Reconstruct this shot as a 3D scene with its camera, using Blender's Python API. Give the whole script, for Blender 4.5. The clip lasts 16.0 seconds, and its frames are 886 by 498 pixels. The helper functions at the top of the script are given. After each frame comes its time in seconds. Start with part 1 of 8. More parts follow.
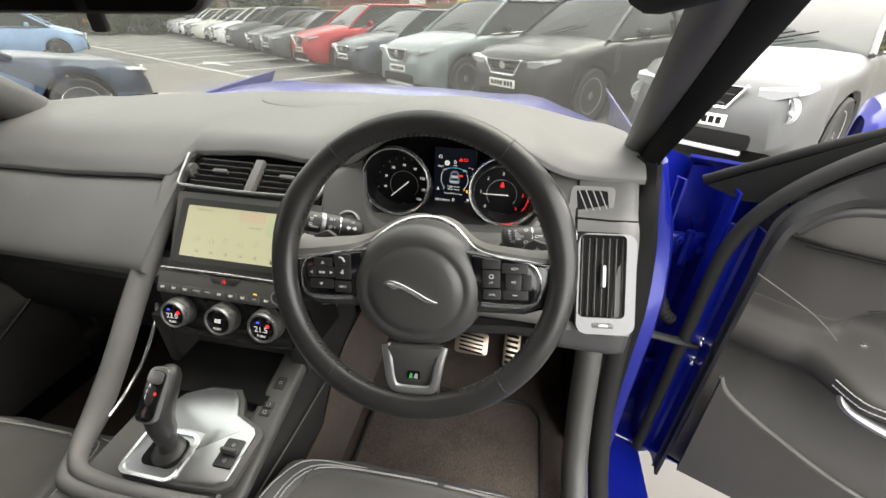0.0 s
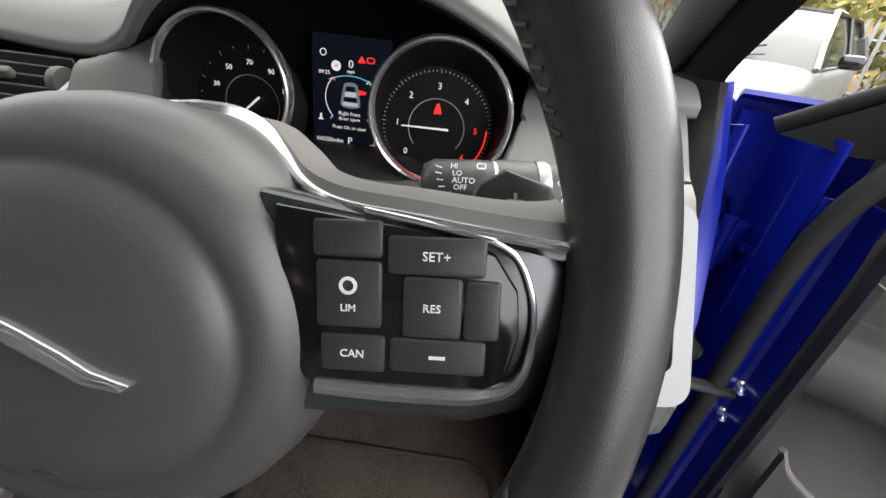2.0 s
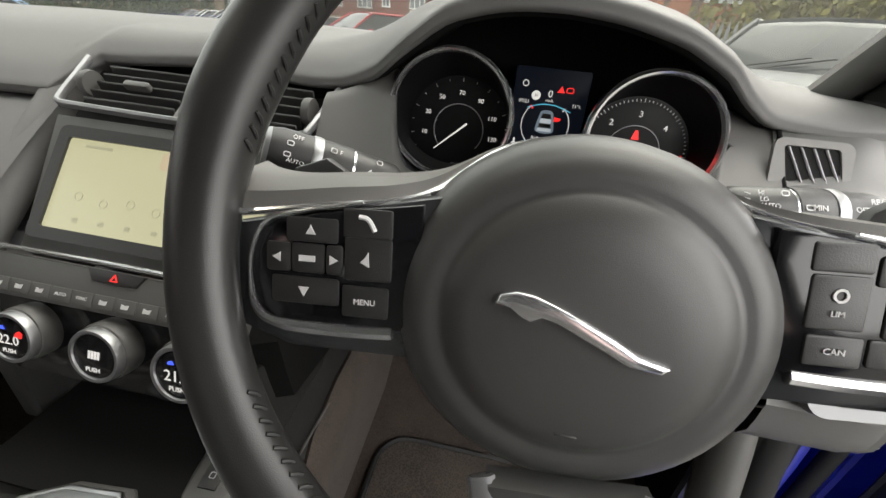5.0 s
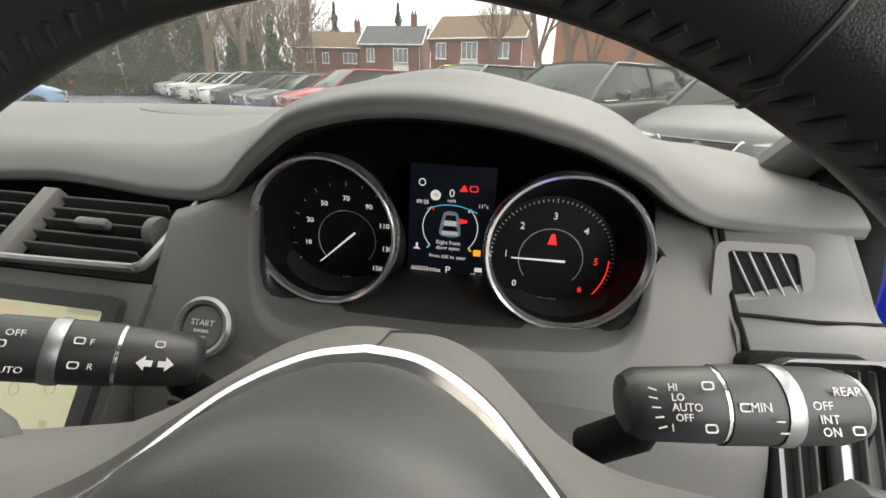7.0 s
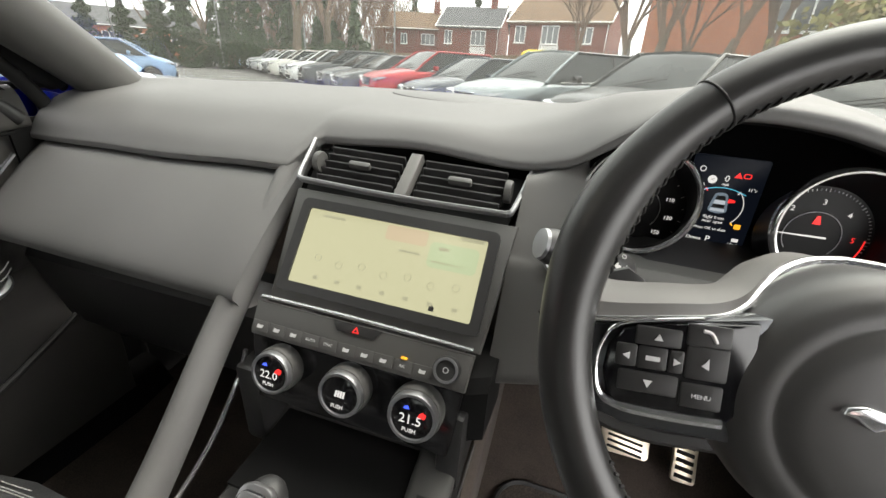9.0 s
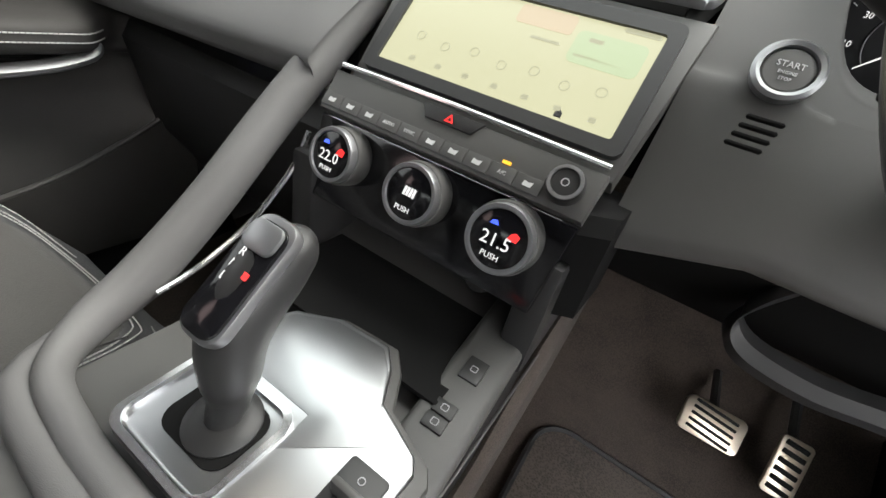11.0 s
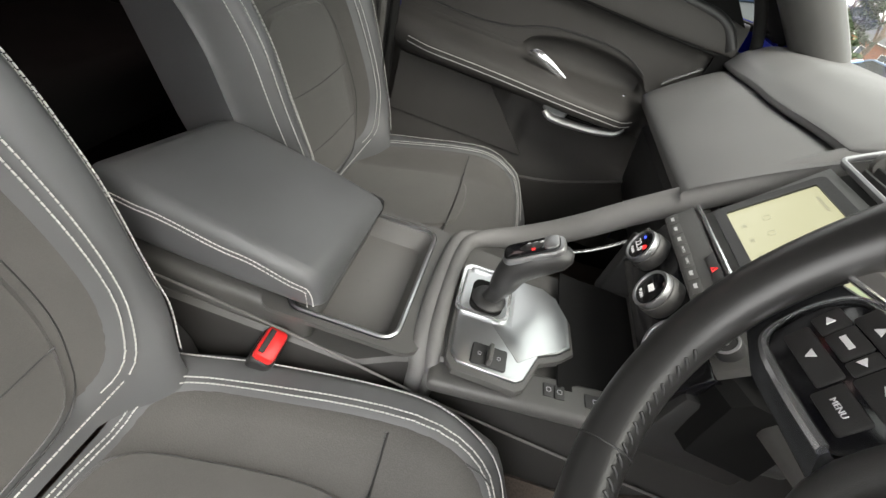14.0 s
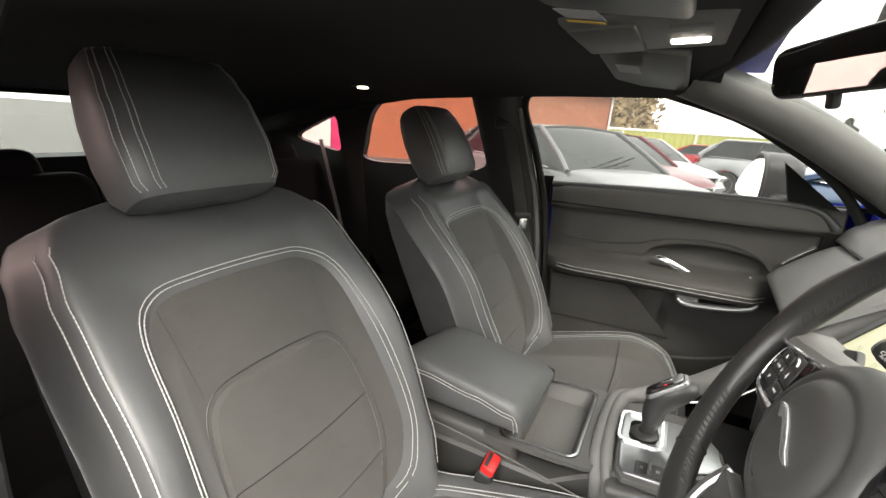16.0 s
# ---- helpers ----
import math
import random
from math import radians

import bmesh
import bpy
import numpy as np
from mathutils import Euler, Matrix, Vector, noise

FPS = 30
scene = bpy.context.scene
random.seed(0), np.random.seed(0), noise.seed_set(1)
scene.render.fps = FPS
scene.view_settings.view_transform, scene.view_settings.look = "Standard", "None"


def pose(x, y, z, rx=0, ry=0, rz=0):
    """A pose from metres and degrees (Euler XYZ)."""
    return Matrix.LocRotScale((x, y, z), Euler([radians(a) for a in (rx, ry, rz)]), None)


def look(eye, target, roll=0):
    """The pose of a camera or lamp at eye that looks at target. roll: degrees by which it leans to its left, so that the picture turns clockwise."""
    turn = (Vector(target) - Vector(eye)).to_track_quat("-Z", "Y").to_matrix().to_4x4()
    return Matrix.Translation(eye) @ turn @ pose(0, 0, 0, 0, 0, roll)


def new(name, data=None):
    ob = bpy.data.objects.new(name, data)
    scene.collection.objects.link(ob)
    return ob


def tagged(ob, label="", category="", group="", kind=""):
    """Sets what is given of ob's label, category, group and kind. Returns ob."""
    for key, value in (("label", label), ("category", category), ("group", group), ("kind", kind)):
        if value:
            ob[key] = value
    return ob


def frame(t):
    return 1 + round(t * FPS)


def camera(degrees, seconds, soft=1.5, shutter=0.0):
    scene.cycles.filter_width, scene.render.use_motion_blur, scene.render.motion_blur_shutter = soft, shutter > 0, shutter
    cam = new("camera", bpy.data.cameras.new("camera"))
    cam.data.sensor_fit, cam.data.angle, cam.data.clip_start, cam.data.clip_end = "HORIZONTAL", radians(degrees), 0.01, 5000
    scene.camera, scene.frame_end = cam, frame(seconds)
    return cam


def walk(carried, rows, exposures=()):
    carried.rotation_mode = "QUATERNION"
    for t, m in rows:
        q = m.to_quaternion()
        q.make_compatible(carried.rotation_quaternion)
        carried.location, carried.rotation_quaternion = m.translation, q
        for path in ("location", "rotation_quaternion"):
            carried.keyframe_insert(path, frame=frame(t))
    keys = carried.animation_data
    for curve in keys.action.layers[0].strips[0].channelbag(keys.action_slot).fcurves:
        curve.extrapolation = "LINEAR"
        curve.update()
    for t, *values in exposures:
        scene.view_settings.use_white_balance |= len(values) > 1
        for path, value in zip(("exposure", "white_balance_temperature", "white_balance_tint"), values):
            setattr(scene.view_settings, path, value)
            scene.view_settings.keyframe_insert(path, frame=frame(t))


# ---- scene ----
cam = camera(93.5, 16.0)
# seconds, eye, target, roll
PATH = [
    (0, (0.481, -0.445, 1.422), (0.181, 1.218, 0.352), 1.2),
    (0.5, (0.459, -0.4, 1.358), (0.253, 1.322, 0.362), 3.5),
    (1, (0.46, -0.336, 1.308), (0.334, 1.4, 0.323), 5.1),
    (1.5, (0.48, -0.229, 1.251), (0.402, 1.489, 0.229), 6.2),
    (2, (0.499, -0.148, 1.215), (0.422, 1.558, 0.174), 6.7),
    (2.5, (0.509, -0.147, 1.219), (0.368, 1.546, 0.163), 6.2),
    (3, (0.483, -0.264, 1.264), (0.251, 1.42, 0.21), 5.3),
    (3.2, (0.459, -0.3, 1.272), (0.202, 1.385, 0.226), 5.1),
    (5.3, (0.336, -0.168, 1.213), (0.097, 1.563, 0.239), 5.4),
    (5.5, (0.352, -0.145, 1.219), (0.124, 1.602, 0.273), 5.0),
    (6, (0.384, -0.103, 1.234), (0.173, 1.666, 0.325), 4.4),
    (6.5, (0.405, -0.077, 1.248), (0.198, 1.72, 0.396), 3.5),
    (7, (0.412, -0.08, 1.256), (0.17, 1.726, 0.432), 2.4),
    (7.5, (0.388, -0.159, 1.29), (0.049, 1.615, 0.432), 1.1),
    (8, (0.346, -0.27, 1.317), (-0.077, 1.484, 0.455), 0.4),
    (8.2, (0.308, -0.284, 1.319), (-0.139, 1.459, 0.446), 0.4),
    (10.3, (0.138, -0.244, 1.132), (-0.461, 1.393, 0.153), 12.4),
    (10.5, (0.147, -0.246, 1.117), (-0.485, 1.36, 0.107), 12.9),
    (11, (0.172, -0.243, 1.073), (-0.563, 1.282, 0.008), 14.2),
    (11.5, (0.2, -0.238, 1.052), (-0.671, 1.177, -0.06), 14.5),
    (12, (0.233, -0.24, 1.03), (-0.775, 1.05, -0.12), 14.7),
    (12.5, (0.257, -0.249, 1.076), (-0.966, 0.75, -0.152), 15.4),
    (13, (0.294, -0.269, 1.133), (-1.087, 0.392, -0.154), 21.0),
    (13.5, (0.342, -0.259, 1.159), (-1.104, 0.056, -0.187), 24.1),
    (14, (0.416, -0.245, 1.22), (-1.098, -0.222, -0.087), 21.3),
    (14.5, (0.494, -0.218, 1.273), (-1.134, -0.457, 0.137), 15.7),
    (15, (0.601, -0.185, 1.299), (-1.118, -0.687, 0.407), 9.5),
    (15.5, (0.667, -0.174, 1.316), (-1.07, -0.932, 0.676), 4.1),
    (16, (0.749, -0.175, 1.339), (-0.933, -1.104, 0.782), 1.3),
]
LEAN = pose(0, 0, 0, 2.6, 1.5, 0)   # the car stands a little nose-up on the sloping yard
walk(cam, [(t, LEAN @ look(eye, target, roll)) for t, eye, target, roll in PATH], [(0.0, 2.5, 7050.0), (1.5, 2.36, 6850.0), (2.0, 2.5, 6750.0), (3.0, 2.72, 6900.0), (5.5, 2.34, 7000.0), (6.0, 2.4, 7000.0), (7.0, 2.25, 7000.0), (8.0, 2.34, 7100.0), (10.5, 2.86, 6650.0), (12.5, 2.86, 6700.0), (14.0, 2.7, 6850.0), (16.0, 2.86, 7050.0)])

# ---------------------------------------------------------------- light
world = bpy.data.worlds.new("overcast")
scene.world = world
world.use_nodes = True
wn = world.node_tree.nodes
bg = wn["Background"]
sky = wn.new("ShaderNodeTexSky")
sky.sky_type = "NISHITA"
sky.sun_disc = False
sky.sun_elevation = radians(54)
sky.sun_rotation = radians(40)
sky.air_density, sky.dust_density, sky.ozone_density = 1.0, 4.0, 1.0
hsv = wn.new("ShaderNodeHueSaturation")
hsv.inputs["Saturation"].default_value = 0.18
cloud = wn.new("ShaderNodeMix")
cloud.data_type = "RGBA"
cloud.inputs[0].default_value = 0.75
cloud.inputs[7].default_value = (9.0, 9.2, 9.5, 1)
world.node_tree.links.new(sky.outputs[0], hsv.inputs["Color"])
world.node_tree.links.new(hsv.outputs[0], cloud.inputs[6])
world.node_tree.links.new(cloud.outputs[2], bg.inputs[0])
bg.inputs[1].default_value = 0.15

sun = new("sun", bpy.data.lights.new("sun", "SUN"))
sun.data.energy, sun.data.angle, sun.data.color = 0.9, radians(50), (1.0, 0.97, 0.93)
sun.matrix_world = look((0, 0, 40), (-18.7, -22.3, 0))


# ---------------------------------------------------------------- materials
def material(name, color, rough=0.5, metal=0.0, grain=0.0, scale=400.0, vary=0.0, vscale=8.0,
             coat=0.0, emit=None, glow=0.0, spec=0.5, island=0.0):
    """Principled surface with fine relief (grain at scale) and slow colour drift (vary at vscale)."""
    m = bpy.data.materials.new(name)
    m.use_nodes = True
    nt = m.node_tree
    b = nt.nodes["Principled BSDF"]
    b.inputs["Base Color"].default_value = (*color, 1)
    b.inputs["Roughness"].default_value = rough
    b.inputs["Metallic"].default_value = metal
    b.inputs["Specular IOR Level"].default_value = spec
    b.inputs["Coat Weight"].default_value = coat
    b.inputs["Coat Roughness"].default_value = 0.06
    if emit:
        b.inputs["Emission Color"].default_value = (*emit, 1)
        b.inputs["Emission Strength"].default_value = glow
    tc = nt.nodes.new("ShaderNodeTexCoord")
    if vary:
        n = nt.nodes.new("ShaderNodeTexNoise")
        n.inputs["Scale"].default_value, n.inputs["Detail"].default_value = vscale, 5
        nt.links.new(tc.outputs["Object"], n.inputs["Vector"])
        r = nt.nodes.new("ShaderNodeMapRange")
        r.inputs[1].default_value, r.inputs[2].default_value = 0.25, 0.75
        r.inputs[3].default_value, r.inputs[4].default_value = 1 - vary, 1 + vary
        nt.links.new(n.outputs[0], r.inputs[0])
        mul = nt.nodes.new("ShaderNodeVectorMath")
        mul.operation = "SCALE"
        mul.inputs[0].default_value = color
        nt.links.new(r.outputs[0], mul.inputs["Scale"])
        nt.links.new(mul.outputs[0], b.inputs["Base Color"])
        r2 = nt.nodes.new("ShaderNodeMapRange")
        r2.inputs[1].default_value, r2.inputs[2].default_value = 0.3, 0.7
        r2.inputs[3].default_value, r2.inputs[4].default_value = max(0.02, rough * (1 - 0.5 * vary)), min(1, rough * (1 + 0.5 * vary))
        nt.links.new(n.outputs[0], r2.inputs[0])
        nt.links.new(r2.outputs[0], b.inputs["Roughness"])
    if grain:
        v = nt.nodes.new("ShaderNodeTexVoronoi")
        v.inputs["Scale"].default_value = scale
        nt.links.new(tc.outputs["Object"], v.inputs["Vector"])
        bump = nt.nodes.new("ShaderNodeBump")
        bump.inputs["Strength"].default_value = grain
        bump.inputs["Distance"].default_value = 0.0006
        nt.links.new(v.outputs["Distance"], bump.inputs["Height"])
        nt.links.new(bump.outputs[0], b.inputs["Normal"])
    return m


def weave(name, color, rough, scale, contrast, sheen=0.25):
    """Fabric: two crossed waves give a woven relief and tone."""
    m = material(name, color, rough)
    nt = m.node_tree
    b = nt.nodes["Principled BSDF"]
    tc = nt.nodes.new("ShaderNodeTexCoord")
    chk = nt.nodes.new("ShaderNodeTexVoronoi")
    chk.inputs["Scale"].default_value = scale
    n = nt.nodes.new("ShaderNodeTexNoise")
    n.inputs["Scale"].default_value, n.inputs["Detail"].default_value = 14, 4
    add = nt.nodes.new("ShaderNodeMath")
    add.operation = "ADD"
    r = nt.nodes.new("ShaderNodeMapRange")
    r.inputs[1].default_value, r.inputs[2].default_value = 0.4, 1.2
    r.inputs[3].default_value, r.inputs[4].default_value = 1 - contrast, 1 + contrast
    mul = nt.nodes.new("ShaderNodeVectorMath")
    mul.operation = "SCALE"
    mul.inputs[0].default_value = color
    bump = nt.nodes.new("ShaderNodeBump")
    bump.inputs["Strength"].default_value, bump.inputs["Distance"].default_value = 0.3, 0.0006
    L = nt.links.new
    L(tc.outputs["Object"], chk.inputs["Vector"])
    L(tc.outputs["Object"], n.inputs["Vector"])
    L(chk.outputs["Distance"], add.inputs[0])
    L(n.outputs[0], add.inputs[1])
    L(add.outputs[0], r.inputs[0])
    L(r.outputs[0], mul.inputs["Scale"])
    L(mul.outputs[0], b.inputs["Base Color"])
    L(chk.outputs["Distance"], bump.inputs["Height"])
    L(bump.outputs[0], b.inputs["Normal"])
    b.inputs["Sheen Weight"].default_value = sheen
    return m


def glass(name, tint=(1, 1, 1), rough=0.0, clear=0.9, gloss=0.05, haze=0.0):
    """Thin pane: mostly clear, with a mirror-like share and a pale film for glare haze and dust."""
    m = bpy.data.materials.new(name)
    m.use_nodes = True
    nt = m.node_tree
    nt.nodes.clear()
    out = nt.nodes.new("ShaderNodeOutputMaterial")
    mix = nt.nodes.new("ShaderNodeMixShader")
    tr = nt.nodes.new("ShaderNodeBsdfTransparent")
    gl = nt.nodes.new("ShaderNodeBsdfGlossy")
    mix.inputs[0].default_value = gloss
    tr.inputs[0].default_value = (*[c * clear for c in tint], 1)
    gl.inputs["Roughness"].default_value = rough
    nt.links.new(tr.outputs[0], mix.inputs[1])
    nt.links.new(gl.outputs[0], mix.inputs[2])
    if haze:
        film, df = nt.nodes.new("ShaderNodeMixShader"), nt.nodes.new("ShaderNodeBsdfTranslucent")
        df.inputs[0].default_value = (0.75, 0.74, 0.70, 1)
        film.inputs[0].default_value = haze
        nt.links.new(mix.outputs[0], film.inputs[1])
        nt.links.new(df.outputs[0], film.inputs[2])
        mix = film
    nt.links.new(mix.outputs[0], out.inputs[0])
    return m


DASH = material("dash_soft_plastic", (0.128, 0.1265, 0.124), 0.58, spec=0.36, grain=0.3, scale=1500, vary=0.08)
TRIM = material("hard_trim_plastic", (0.07, 0.069, 0.066), 0.45, grain=0.15, scale=1600, vary=0.1)
DOORTRIM = material("door_trim_plastic", (0.050, 0.048, 0.0455), 0.62, spec=0.22, grain=0.2, scale=1500, vary=0.12)
TRIM_L = material("fascia_plastic", (0.108, 0.105, 0.100), 0.5, grain=0.10, scale=1600, vary=0.08)
APRON = material("binnacle_plastic", (0.021, 0.021, 0.022), 0.5, grain=0.12, scale=1600, vary=0.1, spec=0.35)
DARK = material("dark_plastic", (0.022, 0.022, 0.022), 0.42, grain=0.12, scale=1500, vary=0.15)
BLACK = material("gloss_black", (0.006, 0.006, 0.007), 0.12, vary=0.1)
# also stands in for deep shade on the bench, footwells and storage well
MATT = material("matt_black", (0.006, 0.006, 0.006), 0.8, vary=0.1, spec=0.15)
LEATHER = material("black_leather", (0.020, 0.0198, 0.0195), 0.31, grain=0.10, scale=1800, vary=0.18, vscale=20)
SEATLEA = material("seat_leather", (0.084, 0.086, 0.088), 0.41, spec=0.6, grain=0.22, scale=1500, vary=0.14, vscale=9)
FABRIC = weave("seat_fabric", (0.054, 0.052, 0.048), 0.85, 1300, 0.22)
MESHFAB = weave("perforated_fabric", (0.055, 0.053, 0.049), 0.8, 620, 0.16)
THREAD = material("pale_thread", (0.48, 0.48, 0.46), 0.7)
GUN = material("dark_satin_metal", (0.075, 0.078, 0.082), 0.24, metal=0.7, vary=0.1)
# trim plastic with the tunnel sides' shade put into its colour
SHADE = material("shaded_side_plastic", (0.026, 0.025, 0.024), 0.62, grain=0.1, scale=1500, vary=0.15, spec=0.25)
DTHREAD = material("dark_thread", (0.02, 0.02, 0.02), 0.6)
CHROME = material("chrome", (0.78, 0.79, 0.80), 0.16, metal=0.92, vary=0.1)
SATIN = material("satin_silver", (0.31, 0.314, 0.32), 0.36, metal=0.85, grain=0.1, scale=1500, vary=0.06)
BRUSH = material("brushed_plate", (0.47, 0.48, 0.49), 0.3, metal=1.0, vary=0.08)
BLUE = material("blue_paint", (0.002, 0.008, 0.19), 0.32, metal=0.2, coat=0.28, vary=0.12, vscale=3)
RUBBER = material("rubber_seal", (0.012, 0.012, 0.012), 0.75, vary=0.2, spec=0.25)
CARPET = weave("carpet", (0.048, 0.037, 0.030), 0.95, 420, 0.6, 0.1)
HEADLIN = weave("headlining", (0.005, 0.005, 0.0055), 0.95, 800, 0.3, 0.0)
CREAM = material("map_screen", (0.05, 0.05, 0.04), 0.25, emit=(0.80, 0.80, 0.52), glow=0.12)
WHITE = material("white_print", (0.6, 0.6, 0.6), 0.6)
GREY = material("grey_print", (0.35, 0.35, 0.36), 0.6)
LITW = material("lit_white", (0.2, 0.2, 0.2), 0.4, emit=(1, 1, 1), glow=0.13)
LITR = material("lit_red", (0.4, 0.02, 0.02), 0.4, emit=(1, 0.03, 0.03), glow=0.2)
LITB = material("lit_blue", (0.05, 0.1, 0.5), 0.4, emit=(0.05, 0.1, 1.0), glow=0.25)
LITA = material("lit_amber", (0.5, 0.25, 0.02), 0.4, emit=(1, 0.45, 0.03), glow=0.2)
LITC = material("lit_cyan", (0.05, 0.3, 0.4), 0.4, emit=(0.1, 0.5, 0.75), glow=0.14)
RED = material("red_plastic", (0.62, 0.02, 0.02), 0.35, vary=0.1)
STEEL = material("pedal_steel", (0.72, 0.62, 0.50), 0.32, metal=1.0, vary=0.1)
BELT = weave("belt_webbing", (0.045, 0.044, 0.042), 0.7, 700, 0.3)
# rear, windscreen and door panes darker than real glass, to dim the outdoors
PANE = glass("window_glass", (0.97, 1.0, 0.98), clear=0.6)
# pale film imitates veiling glare and reflections, with some windscreen dust
HAZED = glass("windscreen_glass", (0.97, 1.0, 0.98), clear=0.60, haze=0.010)
SIDEPANE = glass("door_glass", (0.97, 1.0, 0.98), clear=0.29, haze=0.02)
SMOKE = glass("privacy_glass", (1.0, 0.86, 0.84), clear=0.55, gloss=0.03)
YELLOW = material("yellow_print", (0.6, 0.4, 0.03), 0.6)
MIRROR = material("mirror_silver", (0.9, 0.9, 0.9), 0.01, metal=1.0)


# ---------------------------------------------------------------- mesh helpers
def part(name, bm, mat, parent=None, label="", crease=40.0):
    """Links a bmesh as one mesh object, smooth but for edges sharper than crease."""
    bm.normal_update()
    lim = radians(crease)
    for f in bm.faces:
        f.smooth = True
    for e in bm.edges:
        e.smooth = not (len(e.link_faces) == 2 and e.calc_face_angle(0) > lim)
    me = bpy.data.meshes.new(name)
    bm.to_mesh(me)
    bm.free()
    me.materials.append(mat)
    ob = new(name, me)
    ob.parent = parent
    if label:
        ob["label"] = label
    return ob


def thing(name, label, category, m=None, group="", kind="", parent=None):
    ob = new(name)
    ob.empty_display_size = 0.02
    if m is not None:
        ob.matrix_world = m
    ob.parent = parent
    return tagged(ob, label, category, group, kind)


def face(x, y, z, lean=0.0, yaw=0.0):
    """Frame of a surface that faces the rear of the car: X right, Y up, Z out of it; lean tips its top forwards."""
    return pose(x, y, z, 90 - lean, 0, yaw)


def merge(*bms):
    """Joins bmeshes into the first."""
    out = bms[0]
    for b in bms[1:]:
        tmp = bpy.data.meshes.new("tmp")
        b.to_mesh(tmp)
        b.free()
        out.from_mesh(tmp)
        bpy.data.meshes.remove(tmp)
    return out


def moved(bm, m):
    bmesh.ops.transform(bm, matrix=m, verts=bm.verts)
    return bm


def rbox(sx, sy, sz, r=0.004, seg=2, m=None):
    bm = bmesh.new()
    bmesh.ops.create_cube(bm, size=1)
    bmesh.ops.scale(bm, vec=(sx, sy, sz), verts=bm.verts)
    if r > 0:
        bmesh.ops.bevel(bm, geom=bm.edges[:], offset=min(r, 0.49 * min(sx, sy, sz)), segments=seg, profile=0.5, affect="EDGES")
    return moved(bm, m) if m is not None else bm


def sheet(rows, wrap_u=False, wrap_v=False):
    """Quads over rows of points."""
    bm = bmesh.new()
    vs = [[bm.verts.new(p) for p in row] for row in rows]
    nr, nc = len(vs), len(vs[0])
    for i in range(nr if wrap_u else nr - 1):
        for j in range(nc if wrap_v else nc - 1):
            a, b = vs[i], vs[(i + 1) % nr]
            k = (j + 1) % nc
            try:
                bm.faces.new((a[j], a[k], b[k], b[j]))
            except ValueError:
                pass
    return bm


def solid(rows, caps=True):
    """Closed loft over rings of points."""
    bm = sheet(rows, wrap_v=True)
    if caps:
        bm.verts.ensure_lookup_table()
        n = len(rows[0])
        bm.faces.new(bm.verts[:n])
        bm.faces.new(list(reversed(bm.verts[-n:])))
    bmesh.ops.recalc_face_normals(bm, faces=bm.faces[:])
    return bm


def thick(bm, d):
    """Gives a sheet thickness d."""
    bmesh.ops.recalc_face_normals(bm, faces=bm.faces[:])
    bmesh.ops.solidify(bm, geom=bm.faces[:], thickness=d)
    return bm


def spline(pts, n=8, closed=False):
    """Catmull-Rom through points."""
    P = [Vector(p) for p in pts]
    out = []
    m = len(P)
    for i in range(m if closed else m - 1):
        if closed:
            a, b, c, d = P[(i - 1) % m], P[i], P[(i + 1) % m], P[(i + 2) % m]
        else:
            a, b, c, d = P[max(i - 1, 0)], P[i], P[i + 1], P[min(i + 2, m - 1)]
        for k in range(n):
            t = k / n
            out.append(0.5 * ((2 * b) + (c - a) * t + (2 * a - 5 * b + 4 * c - d) * t * t + (3 * b - a - 3 * c + d) * t ** 3))
    if not closed:
        out.append(P[-1])
    return out


def tube(pts, r, n=10, closed=False, flat=1.0, up=None, caps=True):
    """Sweeps a circle (or ellipse: flat along the frame's second axis) along points. r: number or one for each point."""
    P = [Vector(p) for p in pts]
    m = len(P)
    rings = []
    prev = None
    for i, p in enumerate(P):
        if closed:
            d = P[(i + 1) % m] - P[i - 1]
        else:
            d = P[min(i + 1, m - 1)] - P[max(i - 1, 0)]
        d.normalize()
        ref = Vector(up) if up else (prev if prev else (Vector((0, 0, 1)) if abs(d.z) < 0.9 else Vector((1, 0, 0))))
        s = ref - d * ref.dot(d)
        s.normalize()
        prev = s
        q = d.cross(s)
        rr = r[i] if isinstance(r, (list, tuple)) else r
        rings.append([p + s * (rr * math.cos(2 * math.pi * k / n)) + q * (rr * flat * math.sin(2 * math.pi * k / n)) for k in range(n)])
    if closed:
        bm = sheet(rings, wrap_u=True, wrap_v=True)
        bmesh.ops.recalc_face_normals(bm, faces=bm.faces[:])
        return bm
    return solid(rings, caps)


def lathe(profile, n=40, m=None, cap=True):
    """Turns (radius, height) pairs about Z."""
    rows = [[(r * math.cos(2 * math.pi * k / n), r * math.sin(2 * math.pi * k / n), h) for k in range(n)] for r, h in profile]
    bm = sheet(rows, wrap_v=True)
    if cap:
        bm.verts.ensure_lookup_table()
        if profile[0][0] > 1e-6:
            bm.faces.new(bm.verts[:n])
        if profile[-1][0] > 1e-6:
            bm.faces.new(bm.verts[-n:])
    bmesh.ops.remove_doubles(bm, verts=bm.verts, dist=1e-6)
    bmesh.ops.recalc_face_normals(bm, faces=bm.faces[:])
    return moved(bm, m) if m is not None else bm


def rrect(w, h, r, n=5, cx=0.0, cy=0.0):
    out = []
    for sx, sy, a0 in ((1, 1, 0), (-1, 1, 90), (-1, -1, 180), (1, -1, 270)):
        for k in range(n + 1):
            a = radians(a0 + 90 * k / n)
            out.append((cx + sx * (w / 2 - r) + r * math.cos(a), cy + sy * (h / 2 - r) + r * math.sin(a)))
    return out


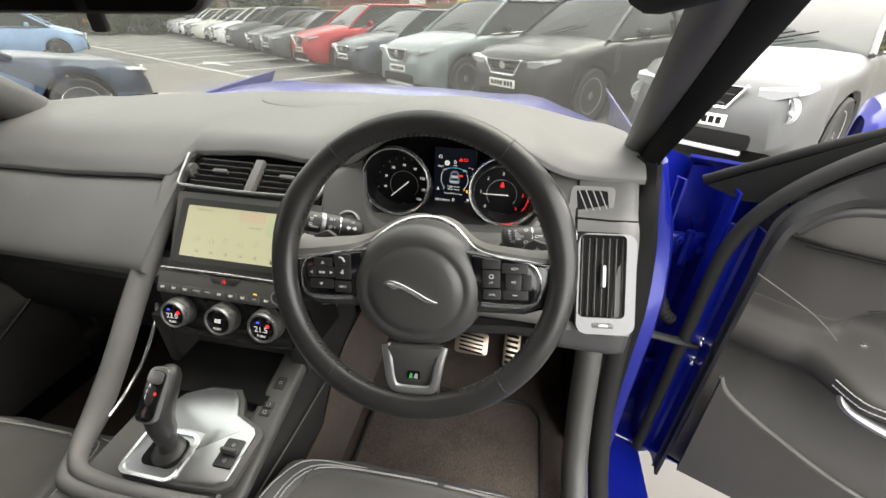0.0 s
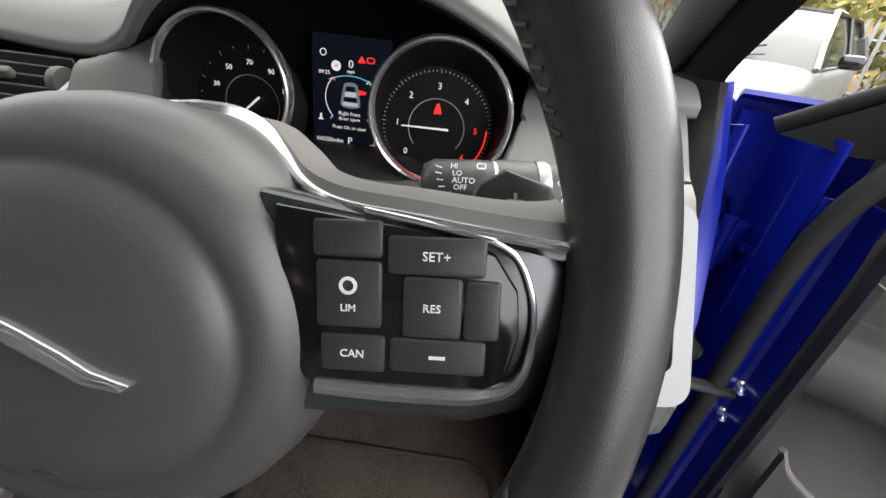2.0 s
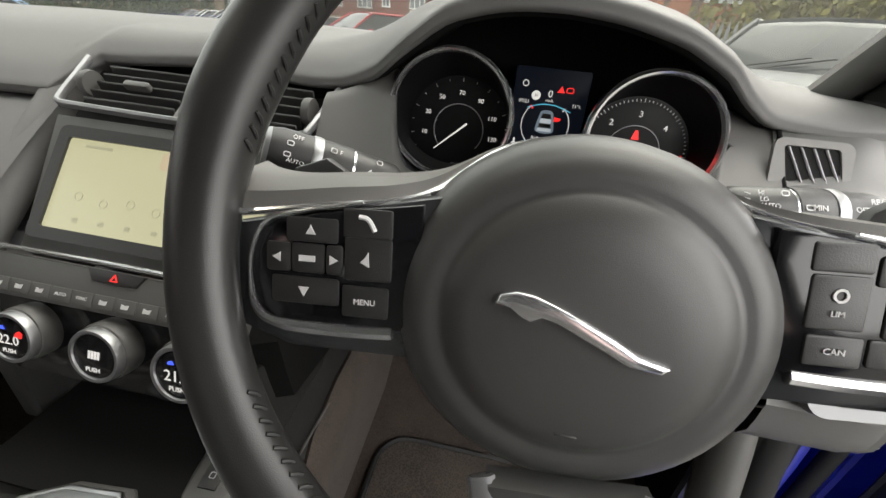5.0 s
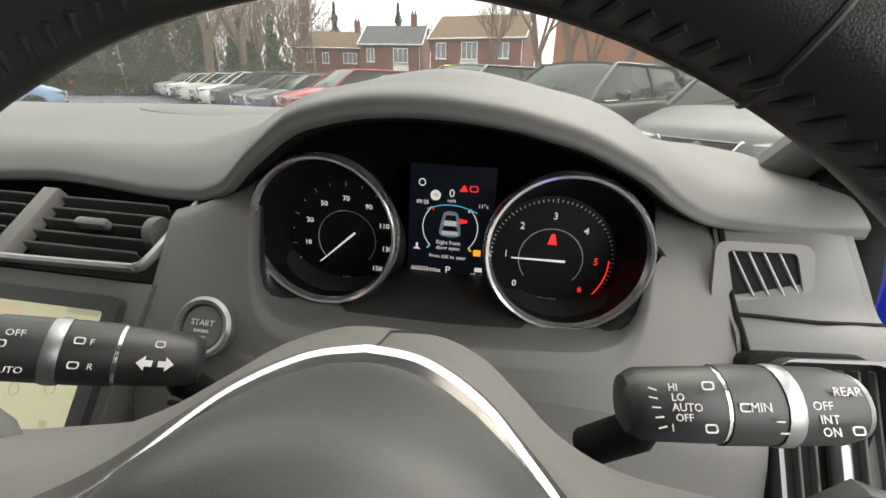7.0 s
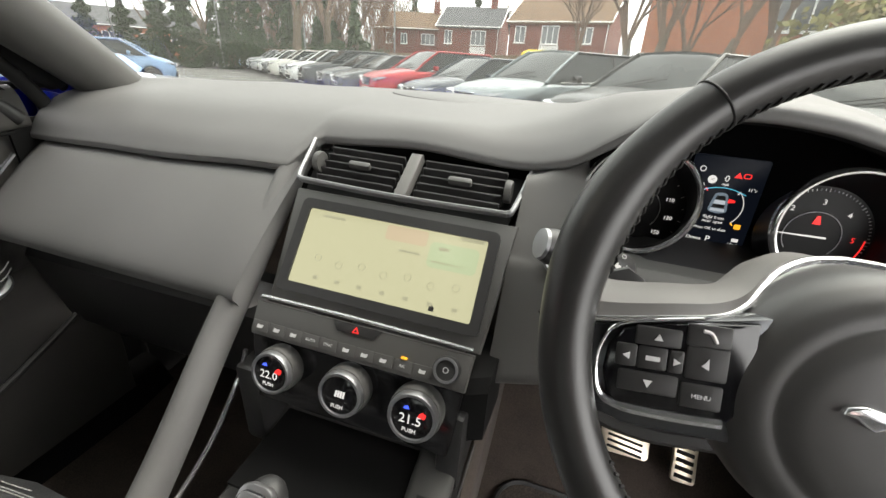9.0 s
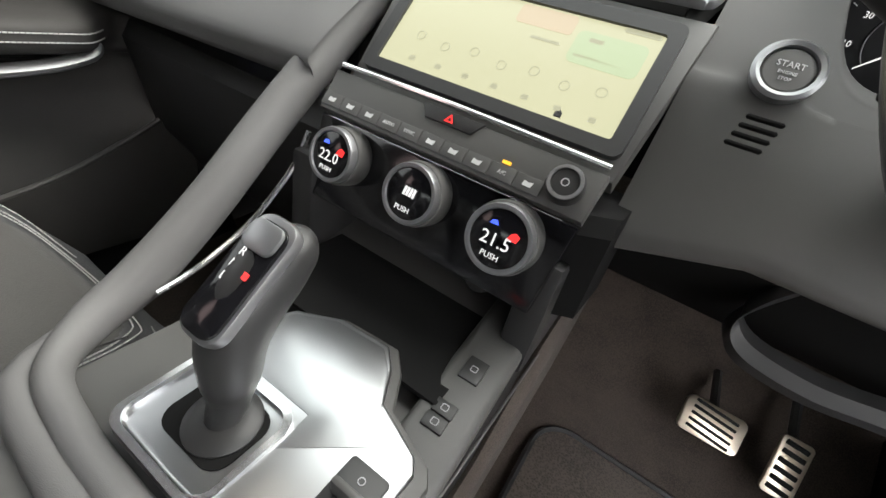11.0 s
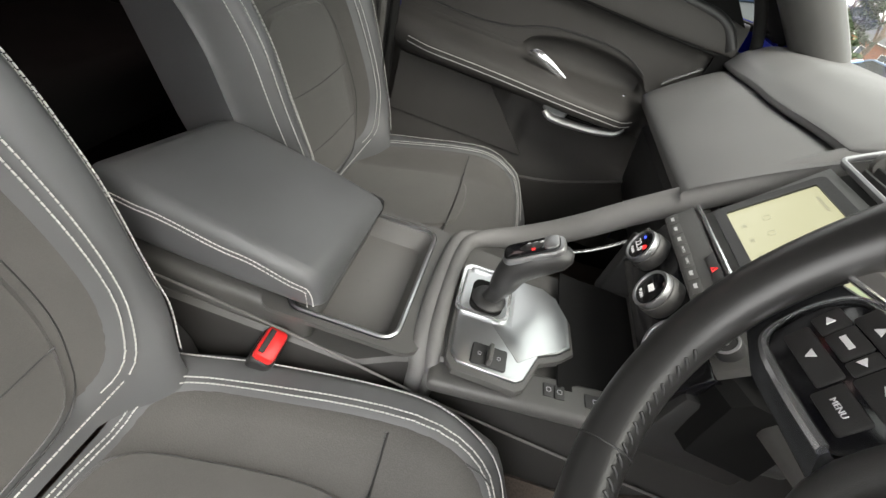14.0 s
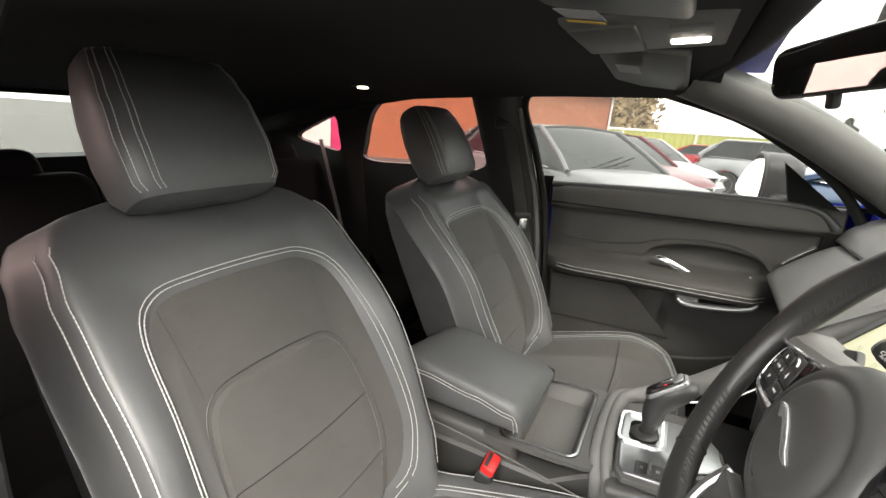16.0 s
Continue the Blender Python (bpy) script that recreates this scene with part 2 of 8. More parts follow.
def slab(poly, h, r=0.0, m=None, seg=2):
    """A plate of outline poly, from z = 0 to h, with its upper edge rounded by r."""
    bm = bmesh.new()
    a = [bm.verts.new((x, y, 0)) for x, y in poly]
    b = [bm.verts.new((x, y, h)) for x, y in poly]
    n = len(poly)
    top = bm.faces.new(b)
    bm.faces.new(list(reversed(a)))
    for i in range(n):
        bm.faces.new((a[i], a[(i + 1) % n], b[(i + 1) % n], b[i]))
    bmesh.ops.recalc_face_normals(bm, faces=bm.faces[:])
    if r > 0:
        bmesh.ops.bevel(bm, geom=list(top.edges), offset=r, segments=seg, profile=0.5, affect="EDGES")
    return moved(bm, m) if m is not None else bm


def ringplate(outer, inner, h, m=None):
    """A flat frame between two outlines of equally many points."""
    n = len(outer)
    rows = [[(x, y, 0) for x, y in outer], [(x, y, h) for x, y in outer], [(x, y, h) for x, y in inner], [(x, y, 0) for x, y in inner]]
    bm = sheet(rows, wrap_u=True, wrap_v=True)
    bmesh.ops.recalc_face_normals(bm, faces=bm.faces[:])
    return moved(bm, m) if m is not None else bm


def words(text, size, mat, parent, m, name="lettering", label="", align="CENTER"):
    cu = bpy.data.curves.new("text", "FONT")
    cu.body, cu.size, cu.align_x, cu.align_y, cu.extrude, cu.resolution_u = text, size, align, "CENTER", 0.0002, 2
    tmp = bpy.data.objects.new("text", cu)
    me = bpy.data.meshes.new_from_object(tmp)
    bpy.data.objects.remove(tmp)
    bpy.data.curves.remove(cu)
    me.materials.clear()
    me.materials.append(mat)
    ob = new(name, me)
    ob.parent = parent
    ob.matrix_local = m
    if label:
        ob["label"] = label
    return ob


def dashes(path, step=0.0048, length=0.0034, r=0.0006):
    """Stitches along a dense path."""
    bm = bmesh.new()
    acc = 0.0
    P = [Vector(p) for p in path]
    for a, b in zip(P, P[1:]):
        d = b - a
        L = d.length
        if L < 1e-9:
            continue
        d /= L
        side = d.orthogonal().normalized()
        oth = d.cross(side)
        while acc < L:
            c = a + d * acc
            e = c + d * length
            v = []
            for q in (c, e):
                v.append([bm.verts.new(q + side * (r * cs) + oth * (r * sn)) for cs, sn in ((1, 0), (0, 1), (-1, 0), (0, -1))])
            for k in range(4):
                bm.faces.new((v[0][k], v[0][(k + 1) % 4], v[1][(k + 1) % 4], v[1][k]))
            bm.faces.new(v[0][::-1])
            bm.faces.new(v[1])
            acc += step
        acc -= L
    return bm


def lerp(x, knots):
    """Smooth interpolation of values at knots [(x, value), ...]; values may be tuples."""
    if x <= knots[0][0]:
        return knots[0][1]
    for (a, va), (b, vb) in zip(knots, knots[1:]):
        if x <= b:
            t = (x - a) / (b - a)
            t = t * t * (3 - 2 * t)
            if isinstance(va, tuple):
                return tuple(p + (q - p) * t for p, q in zip(va, vb))
            return va + (vb - va) * t
    return knots[-1][1]


def frange(a, b, n):
    return [a + (b - a) * i / (n - 1) for i in range(n)]


# ---------------------------------------------------------------- the car's shell
def tile_xy(rows, wall):
    return thick(sheet(rows), wall)


floor_pan = part("floor", tile_xy([[(x, y, z) for x in frange(-0.7, 0.72, 12)] for y, z in ((-1.0, 0.44), (-0.5, 0.44), (0.2, 0.42), (0.45, 0.44), (0.62, 0.56), (0.72, 0.8))], -0.02), CARPET)
tagged(floor_pan, "dark brown-black carpet on the car floor", "floor", kind="structure")

# headlining, with the header rail at the windscreen
rows = []
for y in frange(-0.12, -1.85, 14):
    crown = 1.515 - 0.035 * ((y + 0.75) / 0.9) ** 2 - (0.02 * max(0, (-1.3 - y) / 0.5) ** 2)
    hw = 0.60 - 0.05 * max(0, (-1.0 - y))
    row = []
    for k in range(17):
        u = -1 + k / 8
        row.append((u * hw, y, crown - 0.055 * abs(u) ** 4))
    rows.append(row)
roof = part("ceiling", thick(sheet(rows), 0.02), HEADLIN)
tagged(roof, "black woven headlining under the car roof", "headlining", kind="structure")

roof_skin = part("roof_panel", thick(sheet([[(u * 0.66, y, 1.585 - 0.035 * ((y + 0.75) / 0.9) ** 2 - 0.06 * abs(u) ** 4 - 0.03 * max(0, (-1.3 - y) / 0.5) ** 2) for u in frange(-1, 1, 13)] for y in frange(-0.02, -1.95, 14)]), 0.01), BLUE)
tagged(roof_skin, "blue painted steel roof panel of the car", "car roof", kind="structure")


def pillar(name, pts, w, d, mat, label, up=(1, 0, 0)):
    bm = tube(spline(pts, 6), w, n=14, flat=d / w, up=up)
    return tagged(part(name, bm, mat), label, "pillar", kind="structure")


pillar("a_pillar_left", [(-0.50, -0.19, 1.475), (-0.60, 0.04, 1.380), (-0.675, 0.24, 1.255), (-0.725, 0.40, 1.14), (-0.735, 0.45, 1.09)], 0.048, 0.05, TRIM, "grey grained plastic trim of the windscreen pillar")
pillar("a_pillar_outer_left", [(-0.60, -0.20, 1.475), (-0.685, 0.02, 1.375), (-0.748, 0.20, 1.262), (-0.785, 0.33, 1.165)], 0.040, 0.036, RUBBER, "black outer flange and seal of the windscreen pillar")
pillar("a_pillar_skin_left", [(-0.65, -0.20, 1.50), (-0.725, 0.03, 1.40), (-0.785, 0.22, 1.275), (-0.815, 0.36, 1.165), (-0.82, 0.45, 1.08)], 0.022, 0.030, BLUE, "painted outside of the windscreen pillar")
for s in (-1, 1):
    pillar("roof_rail_" + ("left" if s < 0 else "right"), [(s * 0.57, -0.05, 1.435), (s * 0.615, -0.35, 1.475), (s * 0.625, -0.75, 1.49), (s * 0.60, -1.3, 1.44), (s * 0.55, -1.8, 1.33)],
           0.03, 0.03, HEADLIN, "black roof rail trim above the side windows")
# driver's side: trim, rubber flange and painted edge, each a strip between two lines
inner_l = spline([(0.535, -0.200, 1.470), (0.588, -0.070, 1.434), (0.619, 0.056, 1.380), (0.654, 0.250, 1.263), (0.685, 0.420, 1.160), (0.698, 0.520, 1.090)], 6)
mid_l = spline([(0.600, -0.170, 1.472), (0.645, -0.040, 1.425), (0.674, 0.088, 1.360), (0.694, 0.240, 1.256), (0.708, 0.370, 1.160), (0.706, 0.420, 1.090)], 6)
outer_l = spline([(0.645, -0.150, 1.476), (0.690, -0.030, 1.425), (0.720, 0.095, 1.360), (0.723, 0.215, 1.250), (0.721, 0.292, 1.165), (0.733, 0.285, 1.100)], 6)
lift = Vector((-0.35, -0.55, -0.20)).normalized()
rows = [[p + Vector((0.022, 0.035, 0.012)), p, p.lerp(q, 0.2) + lift * 0.007, p.lerp(q, 0.5) + lift * 0.011, p.lerp(q, 0.85) + lift * 0.008, q, q + Vector((0.0, 0.03, 0.012))] for p, q in zip(inner_l, mid_l)]
tagged(part("a_pillar_right", thick(sheet(rows), 0.003), TRIM), "dark grey grained trim of the windscreen pillar", "pillar", kind="structure")
rows = [[p + Vector((0, 0.01, 0.004)), p + lift * 0.004, p.lerp(q, 0.4) + lift * 0.010, p.lerp(q, 0.8) + lift * 0.006, q, q + Vector((-0.004, 0.03, 0.012))] for p, q in zip(mid_l, outer_l)]
tagged(part("a_pillar_flange_right", thick(sheet(rows), 0.003), MATT), "black rubber-faced flange of the windscreen pillar", "pillar", kind="structure")
tagged(part("a_pillar_skin_right", tube([p + Vector((0.001, 0.014, 0.005)) for p in outer_l], 0.0045, n=10), BLUE), "painted outside of the windscreen pillar", "pillar", kind="structure")
pillar("windscreen_header", [(-0.50, -0.17, 1.475), (-0.25, -0.10, 1.495), (0.0, -0.085, 1.50), (0.25, -0.10, 1.495), (0.50, -0.17, 1.475)], 0.028, 0.02, HEADLIN, "black header trim along the top of the windscreen", up=(0, 1, 0))


# centre pillars, on both sides
for s in (-1, 1):
    side = "left" if s < 0 else "right"
    bm = solid([[(s * (x + dx), y + dy, z) for dx, dy in ((0, -0.07), (0, 0.05), (0.02, 0.08), (0.06, 0.08), (0.06, -0.1), (0.02, -0.1))]
                for x, y, z in ((0.685, -0.62, 0.45), (0.69, -0.63, 0.8), (0.685, -0.66, 1.05), (0.66, -0.70, 1.25), (0.60, -0.74, 1.47))])
    tagged(part("b_pillar_" + side, bm, DARK), "black plastic trim of the centre door pillar", "pillar", kind="structure")
    seal = tube(spline([(s * 0.70, -0.545, 0.47), (s * 0.705, -0.55, 0.8), (s * 0.70, -0.57, 1.08), (s * 0.665, -0.61, 1.28), (s * 0.615, -0.64, 1.42), (s * 0.60, -0.57, 1.462), (s * 0.60, -0.35, 1.452)], 6), 0.013, n=8)
    tagged(part("door_seal_" + side, seal, RUBBER), "black rubber seal round the front door opening", "door seal", kind="structure")


edge = tube(spline([(-0.690, -0.575, 0.62), (-0.692, -0.578, 0.85), (-0.686, -0.598, 1.08), (-0.652, -0.636, 1.28), (-0.606, -0.655, 1.405)], 6), 0.010, n=8)
tagged(part("b_pillar_edge", edge, TRIM_L), "pale grey strip along the front of the centre pillar", "pillar", kind="structure")


def windowed_wall(name, outer, hole, d, mat, label):
    """A wall plate between an outer outline and one opening (equally many points)."""
    n = len(outer)
    rows = [[Vector(p) for p in outer], [Vector(p) for p in hole]]
    back = [[p + Vector((d, 0, 0)) for p in r] for r in rows]
    bm = sheet([rows[0], rows[1], back[1], back[0]], wrap_u=True, wrap_v=True)
    bmesh.ops.recalc_face_normals(bm, faces=bm.faces[:])
    return tagged(part(name, bm, mat), label, "wall", kind="structure")


# rear door and quarter, left and right: opening for the rear window and the small quarter light
for s in (-1, 1):
    side = "left" if s < 0 else "right"
    n = 40

    def ring(cs, k=8):
        return [Vector(p) for p in spline(cs, k, closed=True)]
    hole = [(s * 0.64, -0.82, 1.455), (s * 0.655, -1.05, 1.452), (s * 0.662, -1.27, 1.425), (s * 0.70, -1.37, 1.27), (s * 0.72, -1.37, 1.20), (s * 0.72, -1.1, 1.195), (s * 0.72, -0.83, 1.195), (s * 0.68, -0.80, 1.33)]
    outer = [(s * 0.61, -0.72, 1.49), (s * 0.62, -1.05, 1.49), (s * 0.635, -1.38, 1.46), (s * 0.685, -1.46, 1.3), (s * 0.72, -1.45, 0.9), (s * 0.72, -1.1, 0.5), (s * 0.72, -0.72, 0.5), (s * 0.70, -0.72, 1.0)]
    windowed_wall("rear_door_wall_" + side, ring(outer), ring(hole), s * 0.03, DARK, "black trim of the closed rear door round its window")
    hole2 = [(s * 0.625, -1.47, 1.375), (s * 0.64, -1.60, 1.345), (s * 0.66, -1.735, 1.29), (s * 0.672, -1.62, 1.255), (s * 0.68, -1.50, 1.235), (s * 0.655, -1.475, 1.30)]
    outer2 = [(s * 0.61, -1.36, 1.47), (s * 0.60, -1.65, 1.41), (s * 0.60, -1.95, 1.30), (s * 0.68, -1.95, 0.85), (s * 0.72, -1.44, 0.6), (s * 0.70, -1.40, 1.28)]
    windowed_wall("quarter_wall_" + side, ring(outer2), ring(hole2), s * 0.03, DARK, "black trim panel round the small rear quarter window")
    for nm, cs in (("rear_window_", hole), ("quarter_window_", hole2)):
        bm = bmesh.new()
        vs = [bm.verts.new((p.x + s * 0.02, p.y, p.z)) for p in ring(cs, 5)]
        bm.faces.new(vs)
        ob = tagged(part(nm + side, thick(bm, 0.003), SMOKE), "pink-tinted privacy glass of the side window", "car window", kind="structure")
        ob.visible_shadow = False

# tailgate with its window
rows = []
tg = [[(-0.62, -1.82, 1.47), (0.62, -1.82, 1.47), (0.70, -2.12, 0.75), (-0.70, -2.12, 0.75)], [(-0.47, -1.860, 1.425), (0.47, -1.860, 1.425), (0.50, -1.955, 1.235), (-0.50, -1.955, 1.235)]]
bm = sheet([[Vector(p) for p in spline(tg[0], 1, True)], [Vector(p) for p in spline(tg[1], 1, True)]], wrap_v=True)
tagged(part("tailgate_wall", thick(bm, 0.03), DARK), "black inner trim of the tailgate round the rear window", "tailgate", kind="structure")
bm = bmesh.new()
bm.faces.new([bm.verts.new(p) for p in tg[1]])
ob = tagged(part("tailgate_window", thick(bm, 0.003), PANE), "glass of the rear window, darkened to dim the bright outdoors", "car window", kind="structure")
ob.visible_shadow = False
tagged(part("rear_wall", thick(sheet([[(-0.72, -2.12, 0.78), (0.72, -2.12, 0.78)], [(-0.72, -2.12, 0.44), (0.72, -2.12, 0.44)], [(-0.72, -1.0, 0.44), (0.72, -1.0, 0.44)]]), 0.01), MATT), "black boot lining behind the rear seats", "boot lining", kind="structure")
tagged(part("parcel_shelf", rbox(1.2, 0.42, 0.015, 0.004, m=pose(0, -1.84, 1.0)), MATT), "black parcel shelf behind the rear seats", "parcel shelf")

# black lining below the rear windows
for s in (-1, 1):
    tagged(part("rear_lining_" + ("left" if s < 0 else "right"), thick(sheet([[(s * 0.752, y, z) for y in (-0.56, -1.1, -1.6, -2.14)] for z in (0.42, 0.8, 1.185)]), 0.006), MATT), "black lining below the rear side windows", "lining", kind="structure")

# footwell side and sill on the passenger's side
# wall colour carries the shade of the dashboard overhang
tagged(part("kick_wall_left", thick(sheet([[(-0.742, y, z) for y in (0.20, 0.50, 0.82)] for z in (0.38, 0.75, 1.10)]), 0.006), MATT), "footwell side wall, near-black for the shade under the dashboard", "footwell wall", kind="structure")
tagged(part("sill_left", thick(sheet([[(x, y, z) for y in (-0.70, -0.2, 0.30)] for x, z in ((-0.66, 0.44), (-0.70, 0.50), (-0.738, 0.52), (-0.76, 0.46), (-0.78, 0.36))]), 0.006), MATT), "black sill below the closed door", "door sill", kind="structure")

# plain outer body behind the doors
for s in (-1, 1):
    side = [[(s * x, y, z) for y in (-0.68, -1.1, -1.6, -2.0, -2.2)] for x, z in ((0.84, 0.36), (0.91, 0.50), (0.925, 0.85), (0.90, 1.08), (0.85, 1.17))]
    tagged(part("body_side_" + ("left" if s < 0 else "right"), thick(sheet(side), 0.006), BLUE), "glossy blue body side behind the front door", "car body", kind="structure")
    wing = [[(s * x, y, z) for y in (0.42, 0.8, 1.2, 1.6, 1.76)] for x, z in ((0.84, 0.36), (0.90, 0.55), (0.915, 0.80), (0.90, 0.95), (0.862, 1.02))]
    tagged(part("wing_" + ("left" if s < 0 else "right"), thick(sheet(wing), 0.006), BLUE), "glossy blue front wing", "car body", kind="structure")
tail = [[(x, -2.2 - 0.04 * (1 - (x / 0.9) ** 2), z) for x in (-0.9, -0.5, 0, 0.5, 0.9)] for z in (0.36, 0.6, 0.9, 1.12)]
tagged(part("tail_panel", thick(sheet(tail), 0.006), BLUE), "glossy blue tail panel", "car body", kind="structure")

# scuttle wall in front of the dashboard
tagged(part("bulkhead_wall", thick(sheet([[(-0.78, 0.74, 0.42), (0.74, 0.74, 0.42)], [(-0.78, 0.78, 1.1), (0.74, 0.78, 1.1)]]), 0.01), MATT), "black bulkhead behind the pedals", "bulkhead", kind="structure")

# bonnet and wing tops
rows = []
for y in frange(0.70, 1.75, 14):
    t = (y - 0.70) / 1.05
    row = []
    for u in frange(-1, 1, 25):
        w = 0.86 - 0.10 * t ** 2
        z = 1.066 + 0.035 * math.sin(math.pi * min(1, t * 0.9 + 0.1)) - 0.16 * t ** 2.2 - 0.07 * abs(u) ** 3 - 0.05 * abs(u) ** 9
        z += 0.02 * math.exp(-((abs(u) - 0.62) / 0.1) ** 2)
        row.append((u * w, y + 0.10 * (1 - u * u) - 0.06, z))
    rows.append(row)
bonnet = thing("bonnet", "glossy blue bonnet of the car beyond the windscreen", "car bonnet")
part("panel", thick(sheet(rows), -0.01), BLUE, bonnet)
rows = [[(-0.80 + 0.064 * k, 0.60 + 0.14 * (1 - (k / 12.5 - 1) ** 2) + dy, z) for k in range(26)] for dy, z in ((0.0, 1.092), (0.05, 1.070), (0.10, 1.052))]
scuttle = thing("scuttle_panel", "black plastic scuttle panel below the windscreen", "scuttle")
part("panel", thick(sheet(rows), -0.01), DARK, scuttle)

# windscreen
rows = []
for v in frange(0, 1, 8):
    row = []
    for u in frange(-1, 1, 13):
        xb, yb, zb = u * 0.79, 0.80 - 0.24 * u * u, 1.14
        xt, yt, zt = u * 0.60, -0.075 - 0.09 * u * u, 1.495 - 0.02 * u * u
        row.append((xb + (xt - xb) * v, yb + (yt - yb) * v, zb + (zt - zb) * v + 0.03 * math.sin(math.pi * v)))
    rows.append(row)
ws = tagged(part("windscreen", thick(sheet(rows), 0.004), HAZED), "curved laminated glass of the windscreen, darkened to dim the bright outdoors", "windscreen", kind="structure")
ws.visible_shadow = False


# ---------------------------------------------------------------- dashboard
# upper pad: for each x, the way from the windscreen to the edge that the driver sees
far_y = [(-0.74, 0.42), (-0.60, 0.52), (-0.40, 0.62), (-0.2, 0.70), (0.0, 0.74), (0.3, 0.74), (0.5, 0.68), (0.66, 0.58), (0.72, 0.50)]
EDGE = [(-0.735, (0.228, 1.075)), (-0.45, (0.200, 1.092)), (-0.17, (0.192, 1.108)), (-0.14, (0.245, 1.140)), (0.0, (0.248, 1.148)), (0.13, (0.240, 1.142)),
        (0.17, (0.225, 1.150)), (0.215, (0.198, 1.172)), (0.250, (0.188, 1.213)), (0.31, (0.185, 1.2315)), (0.37, (0.185, 1.2345)), (0.43, (0.19, 1.227)), (0.48, (0.196, 1.2125)),
        (0.525, (0.210, 1.188)), (0.56, (0.25, 1.158)), (0.60, (0.262, 1.150)), (0.66, (0.265, 1.148)), (0.70, (0.27, 1.15))]
CROWN = [(-0.735, (0.30, 1.135)), (-0.45, (0.31, 1.158)), (-0.17, (0.33, 1.168)), (0.10, (0.33, 1.172)), (0.17, (0.34, 1.19)), (0.24, (0.32, 1.228)), (0.37, (0.30, 1.250)), (0.48, (0.32, 1.232)), (0.56, (0.36, 1.19)), (0.62, (0.37, 1.172)), (0.70, (0.38, 1.165))]
def soft(x, table, w=0.03):
    """Table value, rounded over by w on the driver's side."""
    if x < 0.06:
        return lerp(x, table)
    k = [lerp(x + w * d / 4, table) for d in range(-4, 5)]
    return tuple(sum(v[i] for v in k) / 9 for i in (0, 1))


xs = sorted(set([round(v, 4) for v in frange(-0.735, 0.70, 130)] + [-0.175, -0.165, -0.15, -0.14]))
rows = []
for x in xs:
    fy = lerp(x, far_y)
    ey, ez = soft(x, EDGE)
    cy, cz = soft(x, CROWN)
    pts = [(fy + 0.03, 1.135), (fy, 1.158), ((fy + cy) / 2 + 0.03, 0.5 * (1.168 + cz)), (cy, cz), ((cy + 2 * ey) / 3, (cz + 2 * ez) / 3 + lerp(x, [(0.20, 0.012), (0.26, 0.004), (0.48, 0.004), (0.56, 0.012)])), (ey + 0.004, ez + 0.004), (ey, ez - 0.004), (ey + 0.006, ez - 0.012), (ey + 0.05, ez - 0.014)]
    rows.append([(x, p[0], p[1]) for p in spline([(a, b, 0) for a, b in pts], 4)])
dash = thing("dashboard", "dark grey soft-grained car dashboard with a hooded instrument binnacle", "dashboard")
part("upper_pad", sheet(rows), DASH, dash, "matt grey soft-touch upper pad")

# passenger-side pad below the crease
rows = []
for x in frange(-0.722, -0.150, 24):
    ey, ez = lerp(x, EDGE)
    t = (x + 0.722) / 0.572
    by, bz = 0.095 - 0.045 * t, 0.945 + 0.035 * t
    e = max(0.0, 1 - (x + 0.722) / 0.03) ** 2 * 0.02
    pts = [(ey + 0.03, ez - 0.014), (ey + 0.002 + e, ez - 0.016), (ey - 0.018 + e, ez - 0.022), (0.5 * (ey + by) - 0.004 + e, 0.5 * (ez + bz) + 0.004), (by + 0.004 + e, bz + 0.016), (by + 0.002 + e, bz - 0.004), (by + 0.02, bz - 0.022), (by + 0.10, bz - 0.04)]
    rows.append([(x, p[0], p[1]) for p in spline([(a, b, 0) for a, b in pts], 4)])
part("passenger_pad", sheet(rows), DASH, dash, "grey padded lower panel")
bm = bmesh.new()
bm.faces.new([bm.verts.new((p[0], p[1], p[2])) for p in rows[0]])
part("end_cap", thick(bm, 0.006), TRIM, dash, "plastic end cap with a chrome-rimmed slot")
part("slot", tube(spline([(-0.728, 0.125, 0.985), (-0.728, 0.15, 1.01), (-0.728, 0.19, 1.045)], 4), 0.004, n=6), CHROME, dash, "slim chrome slot")
# glovebox below
rows = [[(x, y, z) for x in frange(-0.70, -0.15, 8)] for y, z in ((0.20, 0.92), (0.15, 0.905), (0.135, 0.88), (0.17, 0.72), (0.26, 0.60), (0.5, 0.58))]
part("glovebox", sheet(rows), DARK, dash, "black glovebox lid")

# driver-side fascia: from the column to the outer vents, with a wide recess for the dials
def smoothstep(a, b, x):
    t = min(1, max(0, (x - a) / (b - a)))
    return t * t * (3 - 2 * t)


def fascia_y(x, z):
    """How far forward the fascia lies at x across and z up."""
    w = min(1.0, max(0.0, (x - 0.40) / 0.16))
    return (0.145 + 0.75 * (z - 1.05)) * (1 - w) + (0.140 + 1.42 * (z - 1.05)) * w


def recess_z(x):
    """Lower edge of the recess round the dials."""
    u = (x - 0.376) / (0.163 if x < 0.376 else 0.169)
    return 1.068 + 0.10 * abs(u) ** 12 + 0.006 * max(0.0, u)


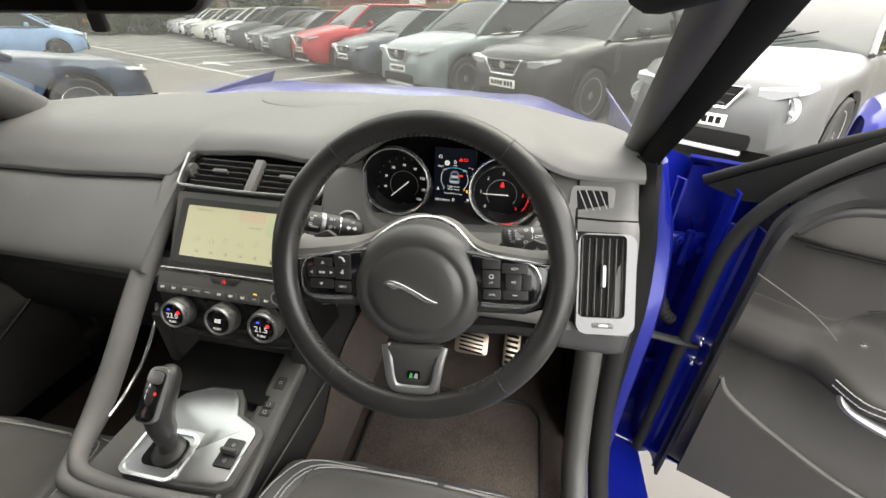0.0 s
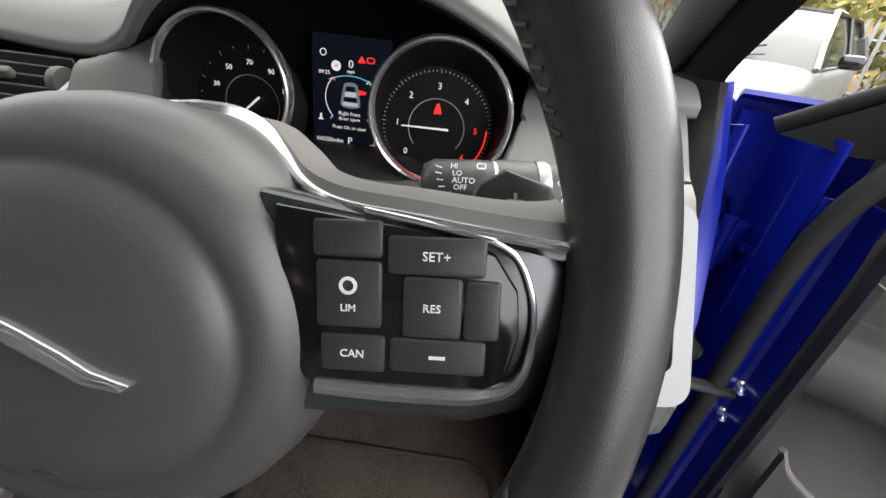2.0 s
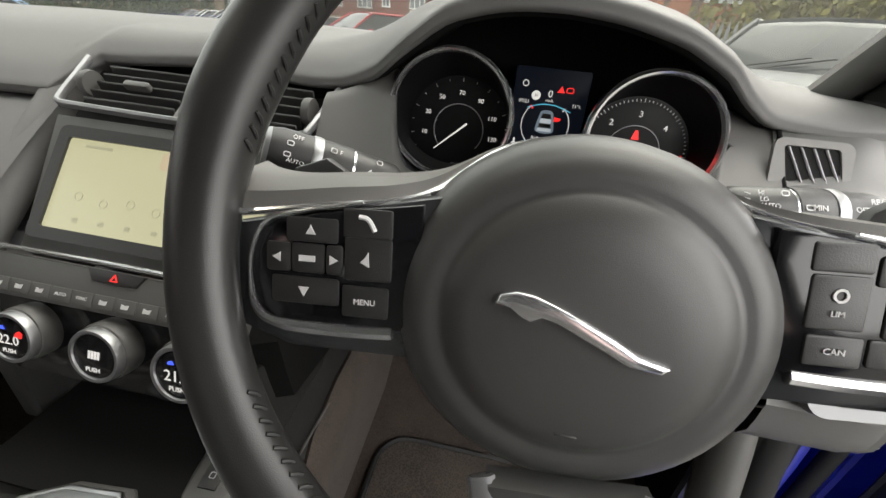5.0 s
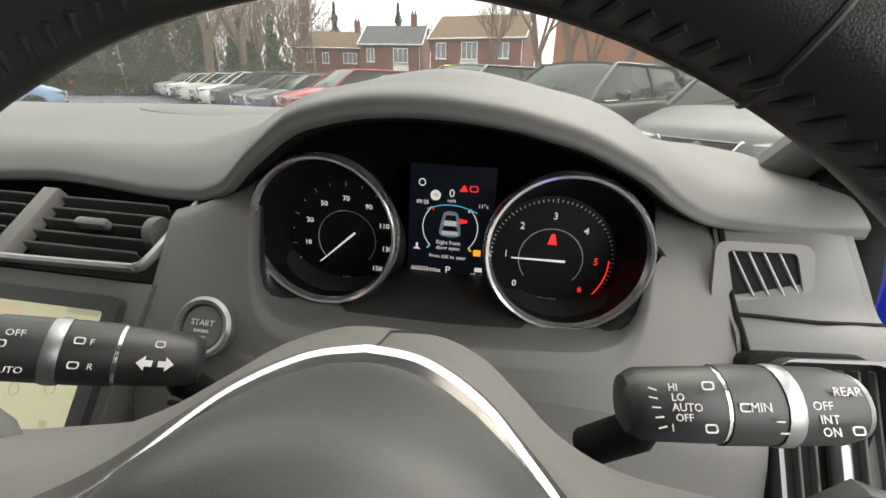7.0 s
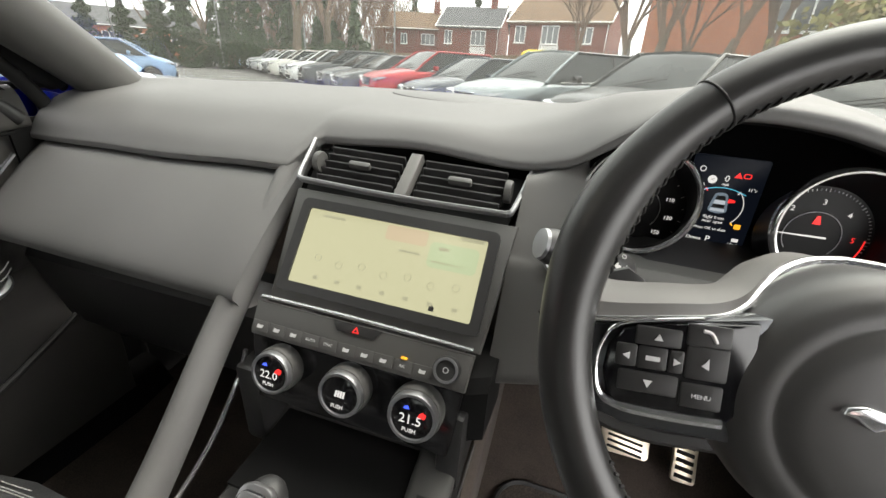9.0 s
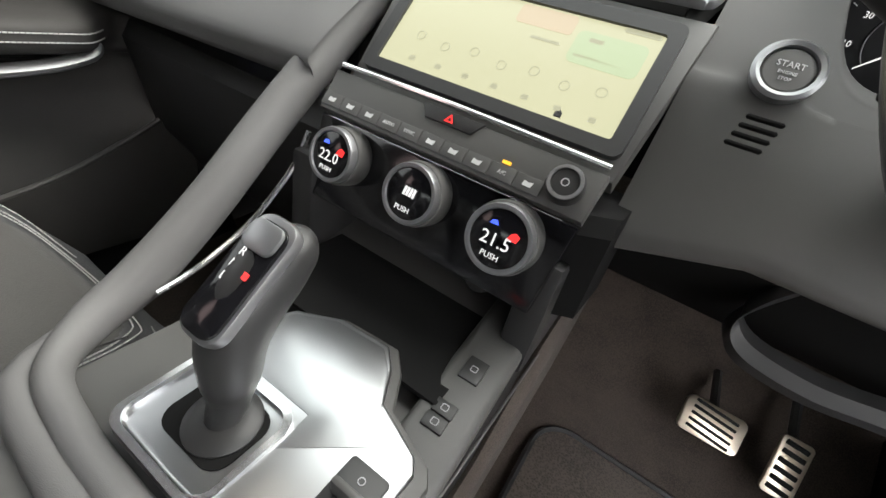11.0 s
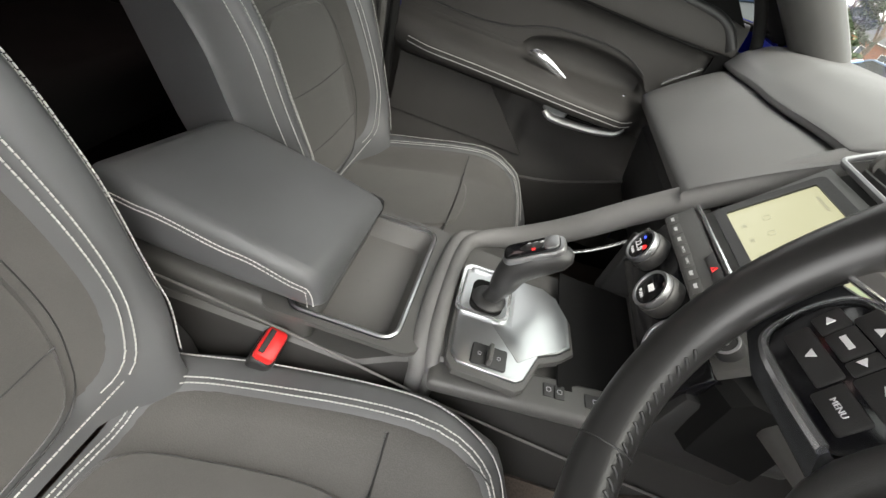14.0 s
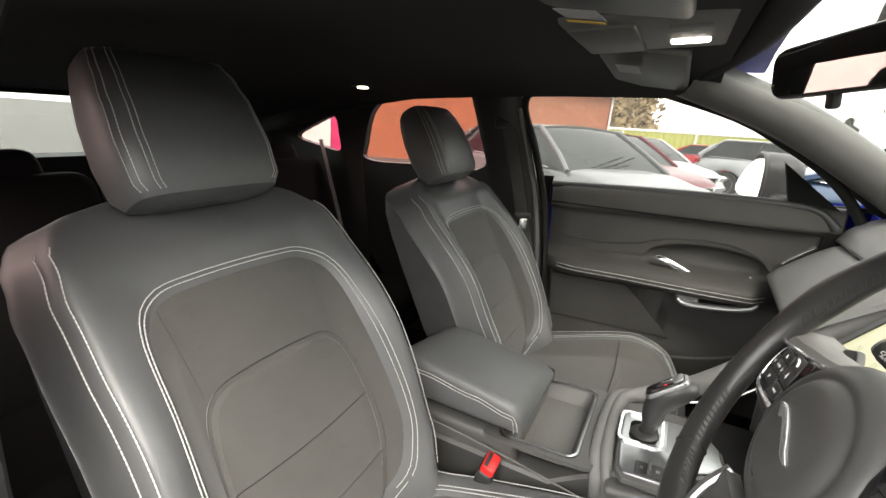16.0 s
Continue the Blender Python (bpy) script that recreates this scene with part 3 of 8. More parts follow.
rows = []
for x in frange(0.148, 0.592, 90):
    lo = 0.030 * (min(1.0, (x - 0.148) / 0.10) - 1) if x < 0.25 else 0.0
    cap = soft(x, EDGE)[1] - 0.012
    if x > 0.545:
        cap = min(cap, 1.150)
    zt = min(recess_z(x), cap)
    deep = 0.050 * smoothstep(0.150, 0.110, abs(x - 0.376)) + 0.012 if abs(x - 0.376) < 0.168 else 0.05
    pts = [(fascia_y(x, zt) + deep, zt - 0.006), (fascia_y(x, zt) + 0.010, zt), (fascia_y(x, zt) + 0.003, zt - 0.001)]
    pts += [(fascia_y(x, z), z) for z in frange(zt - 0.006, 1.046, 7)]
    pts += [(0.118, 1.008 + lo), (0.100, 0.970 + lo), (0.096, 0.955 + lo), (0.106, 0.942 + lo), (0.16, 0.93 + lo), (0.30, 0.92)]
    rows.append([(x, p[0], p[1]) for p in spline([(u, v, 0) for u, v in pts], 3)])
part("driver_fascia", sheet(rows), TRIM_L, dash, "grey grained fascia below the instruments")
# knee panel and underside, the shade below the fascia put into their colour
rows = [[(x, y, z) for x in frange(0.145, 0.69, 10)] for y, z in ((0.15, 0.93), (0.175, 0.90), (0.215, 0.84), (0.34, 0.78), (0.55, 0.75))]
part("knee_panel", sheet(rows), MATT, dash, "plastic knee panel, near-black for the shade below the fascia")

# binnacle: dark inner wall from the hood's edge to the instrument plane
rows = []
for x in frange(0.165, 0.595, 40):
    ey, ez = soft(x, EDGE)
    rows.append([(x, ey + 0.004, ez - 0.010), (x, ey + 0.02, ez - 0.016), (x + (0.37 - x) * 0.04, 0.31, ez - 0.010), (x + (0.37 - x) * 0.04, 0.325, 1.10), (x, 0.326, 1.03)])
part("binnacle_roof", sheet(rows), MATT, dash, "matt black inside of the instrument hood")
# dark tray between the dials' lower edges and the fascia
rows = []
for x in frange(0.2165, 0.541, 90):
    d = abs(abs(x - 0.37) - 0.0965)
    zi = 1.126 - math.sqrt(0.0625 ** 2 - d * d) if d < 0.0615 else 1.126 - (0.052 if abs(x - 0.37) < 0.0965 else 0.0)
    zo = recess_z(x)
    zi = min(zi, zo)
    yi, yo = 0.214 + 0.105 * (zi - 1.126), fascia_y(x, zo)
    rows.append([(x, yo + 0.004, zo - 0.0005), (x, yo + 0.014, zo - 0.003), (x, (yo + yi) / 2 + 0.008, (zo + zi) / 2 - 0.004), (x, max(yi - 0.003, yo + 0.016), zi - 0.002), (x, yi + 0.012, zi + 0.002), (x, yi + 0.10, zi + 0.004)])
part("binnacle_apron", sheet(rows), APRON, dash, "dark grey tray below the dials")
# grey lower trim round the column's foot
rows = []
for x, y, z in spline([(0.300, 0.150, 0.935), (0.282, 0.155, 0.900), (0.278, 0.160, 0.868), (0.300, 0.162, 0.845), (0.356, 0.165, 0.836), (0.41, 0.168, 0.842), (0.47, 0.170, 0.850), (0.55, 0.172, 0.856), (0.66, 0.172, 0.86)], 6):
    rows.append([(x, y + 0.012, z + 0.020), (x, y, z + 0.014), (x, y - 0.003, z), (x, y + 0.004, z - 0.012), (x, y + 0.03, z - 0.016)])
part("lower_trim", sheet(rows), DARK, dash, "grey moulded edge of the knee panel")


# ---------------------------------------------------------------- steering wheel
WHEEL = face(0.378, -0.078, 1.122, 21)
wheel = thing("steering_wheel", "black leather steering wheel with chrome trim and button pads", "steering wheel", WHEEL @ pose(0, 0, 0, 0, 0, 5))
RX = 0.1700
RIM = pose(0, 0, 0, 0, 0, -5) @ pose(0, 0.0247, -0.0226, -8) @ pose(0, 0, 0, 0, 0, 5)
circle = [(RX * math.cos(a), RX * math.sin(a), 0) for a in frange(0, 2 * math.pi, 121)[:-1]]
rad = []
for k in range(120):
    a = 360 * k / 120
    g = sum(math.exp(-(((a - c + 180) % 360 - 180) / 15) ** 2) for c in (158, 22))
    rad.append(0.0140 + 0.0025 * g)
rim = part("rim", tube(circle, rad, n=22, closed=True, flat=1.1, up=(0, 0, 1)), LEATHER, wheel, "thick black leather rim")
rim.matrix_local = RIM
# laced seam along the inner side: each stitch crosses a shallow furrow at a slant
loops = bmesh.new()
for a in np.arange(0, 360, 2.4):
    if 335 < a or a < 14 or 166 < a < 205 or 250 < a < 290:
        continue
    g = sum(math.exp(-(((a - c + 180) % 360 - 180) / 15) ** 2) for c in (158, 22))
    r0 = RX - 1.1 * (0.0140 + 0.0025 * g)
    ca, sa = math.cos(radians(a)), math.sin(radians(a))
    ca2, sa2 = math.cos(radians(a + 1.5)), math.sin(radians(a + 1.5))
    p, q = Vector(((r0 + 0.0012) * ca, (r0 + 0.0012) * sa, 0.0062)), Vector(((r0 + 0.0006) * ca2, (r0 + 0.0006) * sa2, 0.0005))
    merge(loops, tube([p, (p + q) / 2 + Vector((-ca, -sa, 0.3)) * 0.0011, q], 0.0010, n=6))
tagged(part("rim_stitching", loops, DTHREAD, rim, "black laced seam"), kind="stuff")
for a in (53, 127, 232, 308):
    ca, sa = math.cos(radians(a)), math.sin(radians(a))
    ring = [Vector((RX * ca, RX * sa, 0)) + Vector((ca, sa, 0)) * (0.0156 * math.cos(b)) + Vector((0, 0, 1)) * (0.0143 * math.sin(b)) for b in frange(0, 2 * math.pi, 29)[:-1]]
    part("rim_joint", tube(ring, 0.0007, n=6, closed=True), DTHREAD, rim)

# hub with the airbag cover, deep behind the rim
HUB = material("airbag_cover_plastic", (0.048, 0.0473, 0.0465), 0.38, grain=0.07, scale=2000, vary=0.1)
hub_m = pose(0, -0.004, -0.040, 0, 0, -5)
PADS = pose(0.0, 0.0150, -0.031)
part("hub", lathe([(0.0, 0.030), (0.03, 0.0297), (0.046, 0.0286), (0.0525, 0.0266), (0.0560, 0.0238), (0.0580, 0.0226), (0.0600, 0.0222), (0.0625, 0.0230), (0.068, 0.0222), (0.0752, 0.0172), (0.0815, 0.008), (0.0845, -0.006), (0.0848, -0.05)], 64, hub_m @ Matrix.Diagonal((1, 0.93, 1, 1))), HUB, wheel, "round grained black airbag cover")
emblem = [(-0.0345, 0.0050), (-0.0330, 0.0090), (-0.0270, 0.0112), (-0.0200, 0.0108), (-0.0100, 0.0078), (0.0, 0.0040), (0.012, -0.0010), (0.021, -0.0055), (0.0335, -0.0080), (0.0305, -0.0112), (0.018, -0.0105), (0.010, -0.0070), (0.0, -0.0030), (-0.010, 0.0010), (-0.016, 0.0022), (-0.020, -0.0004), (-0.0245, 0.0012), (-0.0285, 0.0040)]
part("emblem", slab(emblem, 0.0042, 0.0016, hub_m @ pose(-0.002, 0.001, 0.0288), 3), CHROME, wheel, "slim flowing chrome emblem")
part("moulded_mark", rbox(0.009, 0.0012, 0.0012, 0.0004, 1, hub_m @ pose(0, -0.044, 0.0283)), DARK, wheel)

# side spokes, set back from the rim
CH = [(0.0, (0.073, -0.092)), (0.02, (0.0715, -0.088)), (0.040, (0.0645, -0.076)), (0.055, (0.054, -0.061)), (0.068, (0.045, -0.046)), (0.085, (0.0395, -0.034)), (0.11, (0.0365, -0.0275)), (0.140, (0.0325, -0.0250)), (0.158, (0.0305, -0.0245))]
for s in (-1, 1):
    cp = spline([(s * x, yz[0] + 0.001, yz[1]) for x, yz in CH], 5)
    part("chrome_strip", tube(cp, [0.0056 - 0.0040 * min(1, i / 22) for i in range(len(cp))], n=8), CHROME, wheel, "curved chrome strip over the hub")
    rows = []
    for i, c in enumerate(cp):
        f = i / (len(cp) - 1)
        rise = (0.003 + 0.016 * f ** 0.8 + 0.006 * max(0.0, (f - 0.8) / 0.2) ** 2) * (0.5 if s > 0 else 1.0)
        rows.append([c + Vector((0, -0.002, 0.0)), c + Vector((0, 0.003 + 0.3 * rise, -0.003)), c + Vector((0, 0.8 * rise, -0.014)), c + Vector((0, rise, -0.032)), c + Vector((0, rise - 0.006, -0.055))])
    part("spoke_shoulder", sheet(rows), TRIM_L, wheel, "satin grey shoulder of the spoke")

    def mx(poly):
        return [(s * x, y) for x, y in poly] if s > 0 else [(s * x, y) for x, y in reversed(poly)]
    arm = mx([(0.060, 0.030), (0.085, 0.0255), (0.11, 0.0215), (0.138, 0.0165), (0.160, 0.012), (0.166, -0.012), (0.160, -0.036), (0.13, -0.046), (0.07, -0.046), (0.05, -0.02)])
    part("spoke", slab(arm, 0.018, 0.005, PADS @ pose(0, 0, -0.014)), GUN, wheel, "dark satin metal spoke frame")
    pad_poly = mx([(0.068, 0.0255), (0.090, 0.0225), (0.115, 0.0190), (0.135, 0.0130), (0.1425, 0.0020), (0.1440, -0.012), (0.141, -0.026), (0.134, -0.0315), (0.077, -0.0315), (0.068, -0.02)])
    padob = part("button_pad", slab(pad_poly, 0.006, 0.002, pose(0, 0, 0.002)), BLACK, wheel, "gloss black button pad")
    padob.matrix_local = PADS
    fp = [(0.080, -0.0325), (0.105, -0.0335), (0.134, -0.0325), (0.1450, -0.0265), (0.1480, -0.012), (0.1465, 0.002), (0.1390, 0.0145), (0.120, 0.0200), (0.095, 0.0245)]
    pts = spline([(s * x, y, 0.0060) for x, y in fp], 6)
    part("chrome_frame", tube(pts, [0.0036 if i < 12 else max(0.0010, 0.0030 - 0.0020 * (i - 12) / 12) for i in range(len(pts))], n=8), CHROME, wheel, "bright chrome edge of the pad").matrix_local = PADS

    def press(w, h, x, y):
        return part("button", slab(rrect(w * 0.90, h * 0.94, 0.0014, 3), 0.0018, 0.0007, pose(s * px(x), py(y), 0.0072)), DARK, padob)
    Z = 0.0096

    def px(x):
        return 0.1415 - (0.1415 - x) * 0.87

    def py(y):
        return 0.0205 + (y - 0.0205) * 0.84
    if s < 0:
        press(0.0245, 0.0135, 0.0845, 0.0145), press(0.0265, 0.0115, 0.1135, 0.0095)
        press(0.0125, 0.0140, 0.1315, -0.0055), press(0.0170, 0.0140, 0.1155, -0.0055), press(0.0085, 0.0140, 0.1015, -0.0055)
        press(0.0235, 0.0200, 0.0840, -0.0040), press(0.0235, 0.0150, 0.0850, -0.0265), press(0.0350, 0.0130, 0.1170, -0.0230)
        for x, y, w in ((0.1135, 0.0095, 0.0045), (0.117, -0.0230, 0.0048), (0.1315, -0.0055, 0.0042), (0.1015, -0.0055, 0.0042)):
            part("symbol", slab([(-w / 2, -w / 2.6), (w / 2, -w / 2.6), (0, w / 2)], 0.0005, m=pose(s * px(x), py(y), Z, 0, 0, {0.1315: 90, 0.1015: -90}.get(x, 180 if y < -0.01 else 0))), WHITE, padob)
        part("symbol", rbox(0.0075, 0.0026, 0.0005, 0, m=pose(s * px(0.1155), py(-0.0055), Z)), WHITE, padob)
        words("MENU", 0.0036, WHITE, padob, pose(s * px(0.085), py(-0.0265), Z))
        part("symbol", tube(spline([(-0.0035, 0.003, 0), (0.0005, 0.002, 0), (0.0035, -0.003, 0)], 4), 0.0011, n=6, up=(0, 0, 1)), WHITE, padob).matrix_local = pose(s * px(0.0845), py(0.0145), Z)
        part("symbol", slab([(-0.003, -0.001), (0.001, -0.003), (0.0005, 0.0035), (-0.001, 0.001)], 0.0005, m=pose(s * px(0.084), py(-0.004), Z)), WHITE, padob)
    else:
        press(0.0235, 0.0120, 0.0830, 0.0150), press(0.0330, 0.0125, 0.1140, 0.0100)
        press(0.0225, 0.0225, 0.0835, -0.0055), press(0.0200, 0.0205, 0.1130, -0.0090), press(0.0120, 0.0200, 0.1305, -0.0090)
        press(0.0225, 0.0130, 0.0850, -0.0280), press(0.0330, 0.0120, 0.1155, -0.0275)
        words("SET+", 0.0040, WHITE, padob, pose(px(0.1140), py(0.0100), Z))
        words("RES", 0.0036, WHITE, padob, pose(px(0.1130), py(-0.0090), Z))
        words("CAN", 0.0036, WHITE, padob, pose(px(0.0850), py(-0.0280), Z))
        words("LIM", 0.0032, WHITE, padob, pose(px(0.0835), py(-0.0105), Z))
        part("symbol", lathe([(0.0028, 0), (0.0028, 0.0005), (0.0018, 0.0005), (0.0018, 0)], 14, pose(px(0.0835), py(-0.0020), Z - 0.0003), cap=False), WHITE, padob)
        part("symbol", rbox(0.005, 0.001, 0.0005, 0, m=pose(px(0.1155), py(-0.0275), Z)), WHITE, padob)
    # shift paddles behind the spokes
    paddle = mx([(0.110, 0.040), (0.120, 0.060), (0.130, 0.066), (0.148, 0.060), (0.155, 0.045), (0.150, 0.030)])
    pd = part("shift_paddle", slab(paddle, 0.007, 0.0025, pose(0.010 * (s > 0), -0.006 - 0.006 * (s > 0), -0.072)), DARK, wheel, "black shift paddle")
    part("symbol", rbox(0.006, 0.0012, 0.0006, 0, m=pose(s * 0.134 + 0.010 * (s > 0), 0.048 - 0.006 * (s > 0), -0.0648)), GREY, pd)
    if s > 0:
        part("symbol", rbox(0.0012, 0.006, 0.0006, 0, m=pose(s * 0.134 + 0.010 * (s > 0), 0.048 - 0.006 * (s > 0), -0.0648)), GREY, pd)

# lower spoke with its chrome sides and badge
low = [(-0.034, -0.072), (0.034, -0.072), (0.030, -0.120), (0.028, -0.158), (-0.028, -0.158), (-0.030, -0.120)]
part("lower_spoke", slab(low, 0.014, 0.004, pose(0, 0, -0.022)), HUB, wheel, "grained lower spoke")
for s in (-1, 1):
    part("spoke_bezel", tube(spline([(s * 0.036, -0.072, -0.014), (s * 0.031, -0.094, -0.006), (s * 0.027, -0.114, -0.003), (s * 0.020, -0.1225, -0.002), (0, -0.1240, -0.002)], 6), 0.0040, n=8, flat=1.5), SATIN, wheel, "satin silver edging of the spoke")
badge = part("badge", slab(rrect(0.016, 0.010, 0.002), 0.003, 0.0008, pose(0, -0.107, -0.008)), BLACK, wheel, "small gloss black badge with green and silver marks")
part("mark", slab([(-0.0055, -0.003), (-0.001, -0.003), (-0.001, 0.003), (-0.0035, 0.003)], 0.0006, m=pose(0, -0.107, -0.005)), material("badge_green", (0.05, 0.5, 0.1), 0.4), badge)
part("mark", slab([(0.0005, -0.003), (0.0055, -0.003), (0.0055, 0.003), (0.0025, 0.003)], 0.0006, m=pose(0, -0.107, -0.005)), GREY, badge)

# column shroud and stalks
column = thing("steering_column", "dark grey plastic shroud of the steering column", "steering column")
part("shroud", solid([[(0.372 + w * math.cos(a), y, zc + (h * math.sin(a) if math.sin(a) > 0 else h * 1.25 * math.sin(a))) for a in frange(0, 2 * math.pi, 25)[:-1]]
     for y, w, h, zc in ((0.026, 0.055, 0.028, 1.066), (0.032, 0.066, 0.036, 1.062), (0.06, 0.074, 0.038, 1.052), (0.10, 0.080, 0.036, 1.040), (0.20, 0.085, 0.030, 1.010))]), TRIM, column, "grained column cowl")


def stalk(inner, outer, label, size):
    a, b = Vector(inner), Vector(outer)
    d = (b - a).normalized()
    zc = (Vector((0, 0.64, 0.77)) - d * d.dot(Vector((0, 0.64, 0.77)))).normalized()
    yc = zc.cross(d).normalized()
    m = Matrix((d, yc, zc)).transposed().to_4x4()
    m.translation = a
    m = m @ Matrix.Diagonal((size, size, size, 1))
    st = thing("column_stalk", label, "control stalk", m)
    sg = 1 if d.x > 0 else -1

    def oval(prof):
        return solid([[(x, ry * math.cos(t), rz * math.sin(t)) for t in frange(0, 2 * math.pi, 21)[:-1]] for x, ry, rz in prof])
    part("lever", oval([(-0.002, 0.006, 0.007), (0.0, 0.011, 0.014), (0.006, 0.0145, 0.0175), (0.034, 0.0155, 0.0185), (0.044, 0.0155, 0.0185)]), DARK, st)
    part("ring", oval([(0.044, 0.0158, 0.0188), (0.046, 0.0158, 0.0188)]), CHROME, st, "thin chrome ring")
    part("collar", oval([(0.046, 0.0165, 0.0195), (0.070, 0.0165, 0.0195), (0.072, 0.016, 0.019)]), DARK, st, "twisting collar")
    part("ring", oval([(0.072, 0.0168, 0.0198), (0.0745, 0.0172, 0.0202), (0.079, 0.0172, 0.0202), (0.080, 0.0168, 0.0198)]), SATIN, st, "satin silver ring")
    part("cap", oval([(0.080, 0.0165, 0.0192), (0.104, 0.016, 0.0187), (0.113, 0.014, 0.0165)]), DARK, st, "black end cap")
    part("end_ring", oval([(0.1125, 0.0142, 0.0167), (0.116, 0.013, 0.0155), (0.1165, 0.006, 0.007)]), SATIN, st, "silver end button")
    part("stem", tube([(0.016, 0.0, 0.0), (0.008, sg * 0.006, -0.014), (-0.010, sg * 0.030, -0.026)], 0.0105, n=12), MATT, st)
    return st


stl = stalk((0.259, 0.082, 1.101), (0.186, 0.042, 1.130), "black light stalk with silver rings and white symbols", 0.80)
strr = stalk((0.474, 0.070, 1.122), (0.573, 0.085, 1.124), "black wiper stalk with silver rings and white lettering", 0.87)
# lettering on the face towards the driver: the stalk's own frame has X along it
def on_stalk(st, flip, x, h, text, size):
    r = 0.0158 if not 0.046 < x < 0.072 else 0.0169
    if flip:
        m = Matrix(((1, 0, 0, x), (0, 0, -1, -r - 0.0004), (0, 1, 0, h), (0, 0, 0, 1)))
    else:
        m = Matrix(((-1, 0, 0, x), (0, 0, 1, r + 0.0004), (0, 1, 0, h), (0, 0, 0, 1)))
    words(text, size, WHITE, st, m)
for x, h, t, sz in ((0.018, 0.0085, "HI", 0.0048), (0.020, 0.004, "LO", 0.0048), (0.024, -0.0005, "AUTO", 0.0052), (0.022, -0.005, "OFF", 0.0048), (0.016, -0.0095, "1", 0.0048), (0.058, 0.0, "MIN", 0.0058),
                    (0.088, 0.001, "OFF", 0.0056), (0.090, -0.005, "INT", 0.0056), (0.090, -0.0105, "ON", 0.0056), (0.101, 0.0075, "REAR", 0.0058)):
    on_stalk(strr, True, x, h, t, sz)
for x, h, t, sz in ((0.093, 0.009, "OFF", 0.005), (0.092, -0.011, "AUTO", 0.005), (0.058, 0.007, "F", 0.005), (0.056, -0.007, "R", 0.005)):
    on_stalk(stl, False, x, h, t, sz)
for x, d in ((0.030, 1), (0.019, -1)):
    part("symbol", slab([(-0.0045, 0), (0, 0.0045), (0, 0.0018), (0.004, 0.0018), (0.004, -0.0018), (0, -0.0018), (0, -0.0045)], 0.0005, m=Matrix(((-d, 0, 0, x), (0, 0, 1, 0.0158), (0, 1, 0, -0.003), (0, 0, 0, 1)))), WHITE, stl)
for x, h in ((0.064, 0.0075), (0.064, -0.0065), (0.099, -0.0065), (0.098, 0.003), (0.024, 0.009)):
    part("symbol", ringplate(rrect(0.0055, 0.0042, 0.0014), rrect(0.0041, 0.0028, 0.0009), 0.0005, Matrix(((-1, 0, 0, x), (0, 0, 1, 0.0165 if x < 0.08 else 0.0162), (0, 1, 0, h), (0, 0, 0, 1)))), WHITE, stl)
for x, h in ((0.047, 0.0), (0.098, -0.0095), (0.031, 0.0095), (0.030, -0.0095)):
    part("symbol", ringplate(rrect(0.0060, 0.0040, 0.0014), rrect(0.0046, 0.0026, 0.0009), 0.0005, Matrix(((1, 0, 0, x + 0.004), (0, 0, -1, -0.0166 if x > 0.04 else -0.0158), (0, 1, 0, h), (0, 0, 0, 1)))), WHITE, strr)
for x, h in ((0.0085, 0.0078), (0.0085, 0.0038), (0.0095, -0.0005), (0.0105, -0.0048), (0.0115, -0.0092), (0.066, -0.006), (0.067, -0.011)):
    part("symbol", rbox(0.004, 0.0006, 0.0006, 0, m=pose(x, -0.0172 if x > 0.04 else -0.0158, h, 0, (x < 0.04) * (h * 1800 + 4), 0)), WHITE, strr)


# ---------------------------------------------------------------- instruments
CLUSTER = face(0.37, 0.214, 1.126, 6)
cluster = thing("instrument_cluster", "black instrument cluster with two chrome-ringed dials and a lit display", "instruments", CLUSTER)

DIALF = material("dial_face", (0.005, 0.005, 0.006), 0.42, vary=0.1, spec=0.3)


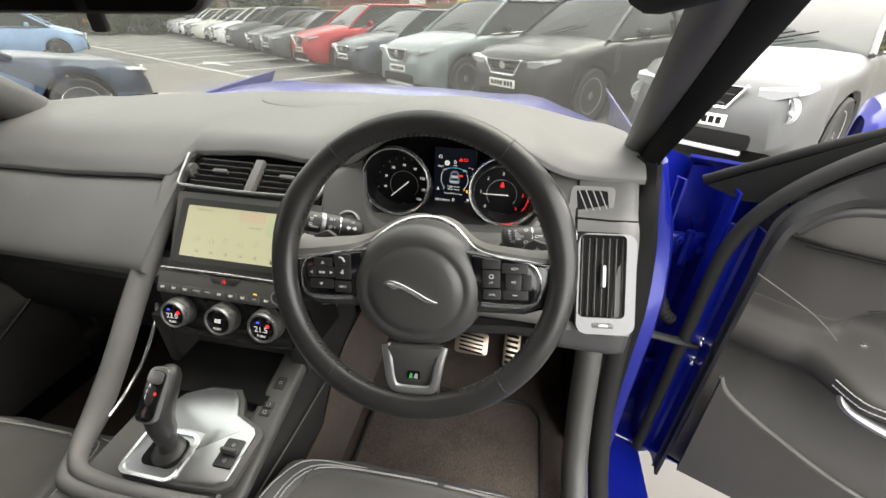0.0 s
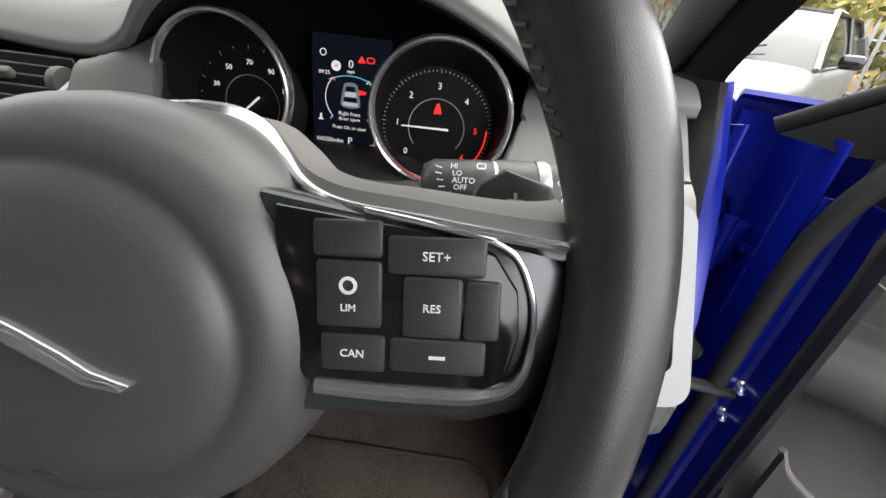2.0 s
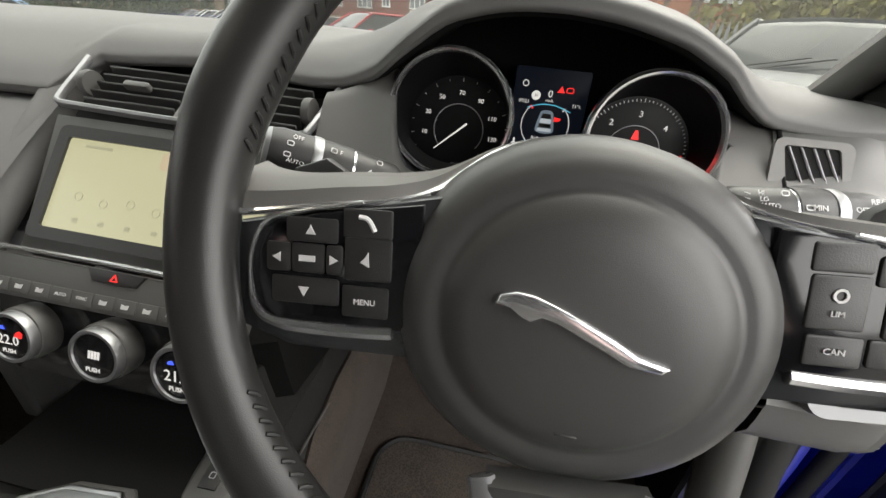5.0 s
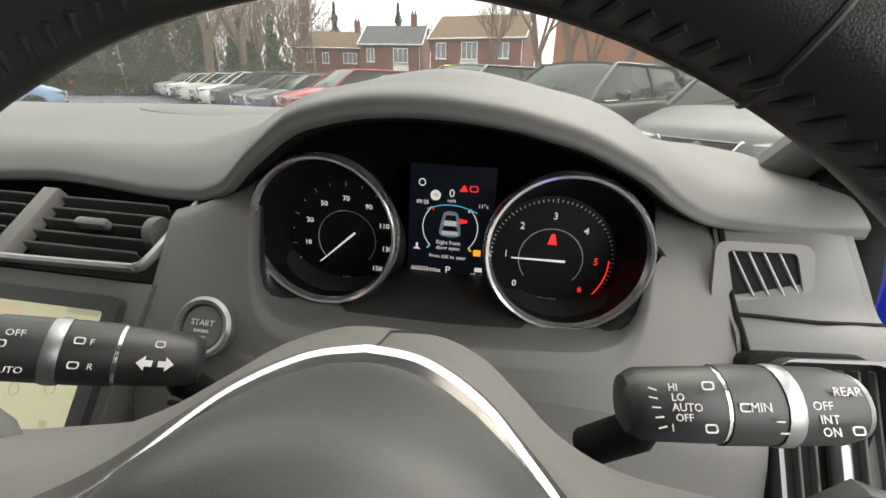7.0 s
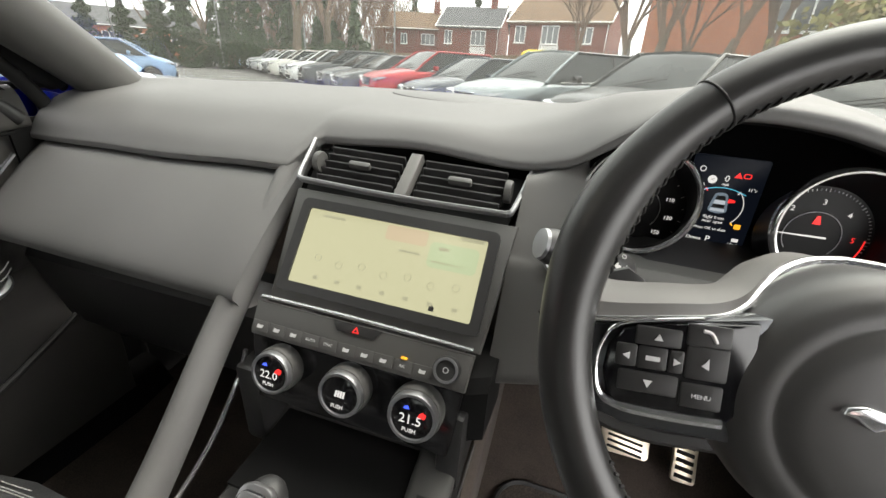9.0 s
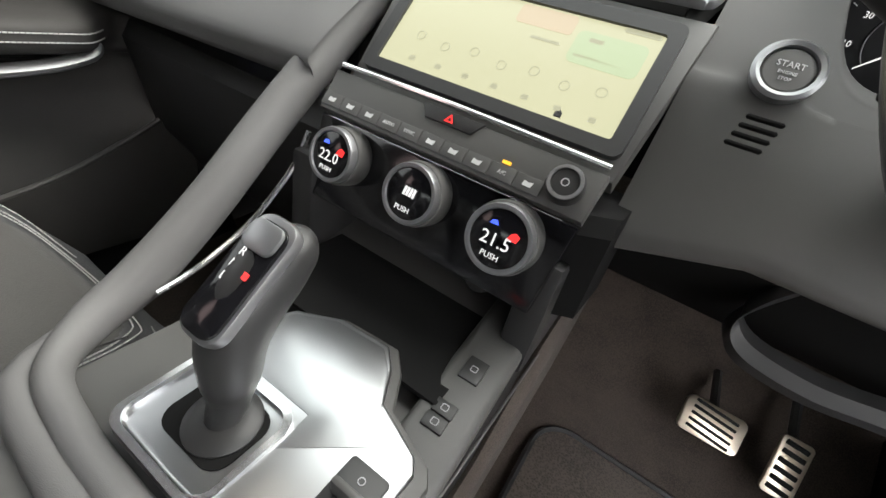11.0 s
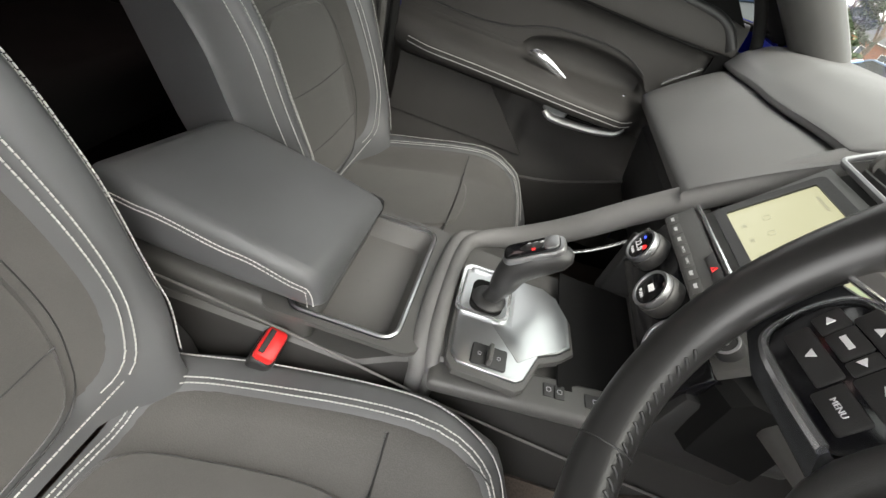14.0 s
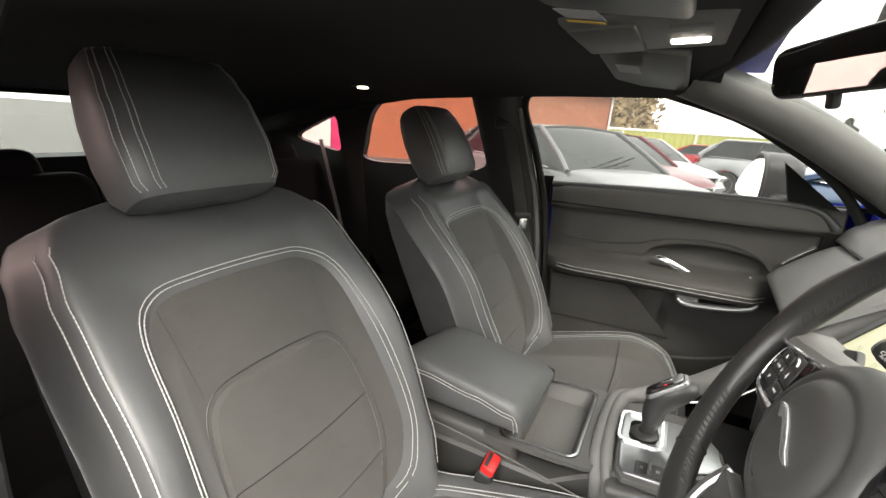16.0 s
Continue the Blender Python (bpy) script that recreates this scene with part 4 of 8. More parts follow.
def dial(cx, sx, marks, needle_at, red_from=None, caption=""):
    m = pose(cx, 0, 0)
    fm = m @ pose(sx, -0.018, 0) @ Matrix.Diagonal((1.10, 1.10, 1, 1))
    cone = lathe([(0.0595, 0.0), (0.0580, -0.015), (0.0550, -0.0430), (0.0, -0.0435)], 64, cap=False)
    for v in cone.verts:
        if v.co.z < -0.035:
            v.co += Vector((sx, -0.018, 0))
    d = part("dial", moved(cone, m), DIALF, cluster, "deep black dial face")
    bz = part("bezel", lathe([(0.0570, -0.002), (0.0585, 0.0032), (0.0605, 0.004), (0.0625, 0.002), (0.0632, -0.006), (0.0595, -0.006)], 72, m, cap=False), CHROME, d, "polished chrome bezel")
    zf = -0.0430
    ring = [(0.0245 * math.cos(radians(a)), 0.0245 * math.sin(radians(a)), zf + 0.0008) for a in frange(-40, 220, 50)]
    part("inner_ring", tube(ring, 0.00045, n=5), GREY, d).matrix_local = fm
    ticks = bmesh.new()
    for k in range(len(marks) * 2 - 1 if not red_from else (len(marks) - 1) * 10 + 1):
        n = len(marks) * 2 - 2 if not red_from else (len(marks) - 1) * 10
        a = radians(222 - 264 * k / n)
        big = k % (2 if not red_from else 10) == 0
        t = rbox(0.0035 if big else 0.0018, 0.0006, 0.0004, 0, m=fm @ pose(0.0465 * math.cos(a), 0.0465 * math.sin(a), zf + 0.0006, 0, 0, math.degrees(a)))
        merge(ticks, t)
    part("tick", ticks, WHITE, d)
    for k, t in enumerate(marks):
        a = radians(222 - 264 * k / (len(marks) - 1))
        red = red_from is not None and k >= red_from
        if t:
            words(t, 0.0076 if red_from else 0.0060, LITR if red else LITW, d, fm @ pose(0.0345 * math.cos(a), 0.0345 * math.sin(a), zf + 0.0007), "numeral")
    if red_from:
        arc = [(0.0440 * math.cos(radians(a)), 0.0440 * math.sin(radians(a)), zf + 0.0007) for a in frange(-46, 4, 14)]
        part("red_zone", tube(arc, 0.0006, n=5), LITR, d).matrix_local = fm
        part("warning_symbol", slab([(-0.0035, -0.004), (0.0035, -0.004), (0.0022, 0.001), (0.0012, 0.0045), (-0.0012, 0.0045), (-0.0022, 0.001)], 0.0005, m=fm @ pose(0, 0.016, zf + 0.0006)), LITR, d)
    a = radians(needle_at)
    part("needle", slab([(0.0300, -0.0005), (0.0300, 0.0005), (-0.011, 0.0009), (-0.011, -0.0009)], 0.0012, 0.0003, fm @ pose(0, 0, zf + 0.004, 0, 0, needle_at)), LITW, d, "white needle")
    words(caption, 0.0042, GREY, d, fm @ pose(0, -0.034, zf + 0.0007))
    return d


dial(-0.0965, 0.005, ["", "10", "30", "50", "70", "90", "110", "130", "150"], 222, caption="MPH")
dial(0.0965, -0.006, ["0", "1", "2", "3", "4", "5", "6"], 181, red_from=5, caption="RPMx1000")
DISP = pose(0, -0.006, -0.066)
disp = part("display", slab(rrect(0.078, 0.118, 0.003), 0.003, 0.0006, DISP), material("display_glass", (0.003, 0.0035, 0.005), 0.35, spec=0.12, emit=(0.02, 0.028, 0.05), glow=0.03), cluster, "dark lit display between the dials")


def show(text, x, y, size, mat=LITW):
    words(text, size, mat, disp, DISP @ pose(x, y, 0.0033))


show("0", 0.000, 0.034, 0.0105), show("mph", 0.0, 0.0275, 0.0045), show("30", -0.0148, 0.0315, 0.0042, DARK), show("09:25", -0.0265, 0.0245, 0.0052), show("11°c", 0.029, 0.0245, 0.0052)
show("Right front", -0.001, -0.0125, 0.0052), show("door open", -0.001, -0.0177, 0.0052), show("Press OK to clear", -0.001, -0.0265, 0.0048), show("042353miles", -0.021, -0.0405, 0.0056), show("P", 0.0, -0.040, 0.0105), show("15mi", 0.027, -0.0425, 0.0056)
part("speed_sign", lathe([(0.0, 0.0), (0.0048, 0.0), (0.0048, 0.0004), (0.0, 0.0004)], 20, DISP @ pose(-0.0148, 0.0315, 0.0028)), LITW, disp)
part("warning_light", slab([(-0.004, -0.003), (0.004, -0.003), (0, 0.0035)], 0.0004, m=DISP @ pose(0.0105, 0.0395, 0.0031)), LITR, disp)
part("warning_light", ringplate(rrect(0.008, 0.0055, 0.002), rrect(0.006, 0.0038, 0.0014), 0.0004, DISP @ pose(0.0195, 0.0395, 0.0031)), LITR, disp)
part("blue_arc", tube(spline([(-0.022, 0.0185, 0.0034), (-0.01, 0.0225, 0.0034), (0.0, 0.0235, 0.0034), (0.01, 0.0225, 0.0034), (0.024, 0.018, 0.0034)], 6), 0.0005, n=5), LITC, disp).matrix_local = DISP
for s in (-1, 1):
    arc = [(0.0 + s * 0.0255 * math.cos(radians(a)), 0.002 + 0.0255 * math.sin(radians(a)), 0.0034) for a in frange(-45, 42, 16)]
    part("gauge_arc", tube(arc, 0.00045, n=5), LITW, disp).matrix_local = DISP
    part("gauge_mark", rbox(0.004, 0.0015, 0.0005, 0, m=DISP @ pose(s * 0.0172, 0.0195, 0.0033, 0, 0, s * 50)), LITR if s < 0 else LITW, disp)
    part("gauge_mark", rbox(0.004, 0.0015, 0.0005, 0, m=DISP @ pose(s * 0.0195, -0.0175, 0.0033, 0, 0, -s * 50)), LITC if s < 0 else LITA, disp)
part("fuel_light", slab(rrect(0.007, 0.006, 0.0012), 0.0004, m=DISP @ pose(0.0265, -0.020, 0.0031)), LITA, disp)
part("coolant_light", slab([(-0.0035, -0.002), (0.0035, -0.002), (0.001, 0.0), (0.001, 0.004), (-0.001, 0.004), (-0.001, 0.0)], 0.0004, m=DISP @ pose(-0.0305, -0.019, 0.0031)), LITW, disp)
part("eco_light", lathe([(0.0034, 0), (0.0034, 0.0004), (0.0025, 0.0004), (0.0025, 0)], 14, DISP @ pose(-0.0275, 0.0425, 0.0031), cap=False), LITW, disp)
part("fuel_light", rbox(0.007, 0.004, 0.0004, 0, m=DISP @ pose(0.029, -0.0365, 0.0033)), LITW, disp)
carpic = material("display_car", (0.1, 0.13, 0.16), 0.4, emit=(0.3, 0.4, 0.5), glow=0.07)
carlit = material("display_car_roof", (0.3, 0.33, 0.36), 0.4, emit=(0.62, 0.70, 0.78), glow=0.11)
pic = part("car_symbol", slab([(p.x, p.y) for p in spline([(-0.0092, -0.0055, 0), (-0.0095, 0.001, 0), (-0.0078, 0.010, 0), (-0.0060, 0.0155, 0), (0.0, 0.0172, 0), (0.0060, 0.0155, 0), (0.0078, 0.010, 0), (0.0095, 0.001, 0), (0.0092, -0.0055, 0), (0.0, -0.0075, 0)], 4, closed=True)], 0.0004, m=DISP @ pose(0, 0.0005, 0.0029)), carpic, disp, "pale blue car picture")
for w0, y0, w1, y1, mat_ in ((0.0056, 0.0085, 0.0044, 0.0135, DARK), (0.0060, 0.0035, 0.0056, 0.0082, carlit), (0.0070, -0.0012, 0.0061, 0.0032, DARK), (0.0078, -0.0052, 0.0074, -0.0018, carlit)):
    part("picture_panel", slab([(-w0, y0), (w0, y0), (w1, y1), (-w1, y1)], 0.0004, m=DISP @ pose(0, 0.0005, 0.0032)), mat_, pic)
part("door_symbol", slab([(0.0085, 0.006), (0.0155, 0.0075), (0.0155, 0.010), (0.0085, 0.011)], 0.0004, m=DISP @ pose(0, 0.0005, 0.0031)), LITR, disp, "red open door mark")


# ---------------------------------------------------------------- centre stack
stack = thing("centre_stack", "dark centre stack with a lit touchscreen and silver-ringed knobs", "centre stack")
# air vents: chrome-edged housing laid back under the upper pad
VENT = face(0.002, 0.206, 1.117, 58)
vent = part("vent_housing", slab([(-0.136, -0.040), (0.136, -0.040), (0.150, 0.030), (0.150, 0.036), (-0.150, 0.036), (-0.150, 0.030)], 0.012, 0.002, VENT @ pose(0, 0, -0.030)), MATT, stack, "black twin air vent")
path = spline([(-0.152, 0.036, -0.002), (-0.147, 0.012, 0.0), (-0.140, -0.030, 0.002), (-0.134, -0.037, 0.002), (-0.12, -0.0385, 0.002), (0, -0.041, 0.002), (0.12, -0.0385, 0.002), (0.134, -0.037, 0.002), (0.140, -0.030, 0.002), (0.147, 0.012, 0.0), (0.150, 0.034, -0.002)], 5)
ob = part("vent_trim", tube(path, 0.0048, n=8, flat=0.7), SATIN, vent, "satin silver vent surround")
ob.matrix_local = VENT
for c in (-0.068, 0.068):
    for k in range(5):
        part("slat", rbox(0.108, 0.0028, 0.016, 0.001, 1, VENT @ pose(c, -0.024 + 0.0125 * k, -0.010, -18)), DARK, vent)
    part("tab", slab(rrect(0.030, 0.008, 0.003), 0.008, 0.002, VENT @ pose(c, 0.001, -0.004)), TRIM, vent, "vent slider tab")
    sx = math.copysign(1, c)
    wheel_m = VENT @ pose(sx * 0.128, 0.0, -0.004, 0, 90, 0)
    part("thumbwheel", lathe([(0.0, -0.004), (0.0135, -0.004), (0.014, -0.002), (0.014, 0.002), (0.0135, 0.004), (0.0, 0.004)], 24, wheel_m), TRIM, vent, "ridged vent thumbwheel")
part("divider", slab([(-0.008, -0.036), (0.008, -0.036), (0.008, 0.036), (-0.008, 0.036)], 0.014, 0.002, VENT @ pose(0, 0, -0.014)), TRIM_L, vent)

# panel with the screen
SCR = face(0.006, 0.118, 1.0365, 39.5)
part("panel", slab([(-0.130, -0.075), (0.134, -0.075), (0.146, 0.072), (-0.142, 0.072)], 0.02, 0.003, SCR @ pose(0, 0, -0.026)), TRIM, stack, "grained dark panel round the screen")
outer = rrect(0.252, 0.118, 0.008)
inner = rrect(0.228, 0.094, 0.003)
part("screen_frame", ringplate(outer, inner, 0.007, SCR @ pose(0.004, 0.0, -0.006)), DARK, stack)
screen = part("touchscreen", slab(rrect(0.232, 0.098, 0.003), 0.003, 0.0, SCR @ pose(0.003, 0, -0.005)), CREAM, stack, "pale cream lit touchscreen with faint map and icons")
pink = material("screen_pink", (0.05, 0.04, 0.03), 0.25, emit=(0.85, 0.72, 0.5), glow=0.12)
green = material("screen_green", (0.04, 0.05, 0.04), 0.25, emit=(0.68, 0.80, 0.50), glow=0.12)
gline = material("screen_ink", (0.05, 0.05, 0.04), 0.3, emit=(0.62, 0.62, 0.42), glow=0.11)
for x, y, w, h, m in ((0.022, 0.036, 0.052, 0.018, pink), (0.082, 0.020, 0.058, 0.030, green), (0.100, 0.046, 0.028, 0.007, gline), (-0.075, 0.040, 0.030, 0.003, gline), (0.030, 0.017, 0.026, 0.0025, gline), (0.080, 0.012, 0.044, 0.0025, gline), (0.070, 0.028, 0.012, 0.004, gline)):
    part("screen_item", slab(rrect(w, h, min(w, h) * 0.2), 0.0004, m=SCR @ pose(x, y, -0.0019)), m, screen)
for k in range(7):
    x = -0.080 + 0.029 * k
    part("icon", ringplate(rrect(0.009, 0.009, 0.0044), rrect(0.0076, 0.0076, 0.0037), 0.0004, SCR @ pose(x, -0.012 - 0.004 * (k % 2), -0.0019)), gline, screen)
    part("icon", slab(rrect(0.006, 0.0045, 0.001), 0.0004, m=SCR @ pose(x + 0.004, -0.036, -0.0019)), gline, screen)
part("home_icon", slab([(-0.003, -0.003), (0.003, -0.003), (0.003, 0.001), (0, 0.0042), (-0.003, 0.001)], 0.0004, m=SCR @ pose(0.072, -0.040, -0.0019)), DARK, screen)
# chrome strip with the hazard switch, and the key row
STRIP = face(0.006, 0.0635, 0.9885, 38)
part("chrome_strip", tube(spline([(-0.126, -0.0005, 0.001), (-0.06, 0.0005, 0.001), (0, 0.001, 0.001), (0.06, 0.0005, 0.001), (0.130, -0.0005, 0.001)], 4), 0.0024, n=8), CHROME, stack, "fine chrome strip").matrix_local = STRIP
KROW = face(0.006, 0.0465, 0.9665, 36)
keyrow = part("key_strip", slab([(-0.128, -0.0165), (0.130, -0.0165), (0.132, 0.022), (-0.131, 0.022)], 0.012, 0.002, KROW @ pose(0, 0, -0.012)), TRIM, stack, "row of slim climate keys")
part("hazard_switch", slab([(-0.030, 0.0225), (-0.022, 0.011), (0.022, 0.011), (0.030, 0.0225)], 0.003, 0.001, KROW @ pose(0, 0, -0.001)), DARK, keyrow, "hazard switch with red triangle")
part("triangle", ringplate([(-0.0042, 0), (0.0042, 0), (0.0, 0.007)], [(-0.0025, 0.001), (0.0025, 0.001), (0.0, 0.005)], 0.0006, KROW @ pose(0, 0.0135, 0.002)), LITR, keyrow)
for k in range(10):
    x = -0.117 + 0.0222 * k
    part("key", slab(rrect(0.0216, 0.0125, 0.0010, 3), 0.0016, 0.0004, KROW @ pose(x, -0.0065, -0.0005)), TRIM, keyrow)
    if k in (3, 4, 8):
        words({3: "AUTO", 4: "SYNC", 8: "A/C"}[k], 0.0044, WHITE, keyrow, KROW @ pose(x, -0.0065, 0.0014))
    else:
        part("symbol", slab([(-0.004, -0.0022), (0.003, -0.0022), (0.004, 0.002), (0.0, 0.0012), (-0.0035, 0.0022)], 0.0004, m=KROW @ pose(x, -0.0065, 0.0011)), WHITE, keyrow)
part("indicator", rbox(0.007, 0.0025, 0.001, 0, m=KROW @ pose(-0.117 + 0.0222 * 8, 0.002, 0.0013)), LITA, keyrow, "amber indicator lamp")
# knob panel
KNOB = face(0.003, 0.034, 0.919, 17)
part("knob_panel", slab([(-0.122, -0.050), (0.124, -0.050), (0.132, 0.028), (-0.130, 0.028)], 0.015, 0.003, KNOB @ pose(0, 0, -0.018)), BLACK, stack, "gloss black knob panel")


def knob(x, y, r, depth, main, sub, deco):
    kn = part("knob", lathe([(r * 1.06, -0.004), (r * 1.08, 0.004), (r * 1.08, depth * 0.5), (r * 1.05, depth * 0.62), (r * 0.99, depth * 0.66)], 44, KNOB @ pose(x, y, 0), cap=False), TRIM, stack, "dark grey rotary knob")
    part("ring", lathe([(r * 1.0, depth * 0.62), (r * 1.005, depth * 0.9), (r * 0.97, depth), (r * 0.86, depth * 1.0), (r * 0.83, depth * 0.93)], 44, KNOB @ pose(x, y, 0), cap=False), SATIN, kn, "satin silver ring")
    part("display", lathe([(r * 0.85, depth * 0.92), (r * 0.80, depth * 0.95), (0, depth * 0.955)], 36, KNOB @ pose(x, y, 0), cap=False), BLACK, kn, "black lit knob display")
    z = depth * 0.965
    if main:
        words(main, r * 0.54, LITW, kn, KNOB @ pose(x - r * 0.05, y - r * 0.08, z))
    words(sub, r * 0.24, LITW, kn, KNOB @ pose(x - r * 0.05, y - r * 0.52, z))
    if deco:
        part("light", slab([(-0.0035, 0), (0.0035, 0.0005), (0.0015, 0.004), (-0.002, 0.003)], 0.0004, m=KNOB @ pose(x - 0.007, y + r * 0.33, z)), LITB, kn)
        part("light", slab([(-0.004, -0.003), (0.0035, -0.004), (0.005, 0.001), (0.001, 0.003), (-0.002, 0.001)], 0.0005, m=KNOB @ pose(x + 0.010, y + r * 0.25, z)), LITR, kn)
    return kn


knob(-0.083, 0.0, 0.0245, 0.024, "22.0", "PUSH", True)
knob(0.004, 0.0, 0.0255, 0.024, "", "PUSH", False)
knob(0.087, 0.0, 0.0270, 0.024, "21.5", "PUSH", True)
for k in range(4):
    part("fan_mark", rbox(0.0022, 0.0075, 0.0005, 0, m=KNOB @ pose(0.0005 + 0.003 * k, 0.002, 0.0237, 0, 0, -8)), LITW, stack)
vol = part("volume_knob", lathe([(0.0140, -0.004), (0.0140, 0.008), (0.0130, 0.011), (0.010, 0.0115), (0.0095, 0.0105), (0.0, 0.0108)], 32, KROW @ pose(0.1085, 0.0025, 0.0)), DARK, stack, "small black volume knob")
part("ring", lathe([(0.0134, 0.0095), (0.0126, 0.0122), (0.0104, 0.0122), (0.0098, 0.0105)], 32, KROW @ pose(0.1085, 0.0025, 0.0), cap=False), SATIN, vol, "silver ring")
part("symbol", ringplate(rrect(0.006, 0.006, 0.0029), rrect(0.0045, 0.0045, 0.0022), 0.0004, KROW @ pose(0.1085, 0.0025, 0.0108)), WHITE, vol)
# start button and sensor grille on the driver's fascia
START = face(0.206, 0.150, 1.069, 33)
sb = thing("start_button", "round silver-ringed engine start button", "start button", START)
part("ring", lathe([(0.0150, -0.010), (0.0215, -0.004), (0.0225, 0.004), (0.0200, 0.0062), (0.0172, 0.005), (0.0165, -0.002)], 40, cap=False), SATIN, sb, "silver ring")
part("button", lathe([(0.0165, -0.004), (0.0165, 0.002), (0.0150, 0.0034), (0.0, 0.0040)], 36, cap=False), TRIM_L, sb, "grey push button")
words("START", 0.0062, WHITE, sb, pose(0, 0.003, 0.0045))
words("ENGINE", 0.0034, WHITE, sb, pose(0, -0.003, 0.0045))
words("STOP", 0.0034, WHITE, sb, pose(0, -0.0075, 0.0044))
for k in range(4):
    part("grille_slot", rbox(0.024, 0.0034, 0.004, 0.0012, 1, face(0.208 - 0.0015 * k, 0.1245 - 0.0034 * k, 1.0375 - 0.006 * k, 27) @ pose(0, 0, 0.0035)), MATT, dash)

# outer vent, small demister vent and end of the dashboard
OV = face(0.632, 0.128, 1.032, 33, yaw=8)
ov = thing("side_vent", "upright air vent with a satin silver surround", "air vent", OV)
part("housing", slab(rrect(0.090, 0.150, 0.014), 0.03, 0.004, pose(0, 0, -0.040)), MATT, ov)
# satin silver darkened here to hold down the doorway's bright reflection
part("surround", ringplate(rrect(0.092, 0.160, 0.017, 5, 0.010, -0.008), rrect(0.073, 0.132, 0.009, 5, 0.0035, 0.004), 0.010, pose(0.0, 0.0, -0.008)), material("dimmed_satin_trim", (0.145, 0.147, 0.15), 0.42, metal=0.85, vary=0.06), ov, "satin silver surround")
part("knob_recess", slab(rrect(0.034, 0.008, 0.0035), 0.002, 0.0005, pose(0.006, -0.074, 0.0012)), TRIM, ov, "slim recess below the slats")
part("recess_knob", slab(rrect(0.016, 0.005, 0.002), 0.003, 0.001, pose(0.006, -0.074, 0.002)), SATIN, ov)
for k in range(7):
    part("slat", rbox(0.0022, 0.126, 0.016, 0.0008, 1, pose(-0.029 + 0.0108 * k, 0.002, -0.014, 0, 18, 0)), TRIM, ov)
part("tab", slab(rrect(0.007, 0.036, 0.003), 0.008, 0.002, pose(0.006, 0.004, -0.006)), SATIN, ov, "silver slider tab")
SV = face(0.614, 0.232, 1.118, 30, yaw=6)
part("demister_surround", ringplate([(x + 0.10 * y - 0.1 * abs(y), y) for x, y in rrect(0.074, 0.048, 0.010)], [(x - 0.12 * y, y) for x, y in rrect(0.052, 0.034, 0.004)], 0.004, SV @ pose(0, 0, -0.001)), TRIM_L, dash, "rounded surround of the demister vent")
part("demister_vent", slab([(x - 0.12 * y, y) for x, y in rrect(0.053, 0.035, 0.004)], 0.002, 0, SV @ pose(0, 0, -0.001)), MATT, dash, "black demister vent")
for k in range(4):
    part("demister_vane", rbox(0.0016, 0.036, 0.003, 0.0005, 1, SV @ pose(-0.016 + 0.0115 * k, 0, 0.0015, 0, 0, 24)), GREY, dash)
part("panel_gap", tube(spline([(0.590, 0.2765, 1.154), (0.590, 0.2355, 1.1195), (0.590, 0.2145, 1.1015), (0.590, 0.174, 1.0765), (0.590, 0.135, 1.025), (0.590, 0.099, 0.967)], 6), 0.0022, n=6), MATT, dash)
part("panel_gap", tube([(0.592, 0.206, 1.0965), (0.645, 0.206, 1.0965), (0.690, 0.212, 1.0965)], 0.0018, n=6), MATT, dash)
# outer end of the fascia, pillar shade put into its darker plastic
rows = []
for x in frange(0.585, 0.684, 8):
    pts = [(0.275, 1.152), (0.262, 1.14), (0.236, 1.118), (0.215, 1.10), (0.175, 1.075), (0.10, 0.965), (0.09, 0.945), (0.10, 0.90), (0.17, 0.87)]
    rows.append([(x, p[0] + 0.25 * max(0, x - 0.67), p[1]) for p in spline([(a, b, 0) for a, b in pts], 3)])
part("outer_fascia", sheet(rows), TRIM, dash, "outer end of the fascia, darker grey for the pillar's shade")
bm = bmesh.new()
bm.faces.new([bm.verts.new(p) for p in rows[-1]] + [bm.verts.new((0.684, 0.55, 0.87)), bm.verts.new((0.684, 0.55, 1.14))])
part("end_panel", thick(bm, 0.006), TRIM, dash, "grey end panel facing the door")

# speaker grille on top of the dashboard
rows = []
for a in frange(0, 2 * math.pi, 41)[:-1]:
    rows.append((-0.02 + 0.155 * math.cos(a), 0.56 + 0.07 * math.sin(a)))
part("speaker_grille", slab(rows, 0.002, 0.001, pose(0, 0, 1.1685, 0.0)), DASH, dash, "oval speaker grille")

# ---------------------------------------------------------------- centre console
console = thing("centre_console", "dark grey centre console with a satin metal shift plate", "console")
top, sides = [], ([], [])
for y in frange(-0.74, 0.30, 22):
    w = 0.118 if y > -0.25 else 0.128
    zt = 0.762 if y < -0.22 else 0.792 + 0.03 * min(1.0, max(0, (y + 0.02) / 0.14))
    if y < -0.25:
        zt = 0.735
    lowz = 0.45 if y < 0.05 else 0.45 + 0.10 * (y - 0.05) / 0.25
    top.append([(-w + 0.002, y, zt - 0.006), (-w + 0.008, y, zt), (w - 0.008, y, zt), (w - 0.002, y, zt - 0.006)])
    for k, s in enumerate((-1, 1)):
        sides[k].append([(s * (w - 0.002), y, zt - 0.006), (s * (w + 0.002), y, zt - 0.014), (s * (w + 0.010), y, zt - 0.08), (s * (w + 0.012), y, lowz)])
part("tunnel_top", sheet(top), TRIM, console, "grained plastic tunnel top")
# walls darker than the top, as the shaded sides would look
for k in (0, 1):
    part("tunnel_wall", sheet(sides[k]), SHADE, console, "plastic side of the tunnel, darkened in colour for shade")
